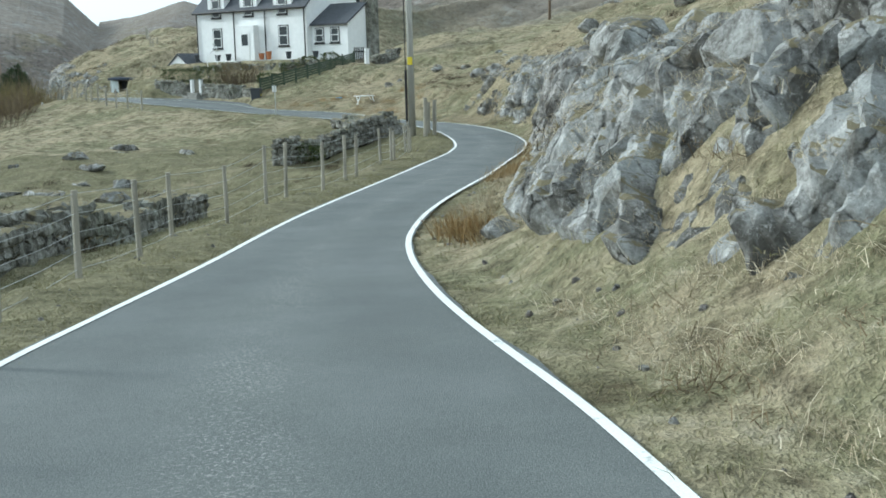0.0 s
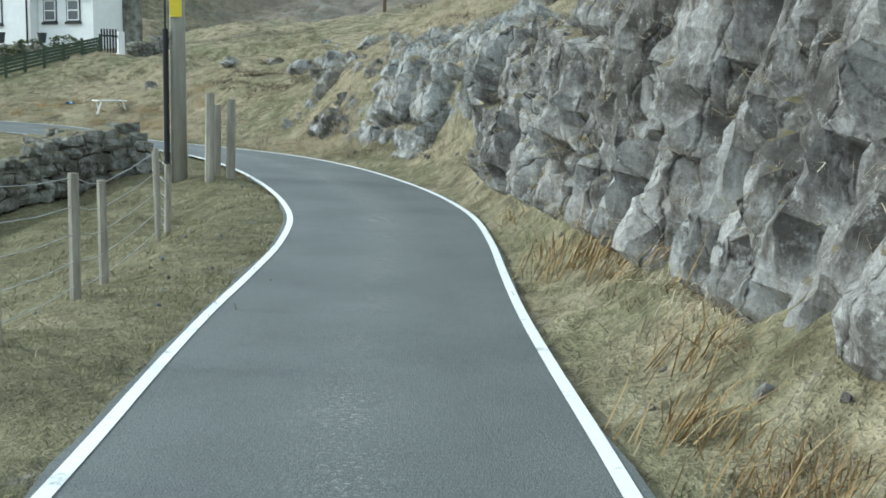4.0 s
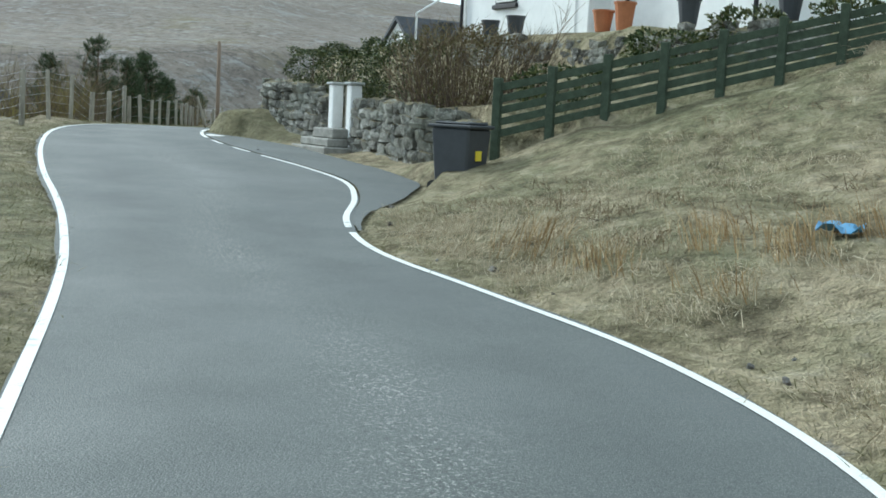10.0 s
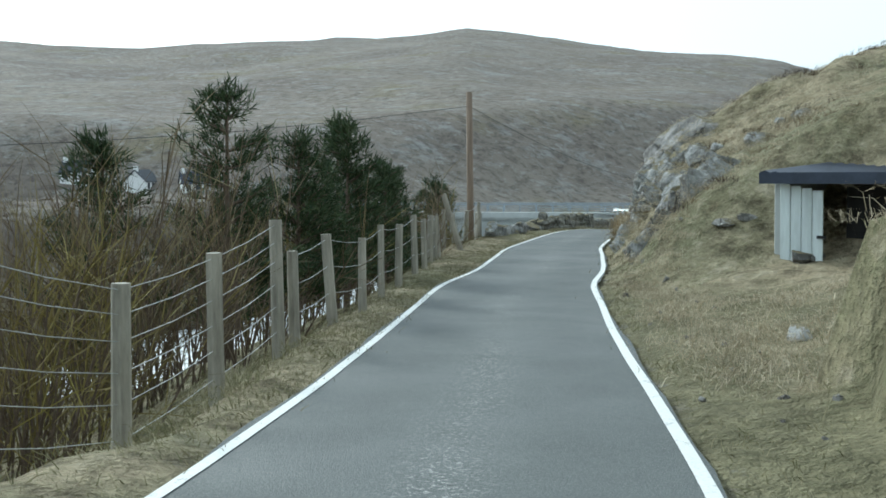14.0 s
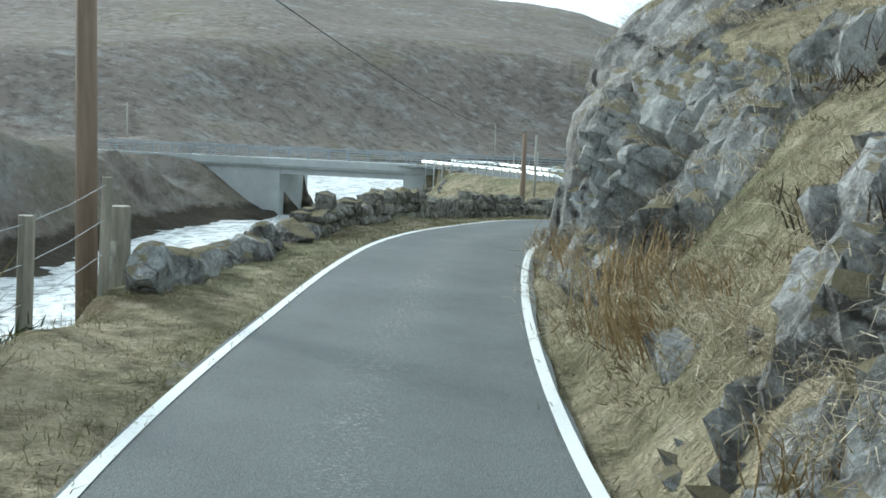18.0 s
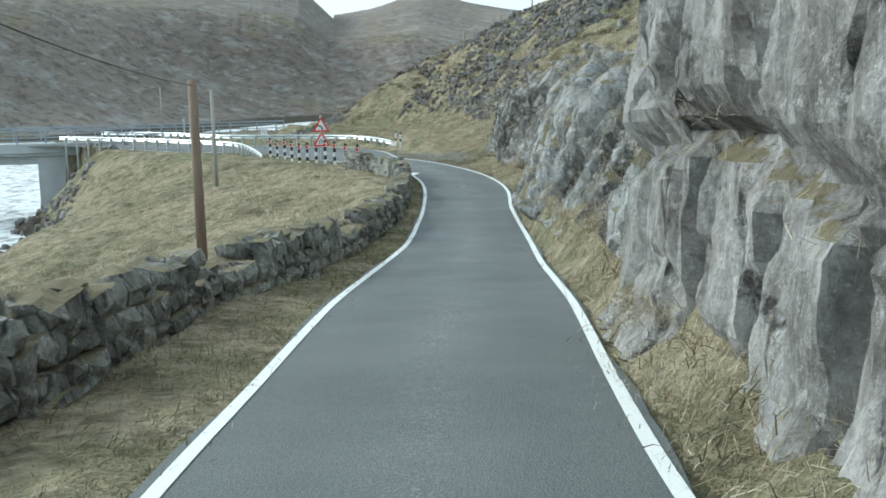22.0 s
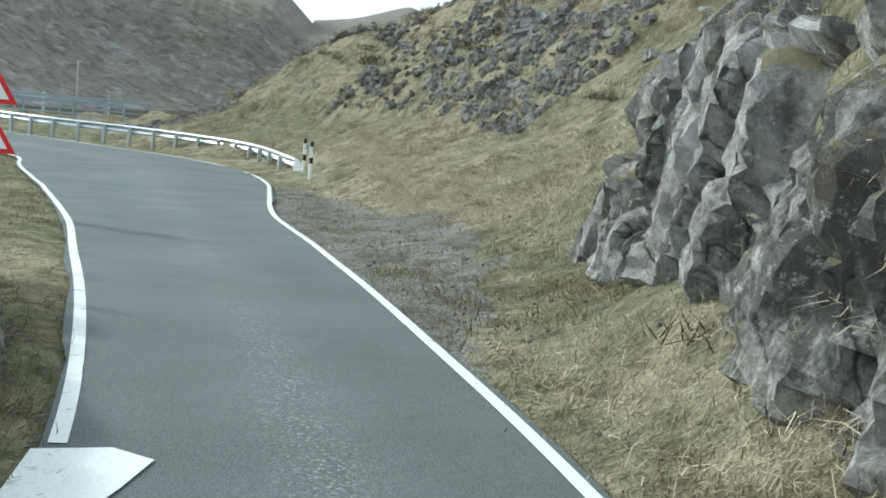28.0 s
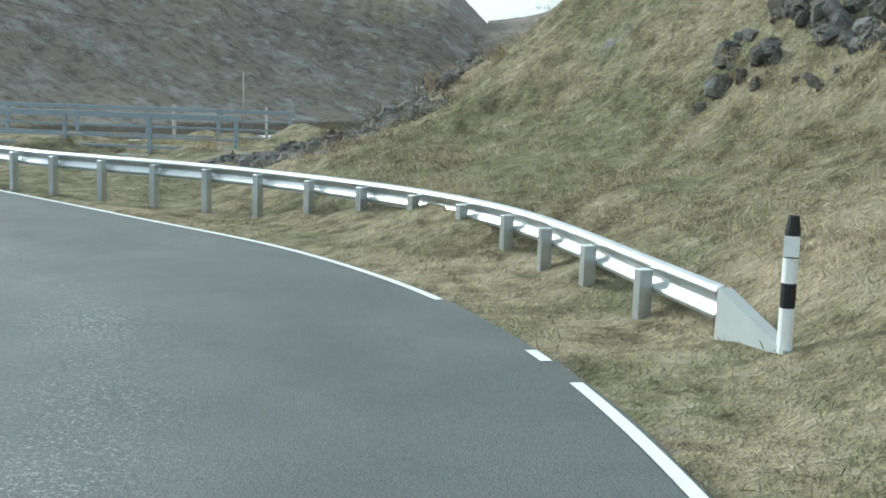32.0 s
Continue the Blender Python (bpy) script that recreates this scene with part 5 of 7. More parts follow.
P1 = pole(on_ground(46, -2.17), 7.5, 0.14, "tall pale grey utility pole with a yellow warning plate", M_POLEGREY)
P2 = pole(Vector((-40.9, 107.2, -2.3)), 6.1, 0.11, "brown creosoted utility pole beside the trees", M_POLE)
P3 = pole(Vector((-50.4, 139.8, -3.2)), 3.9, 0.11, "brown utility pole on the grass slope", M_POLE)


# ---- dry stone walls ----
def stone_mesh(seed):
    r = random.Random(seed)
    bm = bmesh.new()
    bmesh.ops.create_cube(bm, size=1)
    bmesh.ops.subdivide_edges(bm, edges=bm.edges[:], cuts=1, use_grid_fill=True)
    for v in bm.verts:
        v.co = v.co.lerp(v.co.normalized() * 0.57, 0.55) + Vector([r.uniform(-0.09, 0.09) for _ in range(3)])
    me = bpy.data.meshes.new("stone")
    bm.to_mesh(me)
    bm.free()
    me.materials.append(M_STONE)
    return me


STONES = [stone_mesh(k) for k in range(10)]


def ground_many(s, d):
    p = at_many(s, d)[:, :2]
    z = ground_height(p[:, 0], p[:, 1])[0]
    return np.column_stack([p, z])


def stone_wall(name, label, stations, height, thick=0.45, course=0.19, seed=0, upright_top=False, base_from=None, parts=280, tall=1.0):
    """A dry stone wall through plan points (x, y, base z): courses of single stones round a dark core that paints the
    shade between them.
    """
    r = random.Random(seed)
    pts = np.array(stations, float)
    seg = np.concatenate([[0], np.cumsum(np.linalg.norm(np.diff(pts[:, :2], axis=0), axis=1))])
    w = thing(name, pts[0], label, "stone wall")
    tagged(w, kind="structure")
    inv = w.matrix_world.inverted()
    place = lambda u: [np.interp(u, seg, pts[:, k]) for k in range(3)]
    # core: near-black filler, shade of the gaps put into its colour
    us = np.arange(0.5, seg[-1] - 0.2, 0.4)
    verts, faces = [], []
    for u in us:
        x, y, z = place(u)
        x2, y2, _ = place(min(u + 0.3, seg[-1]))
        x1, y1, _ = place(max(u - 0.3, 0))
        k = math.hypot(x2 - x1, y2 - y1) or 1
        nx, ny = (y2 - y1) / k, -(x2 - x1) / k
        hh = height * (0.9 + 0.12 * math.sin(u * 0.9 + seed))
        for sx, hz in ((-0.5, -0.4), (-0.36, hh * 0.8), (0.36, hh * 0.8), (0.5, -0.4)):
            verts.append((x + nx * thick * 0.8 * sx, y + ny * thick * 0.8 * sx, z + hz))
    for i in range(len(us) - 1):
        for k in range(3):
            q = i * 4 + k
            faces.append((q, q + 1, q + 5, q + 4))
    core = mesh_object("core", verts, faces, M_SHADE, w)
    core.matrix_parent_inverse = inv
    made, rest = 0, []
    rows = int(height / course) + 1
    for row in range(rows):
        for side in (-1, 1):
            u = r.uniform(0, 0.2)
            while u < seg[-1]:
                L = r.uniform(0.18, 0.5) * (1.25 if row == 0 else 1.0)
                x, y, z = place(u + L / 2)
                x2, y2, _ = place(min(u + L / 2 + 0.2, seg[-1]))
                x1, y1, _ = place(max(u + L / 2 - 0.2, 0))
                ang = math.atan2(y2 - y1, x2 - x1)
                hh = height * (0.9 + 0.12 * math.sin(u * 0.9 + seed)) + r.uniform(-0.08, 0.08)
                zz = course * (row + 0.5)
                if zz < hh:
                    top = zz + course > hh
                    off = side * (thick * 0.5 - 0.11 - 0.05 * zz / height) + r.uniform(-0.025, 0.025)
                    hs = course * r.uniform(1.0, 1.3) * (r.uniform(1.0, 1.5) if top and upright_top else 1.0) * tall
                    dep = 0.3 if not top else thick * 0.62
                    m = Matrix.Translation((x - math.sin(ang) * off, y + math.cos(ang) * off, z + zz + (hs - course) / 2)) @ Matrix.Rotation(ang + r.uniform(-0.12, 0.12), 4, "Z") @ Matrix.Rotation(r.uniform(-0.16, 0.16), 4, "Y") @ Matrix.Rotation(r.uniform(-0.2, 0.2), 4, "X") @ Matrix.Diagonal((L * 1.06, dep, hs, 1))
                    rest.append((m, r.randrange(10)))
                u += L
    r.shuffle(rest)
    for m, k in rest[:parts]:
        ob = new("stone", STONES[k])
        ob.parent = w
        ob.matrix_parent_inverse = inv
        ob.matrix_world = m
        ob.matrix_basis = m
    if rest[parts:]:
        V, F, n0 = [], [], 0
        base = [(np.array([v.co[:] for v in me.vertices]), [tuple(p.vertices) for p in me.polygons]) for me in STONES]
        for m, k in rest[parts:]:
            mm = np.array(m)
            v, f = base[k]
            V.append(v @ mm[:3, :3].T + mm[:3, 3])
            F += [tuple(i + n0 for i in q) for q in f]
            n0 += len(v)
        ob = mesh_object("stones", np.vstack(V), F, M_STONE, w)
        ob.matrix_parent_inverse = inv
        tagged(ob, kind="stuff")
    return w


def wall_line(pairs):
    out = []
    for (s0, d0), (s1, d1) in zip(pairs[:-1], pairs[1:]):
        n = max(1, int(abs(s1 - s0)))
        out += [(s0 + (s1 - s0) * k / n, d0 + (d1 - d0) * k / n) for k in range(n)]
    out.append(pairs[-1])
    return [tuple(p) for p in ground_many([a for a, _ in out], [b for _, b in out])]


def road_wall_line(pairs, drop=0.03):
    out = []
    for (s0, d0), (s1, d1) in zip(pairs[:-1], pairs[1:]):
        n = max(1, int(abs(s1 - s0)))
        out += [(s0 + (s1 - s0) * k / n, d0 + (d1 - d0) * k / n) for k in range(n)]
    out.append(pairs[-1])
    return [tuple(at(a, b, -drop)) for a, b in out]


# the wall between road and channel, from low boulders to full height
stone_wall("dry_stone_wall", "low mossy dry stone wall between road and channel", road_wall_line([(126.6, -2.5), (128, -2.55), (133, -2.6), (137, -2.45), (141, -2.25), (145, -2.0), (152, -1.75), (160, -1.5), (167, -1.3), (171, -1.5), (174.5, -2.2)], 0.2), 0.66, 0.5, 0.17, 3, True, parts=290)
stone_wall("garden_wall", "rubble stone garden retaining wall beside the lay-by", [(-12.5, 77.5, -0.3), (-13.6, 78.95, -0.3), (-14.35, 79.1, -0.27), (-15.35, 79.85, -0.2), (-16.7, 80.85, -0.15)], 1.12, 0.5, 0.19, 5, parts=240)
stone_wall("garden_wall", "rubble stone garden wall beyond the gate, above a grass mound", [(-17.75, 81.55, -0.1), (-18.4, 81.95, -0.1), (-19.5, 82.55, -0.05), (-20.5, 83.1, 0.0)], 1.3, 0.5, 0.19, 6, parts=190)
stone_wall("field_wall", "tumbled dark field wall below the fence", wall_line([(6, -6.0), (14, -5.6), (22, -6.2), (30, -7.2)]), 0.8, 0.6, 0.22, 7, parts=200)
stone_wall("field_wall", "dark dry stone wall on the inside of the bend", wall_line([(41.4, -7.3), (43.7, -6.5), (46.0, -5.4), (48.0, -3.6), (48.6, -2.7)]), 0.95, 0.5, 0.2, 8, parts=200)
stone_wall("field_wall", "rough stone wall end beside the gate", wall_line([(47.8, -2.5), (52, -2.6), (57, -3.2)]), 0.5, 0.5, 0.2, 9, parts=80)
for k, s in enumerate(np.arange(120.4, 127.2, 0.62)):
    boulder(s, -2.38 - 0.1 * math.sin(k * 2.1), (0.36 + 0.1 * math.sin(k * 1.7), 0.27, 0.24 + 0.06 * math.cos(k)), "pale lichened boulder lining the verge above the water", k * 1.3, (0.1, 0.2), k)

# gateway to the house: two white pillars, steps and a slatted gate
GATE = Vector((-17.25, 81.1, -0.1))
gate_yaw = math.atan2(0.55, -0.84)
ga, gn = Vector((-0.84, 0.55, 0)), Vector((-0.55, -0.84, 0))
for k in (-0.42, 0.42):
    pl = thing("gate_pillar", GATE + ga * k + gn * 0.05, "white painted gate pillar with flat cap", "gate pillar", "gate pillars", gate_yaw)
    bm = bmesh.new()
    box(bm, (-0.105, -0.12, -0.1), (0.105, 0.12, 1.36), 0.02)
    part("shaft", bm, M_WHITE, pl)
    bm = bmesh.new()
    box(bm, (-0.15, -0.16, 1.36), (0.15, 0.16, 1.41), 0.015)
    part("cap", bm, M_CONCRETE, pl)
gt = thing("garden_gate", GATE - gn * 0.1 + Vector((0, 0, 0.52)), "weathered upright-slat garden gate", "gate", yaw=gate_yaw)
for k in range(5):
    bm = bmesh.new()
    box(bm, (-0.28 + 0.125 * k, -0.015, 0), (-0.20 + 0.125 * k, 0.015, 0.82), 0.005)
    part("slat", bm, M_WOODPOST, gt)
for z in (0.15, 0.62):
    bm = bmesh.new()
    box(bm, (-0.29, 0.016, z), (0.31, 0.045, z + 0.07), 0.005)
    part("rail", bm, M_WOODPOST, gt)
st = thing("stone_steps", GATE, "worn stone slab steps up to the gate", "steps", yaw=gate_yaw)
# local y points away from the gate when negative in the lane's sense
for lo, hi in (((-0.65, 0.16, -0.1), (1.05, 0.75, 0.14)), ((-0.5, 0.16, 0.14), (0.85, 0.62, 0.30)), ((-0.45, 0.0, 0.30), (0.5, 0.5, 0.50))):
    bm = bmesh.new()
    box(bm, lo, hi, 0.025)
    part("step", bm, M_STEP, st)

# wheeled bin
b = thing("wheelie_bin", Vector((-12.35, 76.3, -0.36)), "dark grey wheeled refuse bin standing on grass by the wall", "bin", yaw=heading(79.8) - 0.9)
bm = bmesh.new()
box(bm, (-0.29, -0.33, 0.08), (0.29, 0.33, 0.95), 0.03)
for v in bm.verts:
    k = 0.80 + 0.20 * (v.co.z - 0.08) / 0.87
    v.co.x *= k
    v.co.y *= k
part("body", bm, M_BIN, b)
bm = bmesh.new()
box(bm, (-0.31, -0.37, 0.95), (0.31, 0.36, 1.0), 0.015)
box(bm, (-0.25, -0.30, 1.0), (0.25, 0.30, 1.04), 0.02)
part("lid", bm, M_BIN, b)
for x in (-0.24, 0.24):
    bm = bmesh.new()
    tube(bm, (x - 0.03, 0.27, 0.1), (x + 0.03, 0.27, 0.1), 0.1, n=14)
    part("wheel", bm, M_BLACKTRIM, b)
bm = bmesh.new()
tube(bm, (-0.25, 0.40, 0.97), (0.25, 0.40, 0.97), 0.018)
part("handle", bm, M_BIN, b)
bm = bmesh.new()
box(bm, (-0.07, -0.318, 0.5), (0.07, -0.306, 0.64))
part("sticker", bm, M_YELLOW, b, "faded yellow sticker")

# green board fence up to the house gate
FA, FB = Vector((-12.2, 77.15, 0.1)), Vector((-6.0, 78.6, 2.2))
gf = thing("board_fence", FA, "dark green horizontal board fence climbing to the house", "fence")
n = 8
dirn = (FB - FA) / n
for k in range(n + 1):
    p = dirn * k
    bm = bmesh.new()
    box(bm, (-0.06, -0.06, -0.4), (0.06, 0.06, 1.25 - 0.5 * k / n), 0.01)
    part("post", bm, M_GREENWOOD, gf).location = p
for k in range(n):
    for j in range(5):
        lift = lambda q: (0.42 - 0.34 * q) + (0.17 - 0.045 * q) * j
        bm = bmesh.new()
        a0, a1 = dirn * k + Vector((0, 0, lift(k / n))), dirn * (k + 1) + Vector((0, 0, lift((k + 1) / n)))
        q = (a1 - a0).to_track_quat("X", "Z").to_matrix().to_4x4()
        box(bm, (0, -0.015, -0.055), ((a1 - a0).length, 0.015, 0.055), 0.004, Matrix.Translation(a0 + Vector((0, 0, 0))) @ q)
        part("board", bm, M_GREENWOOD, gf)
hg = thing("wicket_gate", FB + Vector((0.35, 0.25, -0.05)), "small black picket gate by the house", "gate", yaw=0.6)
for k in range(6):
    bm = bmesh.new()
    box(bm, (-0.4 + 0.14 * k, -0.02, 0), (-0.32 + 0.14 * k, 0.02, 1.05), 0.01)
    part("picket", bm, M_BLACKTRIM, hg)
bm = bmesh.new()
box(bm, (-0.42, 0.02, 0.7), (0.46, 0.05, 0.78))
part("rail", bm, M_BLACKTRIM, hg)
wp = thing("gate_pillar", FB + Vector((0.8, 0.65, -0.1)), "square white rendered pillar by the wicket gate", "gate pillar", yaw=0.6)
bm = bmesh.new()
box(bm, (-0.15, -0.15, -0.3), (0.15, 0.15, 1.0), 0.02)
part("shaft", bm, M_HARL, wp)
stone_wall("garden_wall", "old stone wall running on from the wicket gate", [(-4.9, 79.6, 1.6), (-4.0, 80.6, 1.75), (-3.2, 81.6, 1.9)], 1.25, 0.5, 0.2, 11, parts=90)

# retaining kerb, pots and hand rail in front of the house
hx, hy = Vector((-0.83, 0.56, 0)).normalized(), Vector((-0.56, -0.83, 0)).normalized()
H0 = Vector((-9.6, 82.8, 2.65))
stone_wall("terrace_wall", "low stone terrace wall before the house", [tuple(H0 + hx * u + hy * 2.2 + Vector((0, 0, -1.05))) for u in (-4, 0, 4, 9)], 0.75, 0.4, 0.17, 12, parts=110)
for u, c, hh in ((-1.5, M_BIN, 0.32), (1.0, M_BIN, 0.36), (2.9, M_TERRACOTTA, 0.42), (3.6, M_TERRACOTTA, 0.3), (6.9, M_BIN, 0.35), (8.0, M_BIN, 0.3), (10.2, M_BIN, 0.34)):
    p = H0 + hx * u + hy * 0.9 + Vector((0, 0, 0.05))
    pot = thing("plant_pot", p, "terracotta plant pot by the house wall" if c is M_TERRACOTTA else "dark plant pot by the house wall", "plant pot", "pots by the house")
    bm = bmesh.new()
    tube(bm, (0, 0, -0.1), (0, 0, hh), 0.15, 0.21, 14)
    part("pot", bm, c, pot)
    bm = bmesh.new()
    tube(bm, (0, 0, hh), (0, 0, hh + 0.04), 0.23, 0.23, 14)
    part("rim", bm, c, pot)
hr = thing("hand_rail", H0 + hx * 6.6 + hy * 2.4 + Vector((0, 0, -0.3)), "white tubular hand rail beside the garden steps", "hand rail")
for a0, a1 in (((0, 0, 0), (0, 0, 1.3)), ((-0.4, -1.5, -0.9), (-0.4, -1.5, 0.5)), ((0, 0, 1.3), (-0.4, -1.5, 0.5))):
    bm = bmesh.new()
    tube(bm, a0, a1, 0.025)
    part("bar", bm, M_WHITE, hr)

# little white gabled store behind the hedge
sd = thing("outhouse", Vector((-20.0, 87.9, 1.8)), "small white outhouse gable with dark verge behind the hedge", "outhouse", yaw=math.atan2(0.56, -0.83))
bm = bmesh.new()
q = [bm.verts.new(p) for p in ((-1.1, 0, -0.6), (1.1, 0, -0.6), (1.1, 0, 0.5), (0, 0, 1.35), (-1.1, 0, 0.5), (-1.1, -3, -0.6), (1.1, -3, -0.6), (1.1, -3, 0.5), (0, -3, 1.35), (-1.1, -3, 0.5))]
for f in ((0, 1, 2, 3, 4), (5, 9, 8, 7, 6), (1, 6, 7, 2), (0, 4, 9, 5)):
    bm.faces.new([q[k] for k in f])
part("wall", bm, M_HARL, sd)
bm = bmesh.new()
for k in (-1, 1):
    q = [bm.verts.new(p) for p in ((k * 1.2, 0.1, 0.42), (0, 0.1, 1.36), (0, -3.1, 1.36), (k * 1.2, -3.1, 0.42), (k * 1.2, 0.1, 0.52), (0, 0.1, 1.46), (0, -3.1, 1.46), (k * 1.2, -3.1, 0.52))]
    for f in ((0, 1, 2, 3), (4, 7, 6, 5), (0, 4, 5, 1), (3, 2, 6, 7), (0, 3, 7, 4)):
        bm.faces.new([q[i] for i in f])
part("roof", bm, M_SLATE, sd)

# shed dug into the bank
sh = thing("shed", Vector((-27.4, 95.6, -0.03)), "low shed with pale peeling board door under a sheet roof", "shed", yaw=-0.2)
bm = bmesh.new()
for z0, x in ((0, 0), (0, 1.85)):
    box(bm, (x - 0.12, 0.02, -0.3), (x, 2.6, 1.5), 0.02)
part("side_wall", bm, M_CONCRETE, sh)
# back wall coloured near-black as the shade of the inside
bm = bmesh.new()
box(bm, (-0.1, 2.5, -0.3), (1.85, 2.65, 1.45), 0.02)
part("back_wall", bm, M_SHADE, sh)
dr = part("door", box(bmesh.new(), (0.02, -0.03, 0.02), (0.09, -0.005, 1.38)), M_SHEDBOARD, sh, "peeling pale board door")
for k in range(4):
    bm = bmesh.new()
    box(bm, (0.02 + 0.16 * k, -0.05, 0.04), (0.17 + 0.16 * k, -0.025, 1.40 - 0.03 * k), 0.006)
    part("plank", bm, M_SHEDBOARD, dr)
bm = bmesh.new()
box(bm, (0.58, -0.075, 0.68), (0.70, -0.05, 0.72))
part("latch", bm, M_BLACKTRIM, dr)
# added near-black sheet, painted shade behind the open half of the front
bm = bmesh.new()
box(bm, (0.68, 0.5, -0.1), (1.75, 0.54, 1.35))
part("opening_shade_sheet", bm, M_SHADE, sh)
bm = bmesh.new()
for k in range(14):
    x0 = -0.2 + k * 0.16
    q = [bm.verts.new(p) for p in ((x0, -0.2, 1.56 - 0.012 * k), (x0 + 0.08, -0.2, 1.579 - 0.012 * k), (x0 + 0.16, -0.2, 1.548 - 0.012 * k), (x0, 2.8, 1.75 - 0.012 * k), (x0 + 0.08, 2.8, 1.769 - 0.012 * k), (x0 + 0.16, 2.8, 1.738 - 0.012 * k))]
    bm.faces.new((q[0], q[1], q[4], q[3]))
    bm.faces.new((q[1], q[2], q[5], q[4]))
bmesh.ops.remove_doubles(bm, verts=bm.verts[:], dist=0.001)
bmesh.ops.solidify(bm, geom=bm.faces[:], thickness=0.03)
part("roof_sheet", bm, M_TIN, sh)
bm = bmesh.new()
box(bm, (-0.2, -0.22, 1.40), (2.0, -0.19, 1.55))
part("fascia", bm, M_TIN, sh)

# upturned white table on the grass
tb = thing("upturned_table", on_ground(68.8, 5.0), "broken white plastic table lying upturned on the grass", "table", yaw=0.5)
bm = bmesh.new()
box(bm, (-0.55, -0.35, 0.42), (0.55, 0.35, 0.46), 0.01)
part("tabletop", bm, M_WHITE, tb)
for x, y, tx in ((-0.4, -0.25, -0.2), (0.4, -0.25, 0.15), (-0.4, 0.25, 0.1), (0.4, 0.25, 0.3)):
    bm = bmesh.new()
    tube(bm, (x + tx, y, -0.05), (x, y, 0.42), 0.035)
    part("leg", bm, M_WHITE, tb)
bg = thing("blue_sheet", on_ground(71.4, 5.15, -0.01), "scrap of blue plastic caught in the grass", "litter")
bm = bmesh.new()
bmesh.ops.create_grid(bm, x_segments=5, y_segments=4, size=0.18)
for v in bm.verts:
    v.co.z = 0.06 + 0.05 * math.sin(v.co.x * 22) * math.cos(v.co.y * 17)
bmesh.ops.solidify(bm, geom=bm.faces[:], thickness=0.006)
part("sheet", bm, plain("blue_plastic", (0.12, 0.30, 0.50), 0.4, var=0.15), bg)


# ---- bridge ----
bA, bB = Vector((*BRIDGE_A, 0)), Vector((*BRIDGE_B, 0))
bu = (bB - bA).normalized()
bn = Vector((-bu.y, bu.x, 0))
if bn.y < 0:
    bn = -bn
br = thing("bridge", Vector((bA.x, bA.y, -3.5)), "pale concrete road bridge with steel parapet rails", "bridge", yaw=math.atan2(bu.y, bu.x))
tagged(br, kind="structure")
sgn = 1 if (Matrix.Rotation(-math.atan2(bu.y, bu.x), 3, "Z") @ bn).y > 0 else -1
def bbox(name, lo, hi, material, bevel=0.02, parent=None, label=""):
    bm = bmesh.new()
    ys = sorted((lo[1] * sgn, hi[1] * sgn))
    box(bm, (lo[0], ys[0], lo[2]), (hi[0], ys[1], hi[2]), bevel)
    return part(name, bm, material, parent or br, label)
bbox("deck", (-11.0, -0.3, -0.75), (26.0, 5.4, -0.06), M_CONCRETE)
bbox("parapet_kerb", (-16.0, -0.47, -0.55), (34.0, -0.05, 0.12), M_CONCRETE)
for k in range(4):
    bbox("girder", (0.7, 0.2 + 1.35 * k, -1.35), (13.1, 0.75 + 1.35 * k, -0.6), M_CONCRETE)
bbox("abutment", (-10.5, 0.0, -6.5), (0.8, 7.5, -0.6), M_CONCRETE)
bbox("abutment", (13.0, 0.0, -6.5), (14.2, 7.5, -0.6), M_CONCRETE)
bm = bmesh.new()
q = [bm.verts.new((x, 0.0 * sgn, z)) for x, z in ((14.2, -5.6), (14.2, -0.6), (21.5, -0.6), (20.5, -1.2))] + [bm.verts.new((x, 0.5 * sgn, z)) for x, z in ((14.2, -5.6), (14.2, -0.6), (21.5, -0.6), (20.5, -1.2))]
for f in ((0, 1, 2, 3), (4, 7, 6, 5), (1, 5, 6, 2), (2, 6, 7, 3), (3, 7, 4, 0)):
    bm.faces.new([q[k] for k in f])
part("wing_wall", bm, M_CONCRETE, br)
for y in (-0.25, 5.2):
    rl = bbox("parapet", (-16, y - 0.05, 0.95), (34, y + 0.05, 1.05), M_RAILPAINT, 0.0, None, "blue-grey steel parapet rail")
    for z in (0.72, 0.48, 0.26):
        bbox("rail", (-16, y - 0.03, z), (34, y + 0.03, z + 0.05), M_RAILPAINT, 0.0, rl)
    for k in range(26):
        bbox("post", (-16 + 2 * k, y - 0.04, 0.08), (-15.92 + 2 * k, y + 0.04, 0.96), M_RAILPAINT, 0.0, rl)


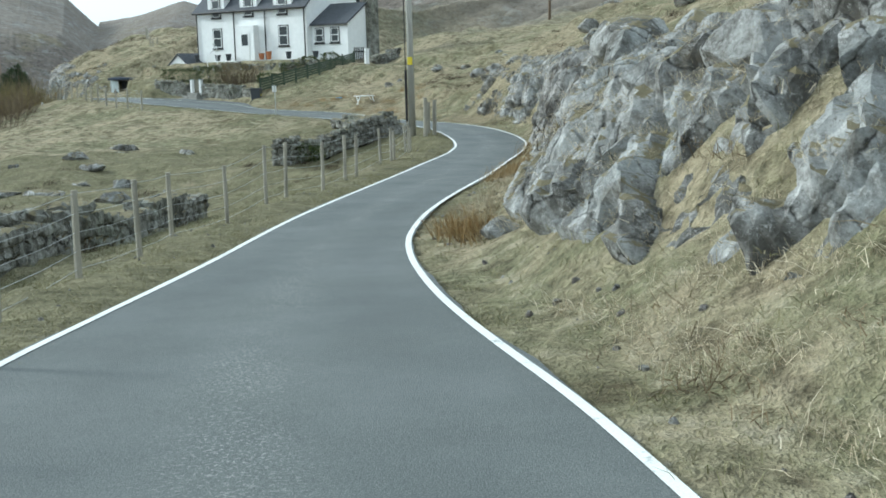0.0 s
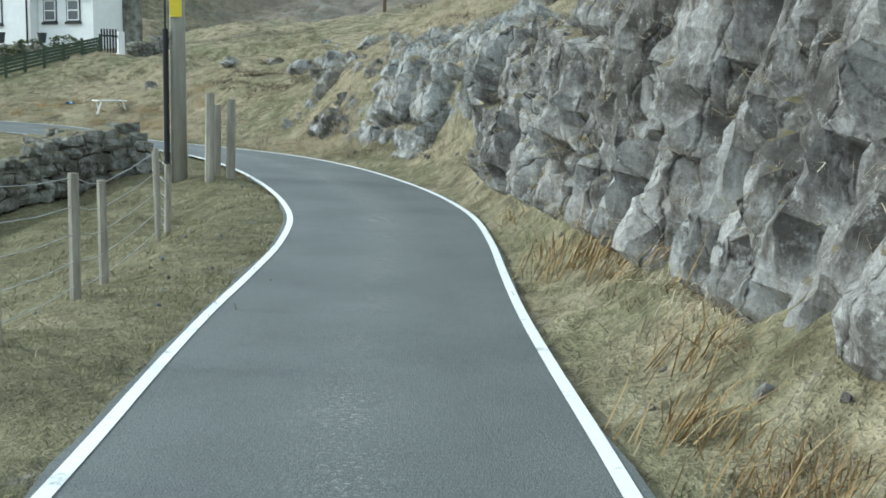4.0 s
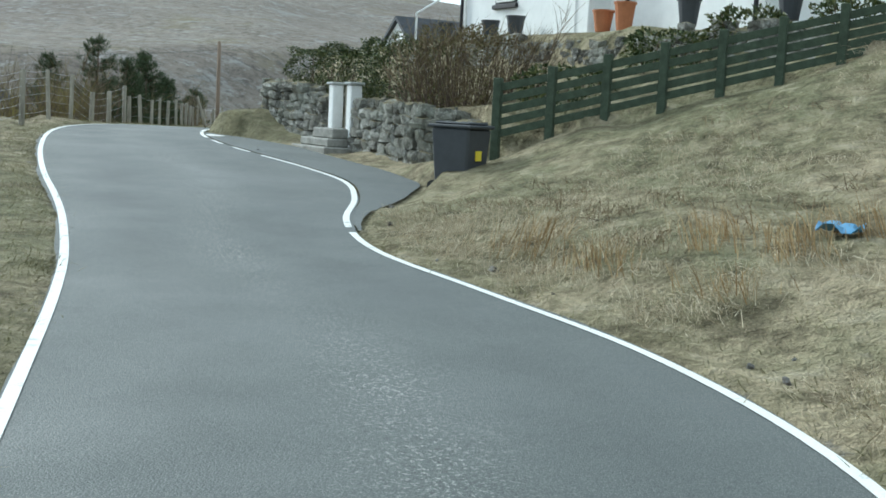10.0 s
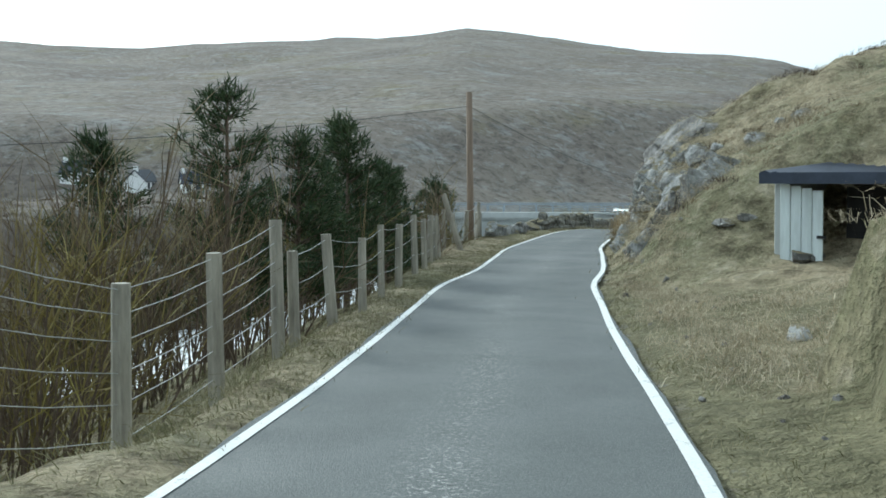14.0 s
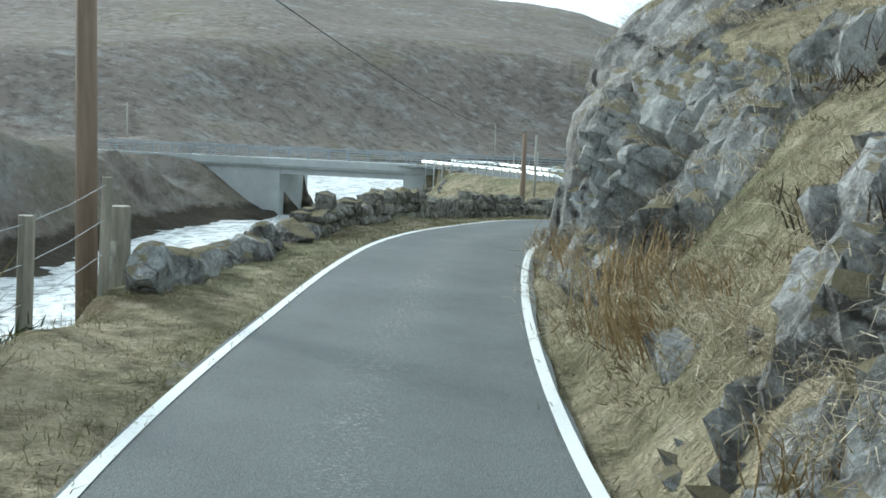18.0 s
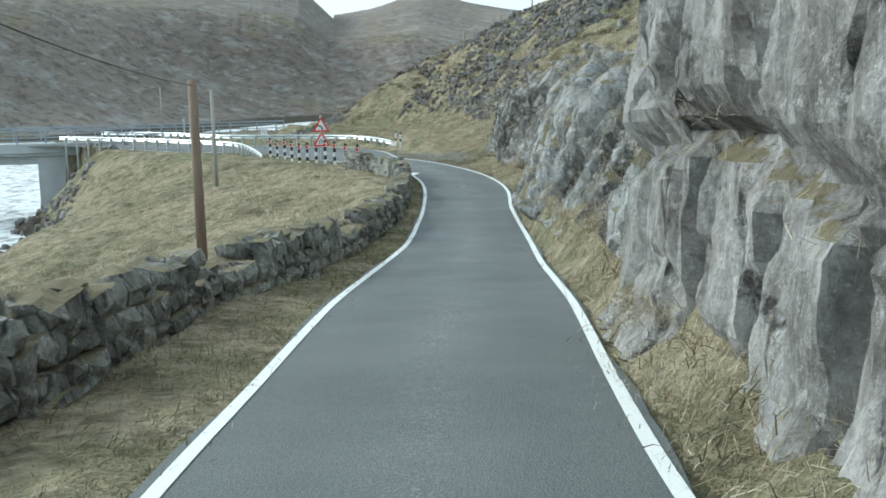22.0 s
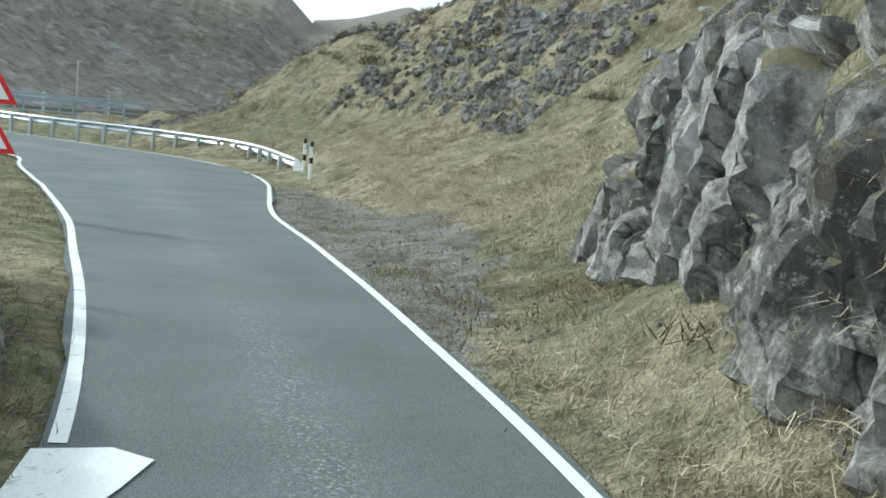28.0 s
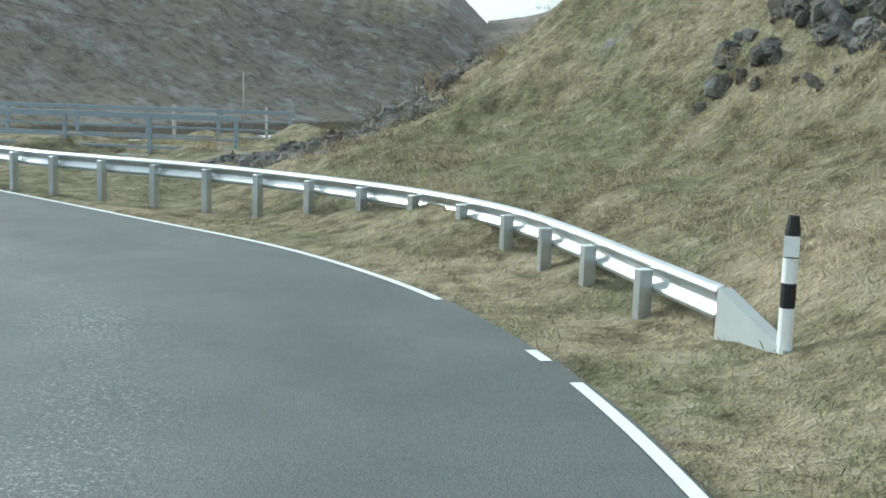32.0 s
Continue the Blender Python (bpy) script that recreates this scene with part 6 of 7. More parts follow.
# ---- crash barriers ----
def guardrail(name, label, pts, ramp_end=True, post_gap=1.6, fins=True):
    g = thing(name, pts[0], label, "crash barrier")
    inv = g.matrix_world.inverted()
    P, _ = spline([tuple(p) for p in pts], 0.3)
    seg = np.concatenate([[0], np.cumsum(np.linalg.norm(np.diff(P, axis=0), axis=1))])
    prof = [(-0.125, 0.02), (-0.1, -0.04), (-0.06, -0.04), (-0.022, 0.025), (0.022, 0.025), (0.06, -0.04), (0.1, -0.04), (0.125, 0.02)]
    verts, faces = [], []
    for i, p in enumerate(P):
        t = P[min(i + 1, len(P) - 1)] - P[max(i - 1, 0)]
        k = math.hypot(t[0], t[1])
        nx, ny = t[1] / k, -t[0] / k
        for th in (0.0, 0.012):
            for z, o in prof:
                verts.append((p[0] + nx * (o + th), p[1] + ny * (o + th), p[2] + z))
    m = len(prof)
    for i in range(len(P) - 1):
        for th in (0, m):
            for k in range(m - 1):
                q = i * 2 * m + th + k
                faces.append((q, q + 1, q + 2 * m + 1, q + 2 * m))
        for k in (0, m - 1):
            q = i * 2 * m + k
            faces.append((q, q + m, q + 3 * m, q + 2 * m))
    beam = mesh_object("beam", verts, faces, M_STEEL, g, True)
    beam.matrix_parent_inverse = inv
    for u in np.arange(0.9, seg[-1], post_gap):
        p = np.array([np.interp(u, seg, P[:, k]) for k in range(3)])
        p2 = np.array([np.interp(u + 0.2, seg, P[:, k]) for k in range(3)])
        ang = math.atan2(p2[1] - p[1], p2[0] - p[0])
        z0 = ground_at(p[0], p[1]) - 0.2
        bm = bmesh.new()
        box(bm, (-0.05, -0.15, z0 - p[2]), (0.05, -0.045, 0.06), 0.004)
        ob = part("post", bm, M_STEEL, g)
        ob.matrix_parent_inverse = inv
        ob.matrix_basis = Matrix.Translation(p) @ Matrix.Rotation(ang + math.pi, 4, "Z")
        for z in (0.06, -0.06):
            bm = bmesh.new()
            tube(bm, (0, -0.01, z), (0, 0.055, z), 0.018, n=6)
            ob2 = part("bolt", bm, M_BLACKTRIM, beam)
            ob2.matrix_parent_inverse = inv
            ob2.matrix_basis = Matrix.Translation(p) @ Matrix.Rotation(ang, 4, "Z")
    return g


guardrail("crash_barrier", "galvanised steel crash barrier round the outside of the bend", [(-56.04, 180.03, -3.0), (-56.7, 180.95, -2.96), (-57.4, 182.0, -2.93), (-58.2, 183.2, -2.93), (-59.1, 184.15, -2.93), (-60.0, 184.85, -2.93), (-60.85, 185.35, -2.93), (-61.75, 185.8, -2.93), (-62.85, 186.25, -2.93), (-64.0, 186.6, -2.93), (-65.95, 187.0, -2.93), (-67.3, 187.4, -2.93), (-70, 188.9, -2.94), (-75, 193.2, -2.96), (-82, 196.8, -2.98)], post_gap=1.02)
guardrail("crash_barrier", "short galvanised barrier inside the bend leading to the bridge", [(-60.1, 170.6, -3.05), (-62.1, 174.6, -2.95), (-64.8, 179.3, -2.93), (-68.5, 182.4, -2.93), (-74, 186.3, -2.95), (-82, 190.8, -2.98)], post_gap=1.3)

# terminal plate of the barrier
tp = thing("barrier_end", Vector((-56.02, 180.0, -3.0)), "pale buried terminal plate of the crash barrier", "barrier end", yaw=math.atan2(-0.62, 0.42))
bm = bmesh.new()
q = [bm.verts.new((x, y, z)) for y in (-0.05, 0.05) for x, z in ((0, -0.3), (0.8, -0.35), (0.8, -0.12), (0, 0.12))]
for f in ((0, 1, 2, 3), (4, 7, 6, 5), (0, 4, 5, 1), (1, 5, 6, 2), (2, 6, 7, 3), (3, 7, 4, 0)):
    bm.faces.new([q[k] for k in f])
part("plate", bm, M_CONCRETE, tp)


# ---- marker posts and signs ----
def marker_post(place, h=0.95, red=True, label="", bands=5, r=0.055):
    m = thing("marker_post", place, label or "black and white marker post with red reflector", "marker post", "marker posts")
    step = h / bands
    for k in range(bands):
        bm = bmesh.new()
        tube(bm, (0, 0, step * k - (0.25 if k == 0 else 0)), (0, 0, step * (k + 1)), r, r, 12)
        part("band", bm, M_WHITE if k % 2 == 0 else M_BLACKTRIM, m)
    bm = bmesh.new()
    tube(bm, (0, 0, h), (0, 0, h + 0.1), r * 1.02, r * 0.7, 12)
    part("cap", bm, M_BLACKTRIM, m)
    bm = bmesh.new()
    box(bm, (-0.045, -r - 0.012, h - 0.14), (0.045, -r + 0.005, h - 0.02))
    part("reflector", bm, M_RED if red else M_WHITE, m)
    return m


for k in range(11):
    u = k / 10
    s, d = 174.0 + 15.2 * u, -2.0 - 2.45 * u
    marker_post(on_ground(s, d, 0.0), 0.85)
marker_post(Vector((-55.61, 179.38, -3.02)), 0.6, False, "black and white striped marker post at the barrier end", 4, 0.045)
marker_post(Vector((-55.03, 177.95, -2.97)), 0.56, False, "black and white striped marker post on the grass", 4, 0.045)


def triangle(bm, r, y0, y1, z):
    vs = []
    for y in (y0, y1):
        for k in range(3):
            a = math.pi / 2 + k * 2 * math.pi / 3
            vs.append(bm.verts.new((r * math.cos(a), y, z + r * math.sin(a))))
    bm.faces.new(vs[:3])
    bm.faces.new(vs[:2:-1])
    for k in range(3):
        bm.faces.new((vs[k], vs[(k + 1) % 3], vs[3 + (k + 1) % 3], vs[3 + k]))


sp = on_ground(179.9, -2.75)
ws = thing("warning_sign", sp, "two red-bordered triangular road signs on one post", "road sign", yaw=heading(176) - math.pi / 2)
bm = bmesh.new()
tube(bm, (0, 0.05, -0.3), (0, 0.05, 2.05), 0.035, n=10)
part("post", bm, M_STEEL, ws)
for k, z in enumerate((1.58, 0.98)):
    bm = bmesh.new()
    triangle(bm, 0.40, 0.0, 0.012, z)
    t = part("triangle", bm, M_RED, ws)
    bm = bmesh.new()
    triangle(bm, 0.285, -0.006, -0.001, z)
    part("panel", bm, M_WHITE, t)
    bm = bmesh.new()
    if k == 0:
        for j in range(5):
            a = radians(8 + 18 * j)
            box(bm, (-0.03, -0.012, -0.03), (0.03, -0.008, 0.045), 0, Matrix.Translation((0.05 - 0.17 * (1 - math.cos(a)), 0, z - 0.12 + 0.17 * math.sin(a))) @ Matrix.Rotation(-a, 4, "Y"))
    else:
        for x0, x1 in ((-0.10, -0.05), (0.10, 0.03)):
            q = [bm.verts.new(p) for p in ((x0 - 0.018, -0.01, z - 0.12), (x0 + 0.018, -0.01, z - 0.12), (x1 + 0.018, -0.01, z + 0.1), (x1 - 0.018, -0.01, z + 0.1))]
            bm.faces.new(q)
        box(bm, (-0.012, -0.012, z - 0.11), (0.012, -0.008, z + 0.06))
    part("symbol", bm, M_BLACKTRIM, t)


def passing_sign(place, yaw, h, words=True):
    g = thing("passing_place_sign", place, "small white square passing place sign on a grey post", "road sign", yaw=yaw)
    bm = bmesh.new()
    tube(bm, (0, 0.03, -0.2), (0, 0.03, h), 0.025, n=8)
    part("post", bm, M_STEEL, g)
    bm = bmesh.new()
    box(bm, (-0.16, -0.008, h - 0.34), (0.16, 0.004, h - 0.02), 0.003)
    pl = part("plate", bm, M_WHITE, g)
    if words:
        for k, w in enumerate(("PASSING", "PLACE")):
            cu = bpy.data.curves.new("words", "FONT")
            cu.body, cu.size, cu.align_x, cu.extrude = w, 0.065, "CENTER", 0.001
            cu.materials.append(M_BLACKTRIM)
            ob = new("words", cu)
            ob.parent = pl
            ob.matrix_basis = pose(0, -0.012, h - 0.15 - 0.08 * k, 90, 0, 0)
    return g


passing_sign(on_ground(191.9, -4.55), heading(184) - math.pi / 2, 1.45)
passing_sign(on_ground(66.5, -2.6), heading(60) + math.pi / 2 + 0.4, 1.6, False)
fm = thing("fence_marker", on_ground(94.6, -4.3), "short dark post with a small white marker plate", "marker post", yaw=heading(90) - math.pi / 2)
bm = bmesh.new()
box(bm, (-0.06, 0, -0.2), (0.06, 0.1, 0.75), 0.01)
part("post", bm, M_WOODPOST, fm)
bm = bmesh.new()
box(bm, (-0.05, -0.012, 0.45), (0.06, -0.002, 0.74))
pl = part("plate", bm, M_WHITE, fm)
bm = bmesh.new()
box(bm, (-0.02, -0.018, 0.55), (0.03, -0.014, 0.65))
part("mark", bm, M_BLACKTRIM, pl)
bm = bmesh.new()
box(bm, (-0.10, -0.17, 2.8), (0.10, -0.155, 3.1))
part("warning_plate", bm, M_YELLOW, P1, "yellow warning plate").rotation_euler = (0, 0, -0.1)
bm = bmesh.new()
tube(bm, (-0.2, -0.06, -0.2), (-0.2, -0.06, 2.6), 0.05, n=8)
tube(bm, (-0.2, -0.06, 2.6), (-0.2, -0.06, 7.4), 0.02, n=6)
part("cable_guard", bm, M_BLACKTRIM, P1)
# splash of road paint where the edge line was started again
bm = bmesh.new()
bm.faces.new([bm.verts.new(at(a, b, 0.009)) for a, b in ((168.25, -0.86), (168.5, -0.70), (169.0, -0.62), (169.35, -0.50), (169.7, -0.40), (169.85, -0.58), (169.8, -0.90), (169.0, -0.93))])
tagged(part("paint_patch", bm, M_PAINT), "splash of white road paint at the road edge", "road marking", kind="structure")
bm = bmesh.new()
bm.faces.new([bm.verts.new(at(a, b, 0.013)) for a, b in ((88.15, 1.22), (88.15, 1.42), (88.4, 1.58), (88.75, 1.32), (88.8, 1.18), (88.5, 1.12))])
tagged(part("paint_patch", bm, M_PAINT), "spilled white road paint beside the lay-by", "road marking", kind="structure")
# leaning straining post of the netted fence
lp = thing("leaning_post", on_ground(114.8, -2.2), "weathered thick post leaning from the netted fence", "post")
bm = bmesh.new()
tube(bm, (0, 0, -0.2), (-0.35, -0.3, 1.35), 0.07, 0.065, 9)
part("post", bm, M_WOODPOST, lp)


# ---- overhead wires and further poles ----
P4 = pole(Vector((-30.0, 30.0, ground_at(-30, 30))), 6.5, 0.12, "weathered utility pole in the low field", M_POLE)
P5 = pole(Vector((-33.5, 33.0, ground_at(-33.5, 33))), 6.0, 0.12, "weathered utility pole in the low field", M_POLE)
P6 = pole(Vector((8.5, 92.0, ground_at(8.5, 92))), 5.5, 0.11, "dark utility pole on the hillside", M_POLE)
P7 = pole(Vector((-58.6, 161.0, ground_at(-58.6, 161.0) - 0.1)), 0.4 - ground_at(-58.6, 161.0), 0.08, "grey utility pole beside a brown one on the slope", M_POLEGREY)
for x, y, hh in ((-136.7, 213.2, 7), (-129, 311, 8), (-94.7, 250.0, 6), (-88, 226, 6)):
    pole(Vector((x, y, ground_at(x, y))), hh, 0.12, "distant slender pole on the moor", M_POLEGREY)


def sag(a, b, drop, n=14):
    a, b = Vector(a), Vector(b)
    return [a.lerp(b, k / n) - Vector((0, 0, drop * 4 * (k / n) * (1 - k / n))) for k in range(n + 1)]


for a, b, drop in ((P2.location + Vector((0, 0, 5.7)), Vector((-58, 60, 5.5)), 2.2), (P2.location + Vector((0, 0, 5.7)), P3.location + Vector((0, 0, 3.8)), 0.5), (P3.location + Vector((0, 0, 3.8)), Vector((-94.7, 250.0, 2.0)), 1.5)):
    tagged(cable("overhead_wire", sag(a, b, drop), 0.008, M_CABLE), "black overhead line sagging between poles", "wire")
ep = thing("straining_post", on_ground(121.3, -3.0), "thick weathered end post of the netted fence with a strut", "post")
bm = bmesh.new()
tube(bm, (0, 0, -0.3), (0.02, 0, 1.15), 0.11, 0.10, 10)
part("post", bm, M_WOODPOST, ep)
bm = bmesh.new()
tube(bm, (0.45, -0.9, -0.2), (0.03, -0.1, 0.8), 0.05, 0.045, 8)
part("strut", bm, M_WOODPOST, ep)


# ---- plants ----
def foliage(name, lo, hi, third=None, rough=0.8):
    m = mat(name, rough, spec=0.2)
    n = Nodes(m)
    g = n.t.nodes.new("ShaderNodeNewGeometry")
    stops = [(0.0, lo), (0.6, hi), (1.0, third or hi)]
    c = n.ramp(g.outputs["Random Per Island"], stops)
    n.color(n.mix(n.ramp(n.noise(3.0, 4), [(0.35, 0.5), (0.65, 0.0)]), c, n.mix(0.5, c, (0.02, 0.02, 0.01))))
    n.b.inputs["Transmission Weight"].default_value = 0.0
    return m


M_PINE = foliage("pine_needles", (0.025, 0.045, 0.022), (0.055, 0.085, 0.035), (0.09, 0.11, 0.05))
M_HEDGE = foliage("hedge_leaves", (0.03, 0.05, 0.018), (0.075, 0.10, 0.035), (0.19, 0.19, 0.07), 0.5)
M_DRYHEDGE = foliage("dry_hedge_twigs", (0.13, 0.10, 0.055), (0.22, 0.17, 0.09), (0.12, 0.13, 0.05))
M_TWIG = foliage("bare_twigs", (0.10, 0.075, 0.05), (0.20, 0.15, 0.09), (0.26, 0.22, 0.12))
M_GORSE = foliage("shrub_stems", (0.12, 0.10, 0.04), (0.24, 0.19, 0.07), (0.30, 0.26, 0.08))
M_STRAW = foliage("straw_grass", (0.33, 0.27, 0.175), (0.55, 0.47, 0.33), (0.70, 0.62, 0.46))
M_SHORT = foliage("green_grass", (0.15, 0.15, 0.07), (0.26, 0.24, 0.13), (0.42, 0.37, 0.23))
M_FIELD = foliage("field_grass", (0.15, 0.155, 0.08), (0.25, 0.245, 0.14), (0.40, 0.36, 0.24))
M_RUSH = foliage("rust_rushes", (0.23, 0.145, 0.06), (0.36, 0.25, 0.12), (0.46, 0.36, 0.20))
M_HEATHER = foliage("dead_heather", (0.05, 0.036, 0.026), (0.10, 0.07, 0.045), (0.15, 0.115, 0.07))
M_WITHERED = foliage("withered_undergrowth", (0.09, 0.065, 0.04), (0.20, 0.145, 0.085), (0.32, 0.25, 0.15))
M_BARK = plain("bark", (0.12, 0.09, 0.065), 0.95, var=0.4, scale=10.0, grain=0.02)
_rv = np.random.default_rng(11)


def blades(base, direction, length, width, bend=0.35):
    """Arrays of thin bent blades: verts and faces of three-segment strips."""
    n = len(base)
    side = np.cross(direction, _rv.normal(size=(n, 3)))
    side /= np.linalg.norm(side, axis=1)[:, None] + 1e-9
    droop = _rv.normal(size=(n, 3)) * np.array([1, 1, 0.2])
    droop /= np.linalg.norm(droop, axis=1)[:, None] + 1e-9
    L, W = length[:, None], width[:, None]
    mid = base + direction * L * 0.55 + droop * L * 0.06
    tip = base + direction * L * 0.95 + droop * L * bend - np.array([0, 0, 1]) * L * bend * 0.35
    v = np.stack([base - side * W, base + side * W, mid + side * W * 0.7, mid - side * W * 0.7, tip], 1).reshape(-1, 3)
    i = np.arange(n) * 5
    f = [(a, a + 1, a + 2, a + 3) for a in i] + [(a + 3, a + 2, a + 4) for a in i]
    return v, f


def scatter(name, s, d, per, length, width, spreadr, material, label, lean=0.45, bend=0.35, category="grass"):
    p = at_many(s, d)[:, :2]
    z = ground_height(p[:, 0], p[:, 1])[0]
    n = len(p)
    base = np.repeat(np.column_stack([p, z - 0.03]), per, axis=0)
    base[:, :2] += _rv.normal(size=(n * per, 2)) * np.repeat(spreadr * np.ones(n), per)[:, None] * 0.5
    flow = np.column_stack([fbm(p[:, 0], p[:, 1], 3.0, 2), fbm(p[:, 1], p[:, 0], 3.0, 2), np.zeros(n)])
    dr = _rv.normal(size=(n * per, 3)) * lean + np.array([0, 0, 1.0]) + np.repeat(flow, per, axis=0) * 1.2
    dr[:, 2] = np.abs(dr[:, 2]) + 0.25
    dr /= np.linalg.norm(dr, axis=1)[:, None]
    ln = np.repeat(length, per) * _rv.uniform(0.6, 1.2, n * per)
    v, f = blades(base, dr, ln, width * _rv.uniform(0.6, 1.3, n * per), bend)
    ob = mesh_object(name, v, f, material)
    return tagged(ob, label, category, kind="stuff")


def pick(n, s0, s1, side, e0, e1, gate=None, power=1.6):
    s = _rv.uniform(s0, s1, n)
    e = e0 + (e1 - e0) * _rv.uniform(0, 1, n) ** power
    d = right_line(s) + e if side > 0 else left_line(s) - e
    if gate is not None:
        p = at_many(s, d)[:, :2]
        k = fbm(p[:, 0], p[:, 1], gate[0], 3) > gate[1]
        s, d = s[k], d[k]
    return s, d


def off_terrace(s, d):
    keep = ~((s > 76.5) & (s < 94.5) & (d > 2.0)) & ~((s > 101) & (s < 106) & (d > 2.3) & (d < 6.5))
    return s[keep], d[keep]


def add_scatter(name, spec, per, ln, width, rad, material, label, **kw):
    S, D = [], []
    for a in spec:
        s, d = off_terrace(*pick(*a))
        S.append(s)
        D.append(d)
    S, D = np.concatenate(S), np.concatenate(D)
    scatter(name, S, D, per, _rv.uniform(*ln, len(S)), width, rad, material, label, **kw)


# long dead grass on the right-hand banks
add_scatter("dead_grass", [(2600, 0, 53, 1, 0.9, 8, (4, -0.15)), (3600, 50, 79, 1, 0.6, 10, (3, -0.3)), (2200, 92, 122, 1, 0.6, 7, (3, -0.2)), (260, 119, 140, 1, 0.35, 0.75), (600, 119, 140, 1, 2.0, 6), (2300, 138, 172, 1, 0.5, 7, (3, -0.15)), (3400, 172, 206, 1, 2.2, 10, (4, -0.4))], 46, (0.09, 0.23), 0.0026, 0.34, M_STRAW, "long bleached dead grass in tussocks on the banks", lean=0.8, bend=0.8)
add_scatter("bank_turf", [(1500, 0, 60, 1, 0.3, 4), (1600, 55, 100, 1, 0.25, 9), (900, 100, 140, 1, 0.2, 3), (1100, 138, 176, 1, 0.25, 3), (1500, 174, 202, 1, 0.4, 6), (3200, 0, 60, -1, 0.25, 6), (2400, 55, 100, -1, 0.25, 5), (1200, 95, 125, -1, 0.2, 2), (1300, 125, 172, -1, 0.15, 1.1), (1800, 168, 200, -1, 0.3, 5)], 16, (0.06, 0.15), 0.0032, 0.32, M_SHORT, "short green and straw verge grass", bend=0.6, lean=0.7)
add_scatter("slope_grass", [(1300, 134, 172, -1, 2.2, 12), (900, 172, 214, -1, 4, 10)], 15, (0.13, 0.3), 0.007, 0.42, M_STRAW, "tussocky pale grass on the lower slopes", lean=0.7, bend=0.7)
add_scatter("field_grass", [(2400, 0, 56, -1, 2.5, 20)], 15, (0.08, 0.2), 0.006, 0.42, M_FIELD, "greenish winter grass in the low field", lean=0.7, bend=0.7)
add_scatter("rushes", [(11, 14.4, 16.4, 1, 0.6, 1.3), (26, 26, 40, 1, 0.4, 1.2), (16, 113, 124, 1, 0.5, 0.9), (30, 62, 74, 1, 1.0, 4.0), (50, 196, 216, 1, 6, 22)], 60, (0.3, 0.55), 0.0045, 0.34, M_RUSH, "rust-brown rushes at the foot of the rocks", lean=0.22, bend=0.25, category="rushes")
add_scatter("undergrowth", [(520, 2, 57, 1, 0.7, 2.6, (1.6, 0.0)), (420, 57, 78, 1, 1.0, 6, (2.0, 0.1)), (420, 104, 122, 1, 0.45, 4, (1.6, 0.0)), (160, 121, 142, 1, 0.35, 0.8, (1.2, 0.0)), (560, 140, 176, 1, 0.6, 4, (1.6, 0.0)), (900, 174, 206, 1, 3.0, 16, (2.0, 0.0)), (500, 110, 176, -1, 8, 30, (2.5, 0.0))], 34, (0.08, 0.26), 0.0035, 0.36, M_WITHERED, "withered brown bracken and bramble stems on the banks", lean=0.9, bend=0.5, category="undergrowth")
add_scatter("heather", [(420, 0, 52, 1, 2.2, 12, (3.5, 0.05)), (160, 50, 66, 1, 3.5, 9, (2.5, 0.1)), (420, 104, 172, 1, 1.2, 10, (3.0, 0.08)), (650, 172, 206, 1, 6, 18, (3.0, 0.0)), (120, 0, 50, -1, 4, 16, (3, 0.2)), (700, 108, 178, -1, 37, 62)], 70, (0.15, 0.34), 0.006, 0.42, M_HEATHER, "dark brown dead heather clumps", lean=0.7, bend=0.2, category="heather")


LP = np.vstack(LEDGES)
LP = LP[np.hypot(LP[:, 0] + 26.4, LP[:, 1] - 95.6) > 2.6]
LP = LP[_rv.permutation(len(LP))[:6000]]
_b = np.repeat(LP, 13, axis=0) + _rv.normal(size=(len(LP) * 13, 3)) * np.array([0.09, 0.09, 0.02])
_d = _rv.normal(size=_b.shape) * 0.75 + np.array([-0.35, -0.1, 0.8])
_d /= np.linalg.norm(_d, axis=1)[:, None]
_v, _f = blades(_b, _d, _rv.uniform(0.06, 0.17, len(_b)), _rv.uniform(0.0018, 0.003, len(_b)), 0.8)
tagged(mesh_object("ledge_grass", _v, _f, M_STRAW), "dead grass hanging over the rock ledges", "grass", kind="stuff")


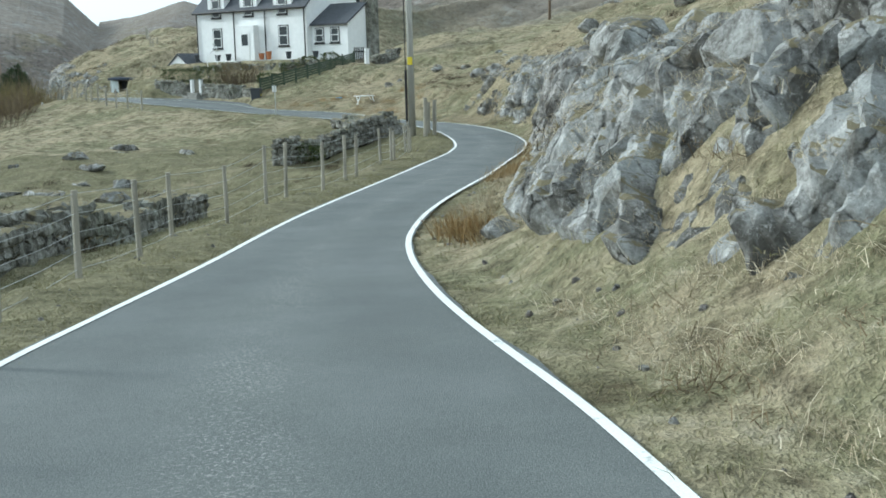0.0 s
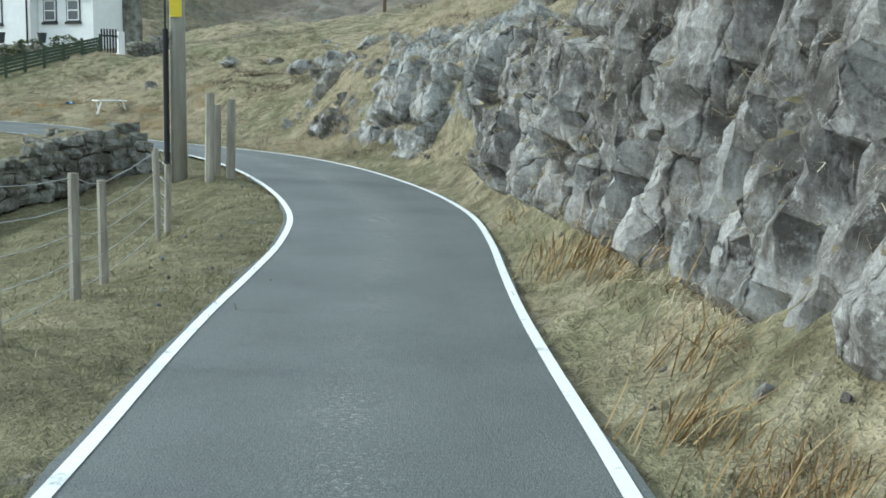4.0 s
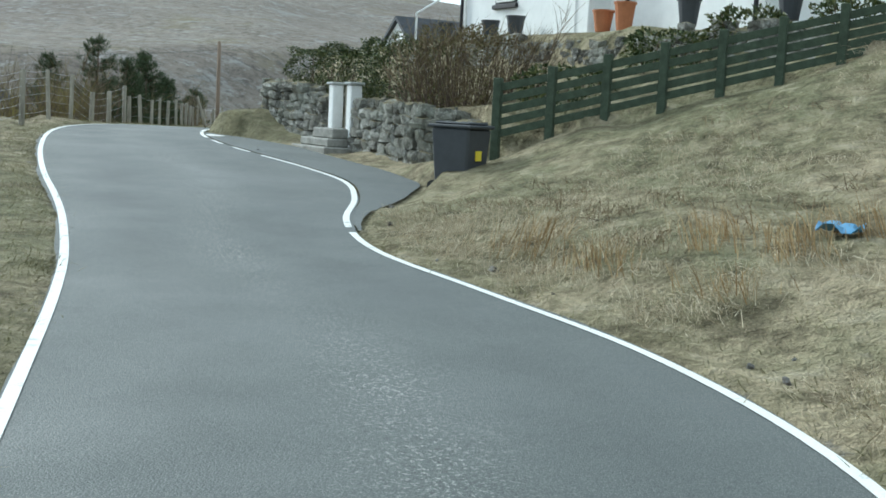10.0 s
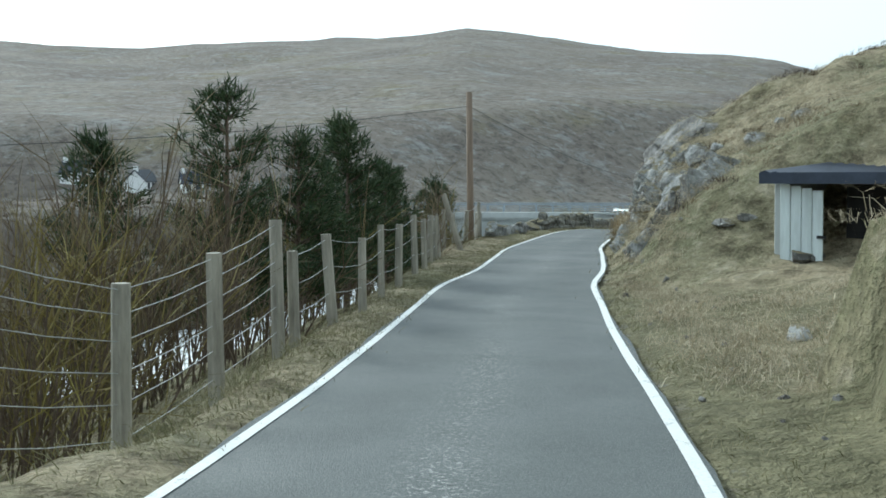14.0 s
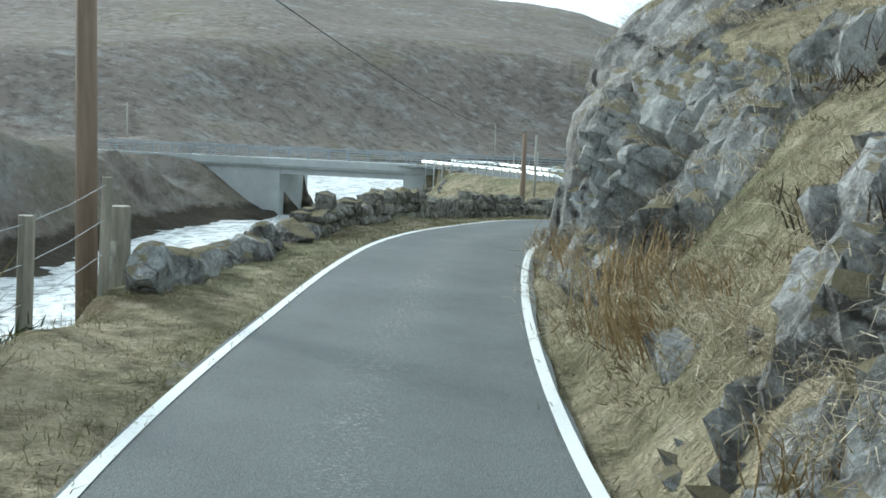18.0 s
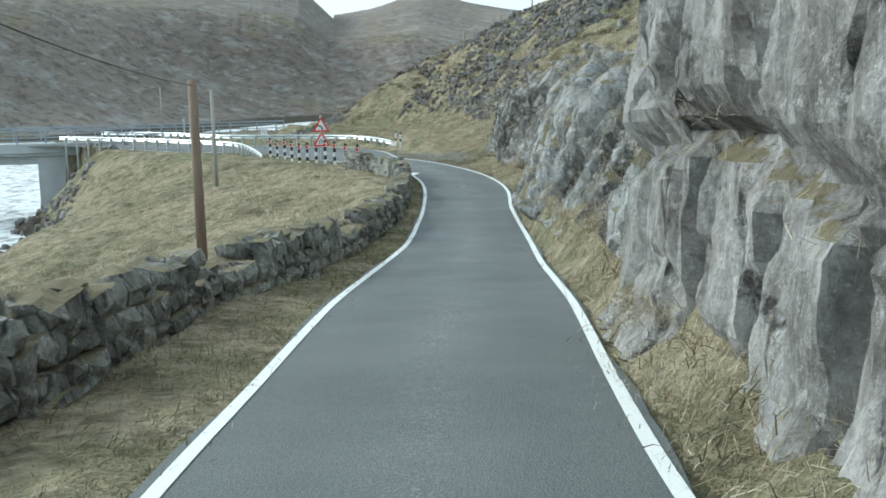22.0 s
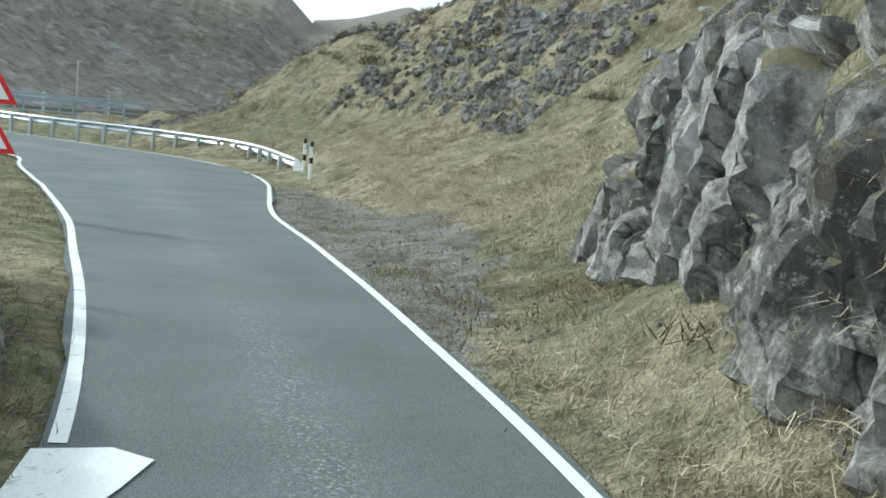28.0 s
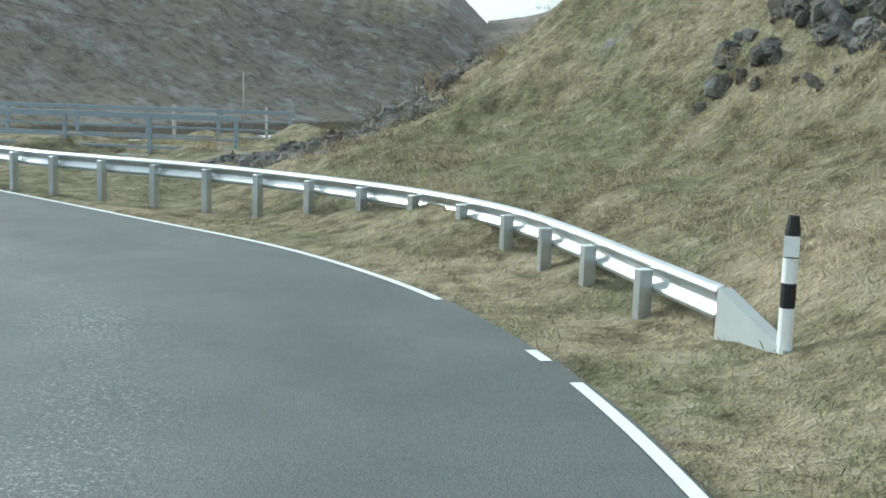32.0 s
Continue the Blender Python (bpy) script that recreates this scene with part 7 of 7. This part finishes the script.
def pine(place, h, seed, label="young dark green pine with an open crown"):
    r = np.random.default_rng(seed)
    t = thing("pine_tree", place, label, "tree")
    bm = bmesh.new()
    tube(bm, (0, 0, -0.3), (0.06 * h * 0.3, 0.02 * h, h * 0.97), 0.035 * h * 0.6, 0.012, 9)
    part("trunk", bm, M_BARK, t)
    ends = []
    bm = bmesh.new()
    z = 0.14 * h
    while z < h * 0.97:
        reach = h * 0.30 * (1 - z / h) ** 0.75 + 0.10
        for k in range(r.integers(4, 7)):
            a = r.uniform(0, 2 * math.pi)
            L = reach * r.uniform(0.55, 1.15)
            c = Vector((0.018 * z, 0.02 * z, z))
            tip = c + Vector((math.cos(a) * L, math.sin(a) * L, L * r.uniform(0.15, 0.75)))
            tube(bm, c, tip, 0.018, 0.006, 4, False)
            for q in np.linspace(0.35, 1.0, max(2, int(L / 0.16))):
                ends.append((c.lerp(tip, q), (tip - c).normalized()))
        z += r.uniform(0.13, 0.22) * max(1, h / 3)
    part("branchwork", bm, M_BARK, t)
    ends += [(Vector((0.018 * h, 0.02 * h, h * q)), Vector((0, 0, 1))) for q in (0.9, 0.95, 1.0)]
    P = np.array([e[0][:] for e in ends])
    Dn = np.array([e[1][:] for e in ends])
    per = 26
    base = np.repeat(P, per, axis=0) + r.normal(size=(len(P) * per, 3)) * 0.05
    dr = np.repeat(Dn, per, axis=0) * 0.8 + r.normal(size=(len(P) * per, 3)) * 0.65 + np.array([0, 0, 0.45])
    dr /= np.linalg.norm(dr, axis=1)[:, None]
    v, f = blades(base, dr, r.uniform(0.10, 0.22, len(base)), np.full(len(base), 0.009), 0.1)
    mesh_object("crown", v, f, M_PINE, t)
    return t


def thicket(name, place, size, n, material, seed, label, height=(0.6, 1.2), category="shrub", width=0.006):
    """A shrub of many thin forking stems."""
    r = np.random.default_rng(seed)
    t = thing(name, place, label, category)
    stems = max(8, n // 14)
    ang = r.uniform(0, 2 * math.pi, stems)
    rad = np.sqrt(r.uniform(0, 1, stems))
    b0 = np.column_stack([np.cos(ang) * rad * size[0] * 0.5, np.sin(ang) * rad * size[1] * 0.5, np.full(stems, -0.15)])
    up = np.column_stack([b0[:, 0] * 0.5, b0[:, 1] * 0.5, np.full(stems, size[2])]) + r.normal(size=(stems, 3)) * 0.18 * size[2]
    bm = bmesh.new()
    for a, u in zip(b0, up):
        tube(bm, a, a + u * 0.75, 0.016, 0.006, 4, False)
    part("stem_frame", bm, M_BARK, t)
    k = r.integers(0, stems, n)
    q = r.uniform(0.2, 0.85, n)[:, None]
    base = b0[k] + up[k] * q
    dr = up[k] / np.linalg.norm(up[k], axis=1)[:, None] + r.normal(size=(n, 3)) * 0.45
    dr /= np.linalg.norm(dr, axis=1)[:, None]
    v, f = blades(base, dr, r.uniform(*height, n) * size[2] * 0.42, np.full(n, width), 0.15)
    mesh_object("twig_mass", v, f, material, t)
    return t


def leafy(name, place, size, n, material, seed, label, leaf=0.05, category="hedge", yaw=0.0, round_top=0.35):
    """A dense hedge or bush: leaves through a rounded block, denser at its skin, on inner stems."""
    r = np.random.default_rng(seed)
    t = thing(name, place, label, category, yaw=yaw)
    u = r.uniform(-1, 1, (n, 3))
    ax = r.integers(0, 3, n)
    u[np.arange(n), ax] = np.sign(u[np.arange(n), ax]) * r.uniform(0.72, 1.0, n)
    nrm = np.linalg.norm(u, axis=1)[:, None]
    u = u * (1 - round_top) + round_top * u / nrm
    lump = 1 + 0.16 * np.sin(u[:, :1] * 5 + seed) * np.cos(u[:, 1:2] * 4) + 0.12 * np.sin(u[:, 2:] * 7 + u[:, :1] * 9)
    P = u * np.array(size) * 0.5 * lump + np.array([0, 0, size[2] * 0.5])
    dr = u + r.normal(size=(n, 3)) * 0.7
    dr /= np.linalg.norm(dr, axis=1)[:, None]
    v, f = blades(P, dr, r.uniform(0.7, 1.4, n) * leaf * 1.6, r.uniform(0.3, 0.5, n) * leaf, 0.2)
    mesh_object("foliage", v, f, material, t)
    bm = bmesh.new()
    for k in range(max(6, int(size[0] * 5))):
        x, y = r.uniform(-0.4, 0.4) * size[0], r.uniform(-0.3, 0.3) * size[1]
        tube(bm, (x, y, -0.15), (x + r.normal() * 0.1, y + r.normal() * 0.1, size[2] * r.uniform(0.5, 0.85)), 0.02, 0.008, 5, False)
    part("stem_frame", bm, M_BARK, t)
    return t


def low(s, d, sink=0.0):
    return on_ground(s, d, sink)


# trees and shrubs below the road
for k, (s, d, h) in enumerate(((103.5, -4.3, 3.3), (104.8, -3.6, 2.7), (107.2, -3.4, 3.0), (108.8, -3.9, 3.2), (110.5, -3.3, 2.3), (102.0, -5.5, 2.6), (112.4, -3.6, 2.4), (118.3, -3.6, 2.2))):
    pine(low(s, d), h + max(0, -0.4 - (low(s, d).z - at(s, 0).z)) * 0.9, 20 + k)
for k, (x, y, h) in enumerate(((-52, 92, 6.0), (-49, 85, 4.5), (-58, 96, 5.0), (-66, 104, 6.5), (-46.5, 80, 4.0), (-62, 90, 5.0), (-75, 112, 6.0), (-60, 108, 5.0))):
    pine(Vector((x, y, ground_at(x, y))), h * 0.68, 40 + k, "dark conifer among the shrubs below the road")
for k, (s, d, w, h) in enumerate(((97.5, -4.8, 2.6, 2.4), (99.5, -5.2, 2.6, 2.8), (101.2, -4.2, 2.2, 2.6), (95, -6.5, 3.0, 2.4), (92.5, -7.5, 3.0, 2.0), (89.5, -8.0, 3.0, 1.8), (105.6, -4.8, 2.0, 2.6), (114, -3.7, 1.8, 2.3), (115.8, -4.0, 2.0, 2.4), (117.0, -3.7, 1.6, 2.2), (109.6, -4.8, 2.2, 2.6), (87, -9.5, 3.0, 1.8), (98.5, -8.5, 3.4, 2.8), (103, -8.5, 3.4, 3.0), (94, -10.5, 3.4, 2.4))):
    p = low(s, d)
    thicket("shrub", p, (w, w, h), 900, (M_GORSE, M_TWIG, M_TWIG)[k % 3], 60 + k, ("yellowish bare willow shrub behind the fence", "bare brown shrub behind the fence", "bare grey-brown brambles behind the fence")[k % 3])
rr = random.Random(8)
for k in range(26):
    x, y = rr.uniform(-80, -40), rr.uniform(66, 108)
    if abs(lane_place([x], [y])[1][0]) > 11:
        thicket("shrub", Vector((x, y, ground_at(x, y))), (3.6, 3.6, rr.uniform(1.2, 2.6)), 420, (M_TWIG, M_GORSE)[k % 2], 90 + k, "low bare scrub in the hollow", width=0.012)

# garden hedges above the wall
hy2 = heading(86)
wy = math.atan2(0.52, -0.85)
leafy("hedge", Vector((-18.7, 82.95, 1.1)), (3.0, 1.0, 1.0), 11000, M_HEDGE, 1, "glossy evergreen hedge above the garden wall", 0.032, yaw=wy)
leafy("hedge", Vector((-16.2, 81.4, 0.75)), (1.8, 1.1, 1.45), 8000, M_HEDGE, 2, "variegated evergreen bush beside the gate", 0.034, yaw=wy)
leafy("hedge", Vector((-14.3, 80.1, 0.8)), (2.3, 1.0, 1.5), 8000, M_DRYHEDGE, 3, "clipped dry brown hedge above the wall", 0.03, yaw=wy)
thicket("shrub", Vector((-14.0, 79.8, 0.85)), (2.4, 0.8, 1.5), 1000, M_TWIG, 4, "bare upright stems along the hedge foot")
for k, (s, d, w) in enumerate(((80.9, 6.6, 1.5), (80.4, 8.2, 1.4), (79.6, 9.3, 1.3), (79.0, 10.8, 1.2))):
    p = on_ground(s, d)
    leafy("garden_shrub", p, (w, w * 0.9, 0.6), 1500, M_HEDGE, 10 + k, "rounded dark green garden shrub", 0.05, "shrub", round_top=0.8)
for k, (s, d) in enumerate(((91.5, 12.5), (89, 15.5))):
    leafy("garden_shrub", on_ground(s, d), (1.6, 1.2, 0.8), 1100, M_HEDGE, 20 + k, "low evergreen shrub by the house", 0.05, "shrub", round_top=0.8)
leafy("ivy_mound", on_ground(43.0, -6.6), (1.8, 1.0, 0.7), 1300, M_HEDGE, 30, "green ivy mound over the old wall", 0.06, "ivy", round_top=0.7)

# ---- loose rock on the banks ----
rr = random.Random(21)
ROCKS = ((9.3, 5.2, 0.9), (6.9, 5.2, 0.75), (8.0, 4.5, 0.45), (10.4, 4.3, 0.4), (11.4, 3.4, 0.35), (13.0, 3.1, 0.5), (14.2, 3.2, 0.55), (14.2, 2.3, 0.22), (12.2, 3.9, 0.5), (26.2, 4.4, 0.8), (33.8, 6.2, 0.8), (29.0, 4.5, 1.15), (61.0, 7.7, 0.55), (66.8, 8.8, 0.5), (69.2, 7.2, 0.3), (69.6, 8.4, 0.25), (55.9, 5.9, 0.5), (57.6, 5.4, 0.55), (58.3, 6.1, 0.6), (60.6, 6.6, 0.45), (109.5, 2.3, 0.35), (111.0, 3.0, 0.42), (112.4, 2.1, 0.3), (110.4, 3.9, 0.4), (114.6, 2.3, 0.28), (116.0, 3.3, 0.4), (107.8, 2.1, 0.3), (97.2, 4.2, 0.35), (96.2, 4.6, 0.3), (149.5, 2.2, 0.45), (151.2, 1.9, 0.3), (152.6, 2.1, 0.3), (163.0, 3.0, 0.3), (174.4, 4.6, 0.35), (176.2, 5.6, 0.3))
for k, (s, d, z) in enumerate(ROCKS):
    boulder(s, d, (z * rr.uniform(0.9, 1.4), z * rr.uniform(0.7, 1.1), z * rr.uniform(0.55, 0.85)), "grey lichened boulder set in the rough bank", rr.uniform(0, 6), (rr.uniform(-0.3, 0.3), rr.uniform(-0.3, 0.3)), k)
for s0, s1, e0, e1, n, z0, z1 in ((0, 30, 5.0, 11, 16, 0.3, 0.9), (28, 56, 4.6, 10, 16, 0.3, 0.9), (56, 72, 7, 12, 4, 0.3, 0.5), (94, 120, 1.4, 5, 12, 0.15, 0.35), (140, 172, 2.8, 7, 16, 0.2, 0.5), (172, 200, 5, 12, 14, 0.2, 0.5)):
    for k in range(n):
        s = rr.uniform(s0, s1)
        z = rr.uniform(z0, z1) * rr.uniform(0.6, 1)
        boulder(s, right_line(s) + rr.uniform(e0, e1), (z * rr.uniform(1.0, 1.6), z * rr.uniform(0.7, 1.1), z * rr.uniform(0.4, 0.8)), "weathered grey rock breaking through the bank", rr.uniform(0, 6), (rr.uniform(-0.3, 0.3), rr.uniform(-0.5, 0.3)), k)
for k in range(46):
    s, e = rr.uniform(-4, 60), rr.uniform(7, 26)
    z = rr.uniform(0.25, 0.6)
    boulder(s, left_line(s) - e, (z * 1.4, z, z * 0.5), "flat grey rock in the low field", rr.uniform(0, 6), (0, 0), k)


def rubble(name, spots, label):
    V, F, n0 = [], [], 0
    base = [(np.array([v.co[:] for v in me.vertices]), [tuple(p.vertices) for p in me.polygons]) for me in STONES]
    r = random.Random(3)
    level = ground_height(np.array([q[0] for q in spots]), np.array([q[1] for q in spots]))[0]
    for (x, y, z, size), g in zip(spots, level):
        z = z + float(g)
        v, f = base[r.randrange(10)]
        m = np.array((Euler((r.uniform(0, 6), r.uniform(0, 6), r.uniform(0, 6))).to_matrix() @ Matrix.Diagonal((size * r.uniform(0.8, 1.6), size, size * r.uniform(0.5, 0.9)))))
        V.append(v @ m.T + np.array([x, y, z]))
        F += [tuple(i + n0 for i in q) for q in f]
        n0 += len(v)
    return tagged(mesh_object(name, np.vstack(V), F, M_SCREE), label, "rubble", kind="stuff")


sp = []
for _ in range(5200):
    s, e = rr.uniform(187, 208), rr.uniform(4.5, 13)
    if fbm(np.array([s * 1.0]), np.array([e * 1.0]), 4.0, 2)[0] > -0.3:
        p = at(s, right_line(s) + e)
        sp.append((p.x, p.y, 0.0, rr.uniform(0.1, 0.36) * rr.uniform(0.5, 1)))
for _ in range(900):
    s, e = rr.uniform(172, 190), rr.uniform(0.3, 4.0)
    p = at(s, right_line(s) + e)
    sp.append((p.x, p.y, 0.01, rr.uniform(0.008, 0.028)))
for _ in range(260):
    s, e = rr.uniform(0, 175), rr.uniform(0.3, 1.3)
    p = at(s, right_line(s) + e)
    sp.append((p.x, p.y, 0.0, rr.uniform(0.02, 0.08)))
for _ in range(150):
    s, e = rr.uniform(0, 60), rr.uniform(0.3, 1.6)
    p = at(s, left_line(s) - e)
    sp.append((p.x, p.y, 0.0, rr.uniform(0.02, 0.05)))
for _ in range(900):
    q = rr.random()
    x, y = -62 - 19 * q + rr.uniform(-3.5, 3.5), 128 + 62 * q + rr.uniform(-3, 3)
    sp.append((x, y, 0.0, rr.uniform(0.2, 0.6)))
rubble("loose_stones", sp, "loose grey stones, scree and shingle")

ap = strip("lay_by", 75.2, 89.5, lambda s: right_line(s) + 0.08, lambda s: max(right_line(s) + 0.12, np.interp(s, [a for a, _ in APRON], [b for _, b in APRON])), 0.010, M_ASPHALT, 0.5, 4)
tagged(ap, "worn asphalt apron in front of the garden wall", "lay-by", kind="structure")


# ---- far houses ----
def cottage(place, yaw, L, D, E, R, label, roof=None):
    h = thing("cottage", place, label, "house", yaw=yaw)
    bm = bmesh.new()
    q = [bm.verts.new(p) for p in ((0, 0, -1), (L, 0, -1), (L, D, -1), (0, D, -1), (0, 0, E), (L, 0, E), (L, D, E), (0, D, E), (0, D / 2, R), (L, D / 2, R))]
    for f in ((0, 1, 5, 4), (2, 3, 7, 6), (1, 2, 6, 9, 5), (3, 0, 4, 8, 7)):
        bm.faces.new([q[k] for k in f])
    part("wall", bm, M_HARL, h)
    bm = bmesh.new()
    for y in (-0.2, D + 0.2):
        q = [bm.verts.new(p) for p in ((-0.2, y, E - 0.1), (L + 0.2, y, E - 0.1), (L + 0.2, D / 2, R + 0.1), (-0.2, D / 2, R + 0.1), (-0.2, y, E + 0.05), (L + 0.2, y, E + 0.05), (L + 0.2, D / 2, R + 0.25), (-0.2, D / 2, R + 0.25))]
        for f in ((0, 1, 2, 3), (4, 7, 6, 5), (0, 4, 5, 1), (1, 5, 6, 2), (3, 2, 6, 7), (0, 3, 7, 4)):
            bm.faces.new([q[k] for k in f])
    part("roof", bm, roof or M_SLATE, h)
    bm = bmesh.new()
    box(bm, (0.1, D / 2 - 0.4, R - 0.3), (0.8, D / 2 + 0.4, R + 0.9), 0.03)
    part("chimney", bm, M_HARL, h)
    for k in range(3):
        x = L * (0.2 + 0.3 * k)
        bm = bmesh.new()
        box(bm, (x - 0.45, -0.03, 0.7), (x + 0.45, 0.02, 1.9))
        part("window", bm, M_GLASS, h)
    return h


M_BLUEROOF = plain("blue_slate", (0.07, 0.09, 0.15), 0.6, var=0.3)
# shrunken stand-in, set nearer than the distant cottage it represents
cottage(Vector((-75.5, 256, ground_at(-75, 256) - 0.1)), radians(8), 3.4, 2.4, 1.1, 2.1, "white cottage with a blue-grey roof up the glen, scaled down", M_BLUEROOF)
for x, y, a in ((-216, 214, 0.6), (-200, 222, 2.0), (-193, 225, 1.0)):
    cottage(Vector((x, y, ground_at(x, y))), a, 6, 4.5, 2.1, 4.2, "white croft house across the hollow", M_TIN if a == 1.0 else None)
# ruined concrete walls in the low field
for k, (s, d, L) in enumerate(((21.5, -8.5, 3.2), (24.5, -8.0, 2.6))):
    t = thing("ruined_wall", on_ground(s, d), "low ruined concrete wall in the field", "ruin", yaw=heading(s) + 0.2 * k)
    bm = bmesh.new()
    box(bm, (-L / 2, -0.12, -0.3), (L / 2, 0.12, 0.75), 0.03)
    part("slab", bm, M_CONCRETE, t)
# skyline fences on the right-hand hill
for name, line in (("hill_fence", [(28 + 2.2 * k, 9.5 + 0.15 * k) for k in range(8)]), ("hill_fence", [(197 + 1.8 * k, 15.5 + 0.6 * k) for k in range(6)]), ("hill_fence", [(112 + 2.0 * k, 9.5 + 0.2 * k) for k in range(6)])):
    fence(name, "sparse weathered posts along the hill crest", line, 1.0, 0.05, (0.95, 0.6), seed=len(line))
# sleepers and a fallen white board on the crest
fb = thing("white_barrier", on_ground(31.5, 8.0), "white painted boards leaning on short posts on the crest", "barrier", yaw=heading(31) + 0.4)
for k in range(2):
    bm = bmesh.new()
    box(bm, (-1.2 + 1.3 * k, -0.03, 0.55 - 0.12 * k), (0.0 + 1.3 * k, 0.03, 0.7 - 0.12 * k), 0.01)
    part("board", bm, M_WHITE, fb)
    bm = bmesh.new()
    box(bm, (-0.9 + 1.3 * k, -0.05, -0.2), (-0.8 + 1.3 * k, 0.05, 0.6), 0.01)
    part("post", bm, M_WOODPOST, fb)
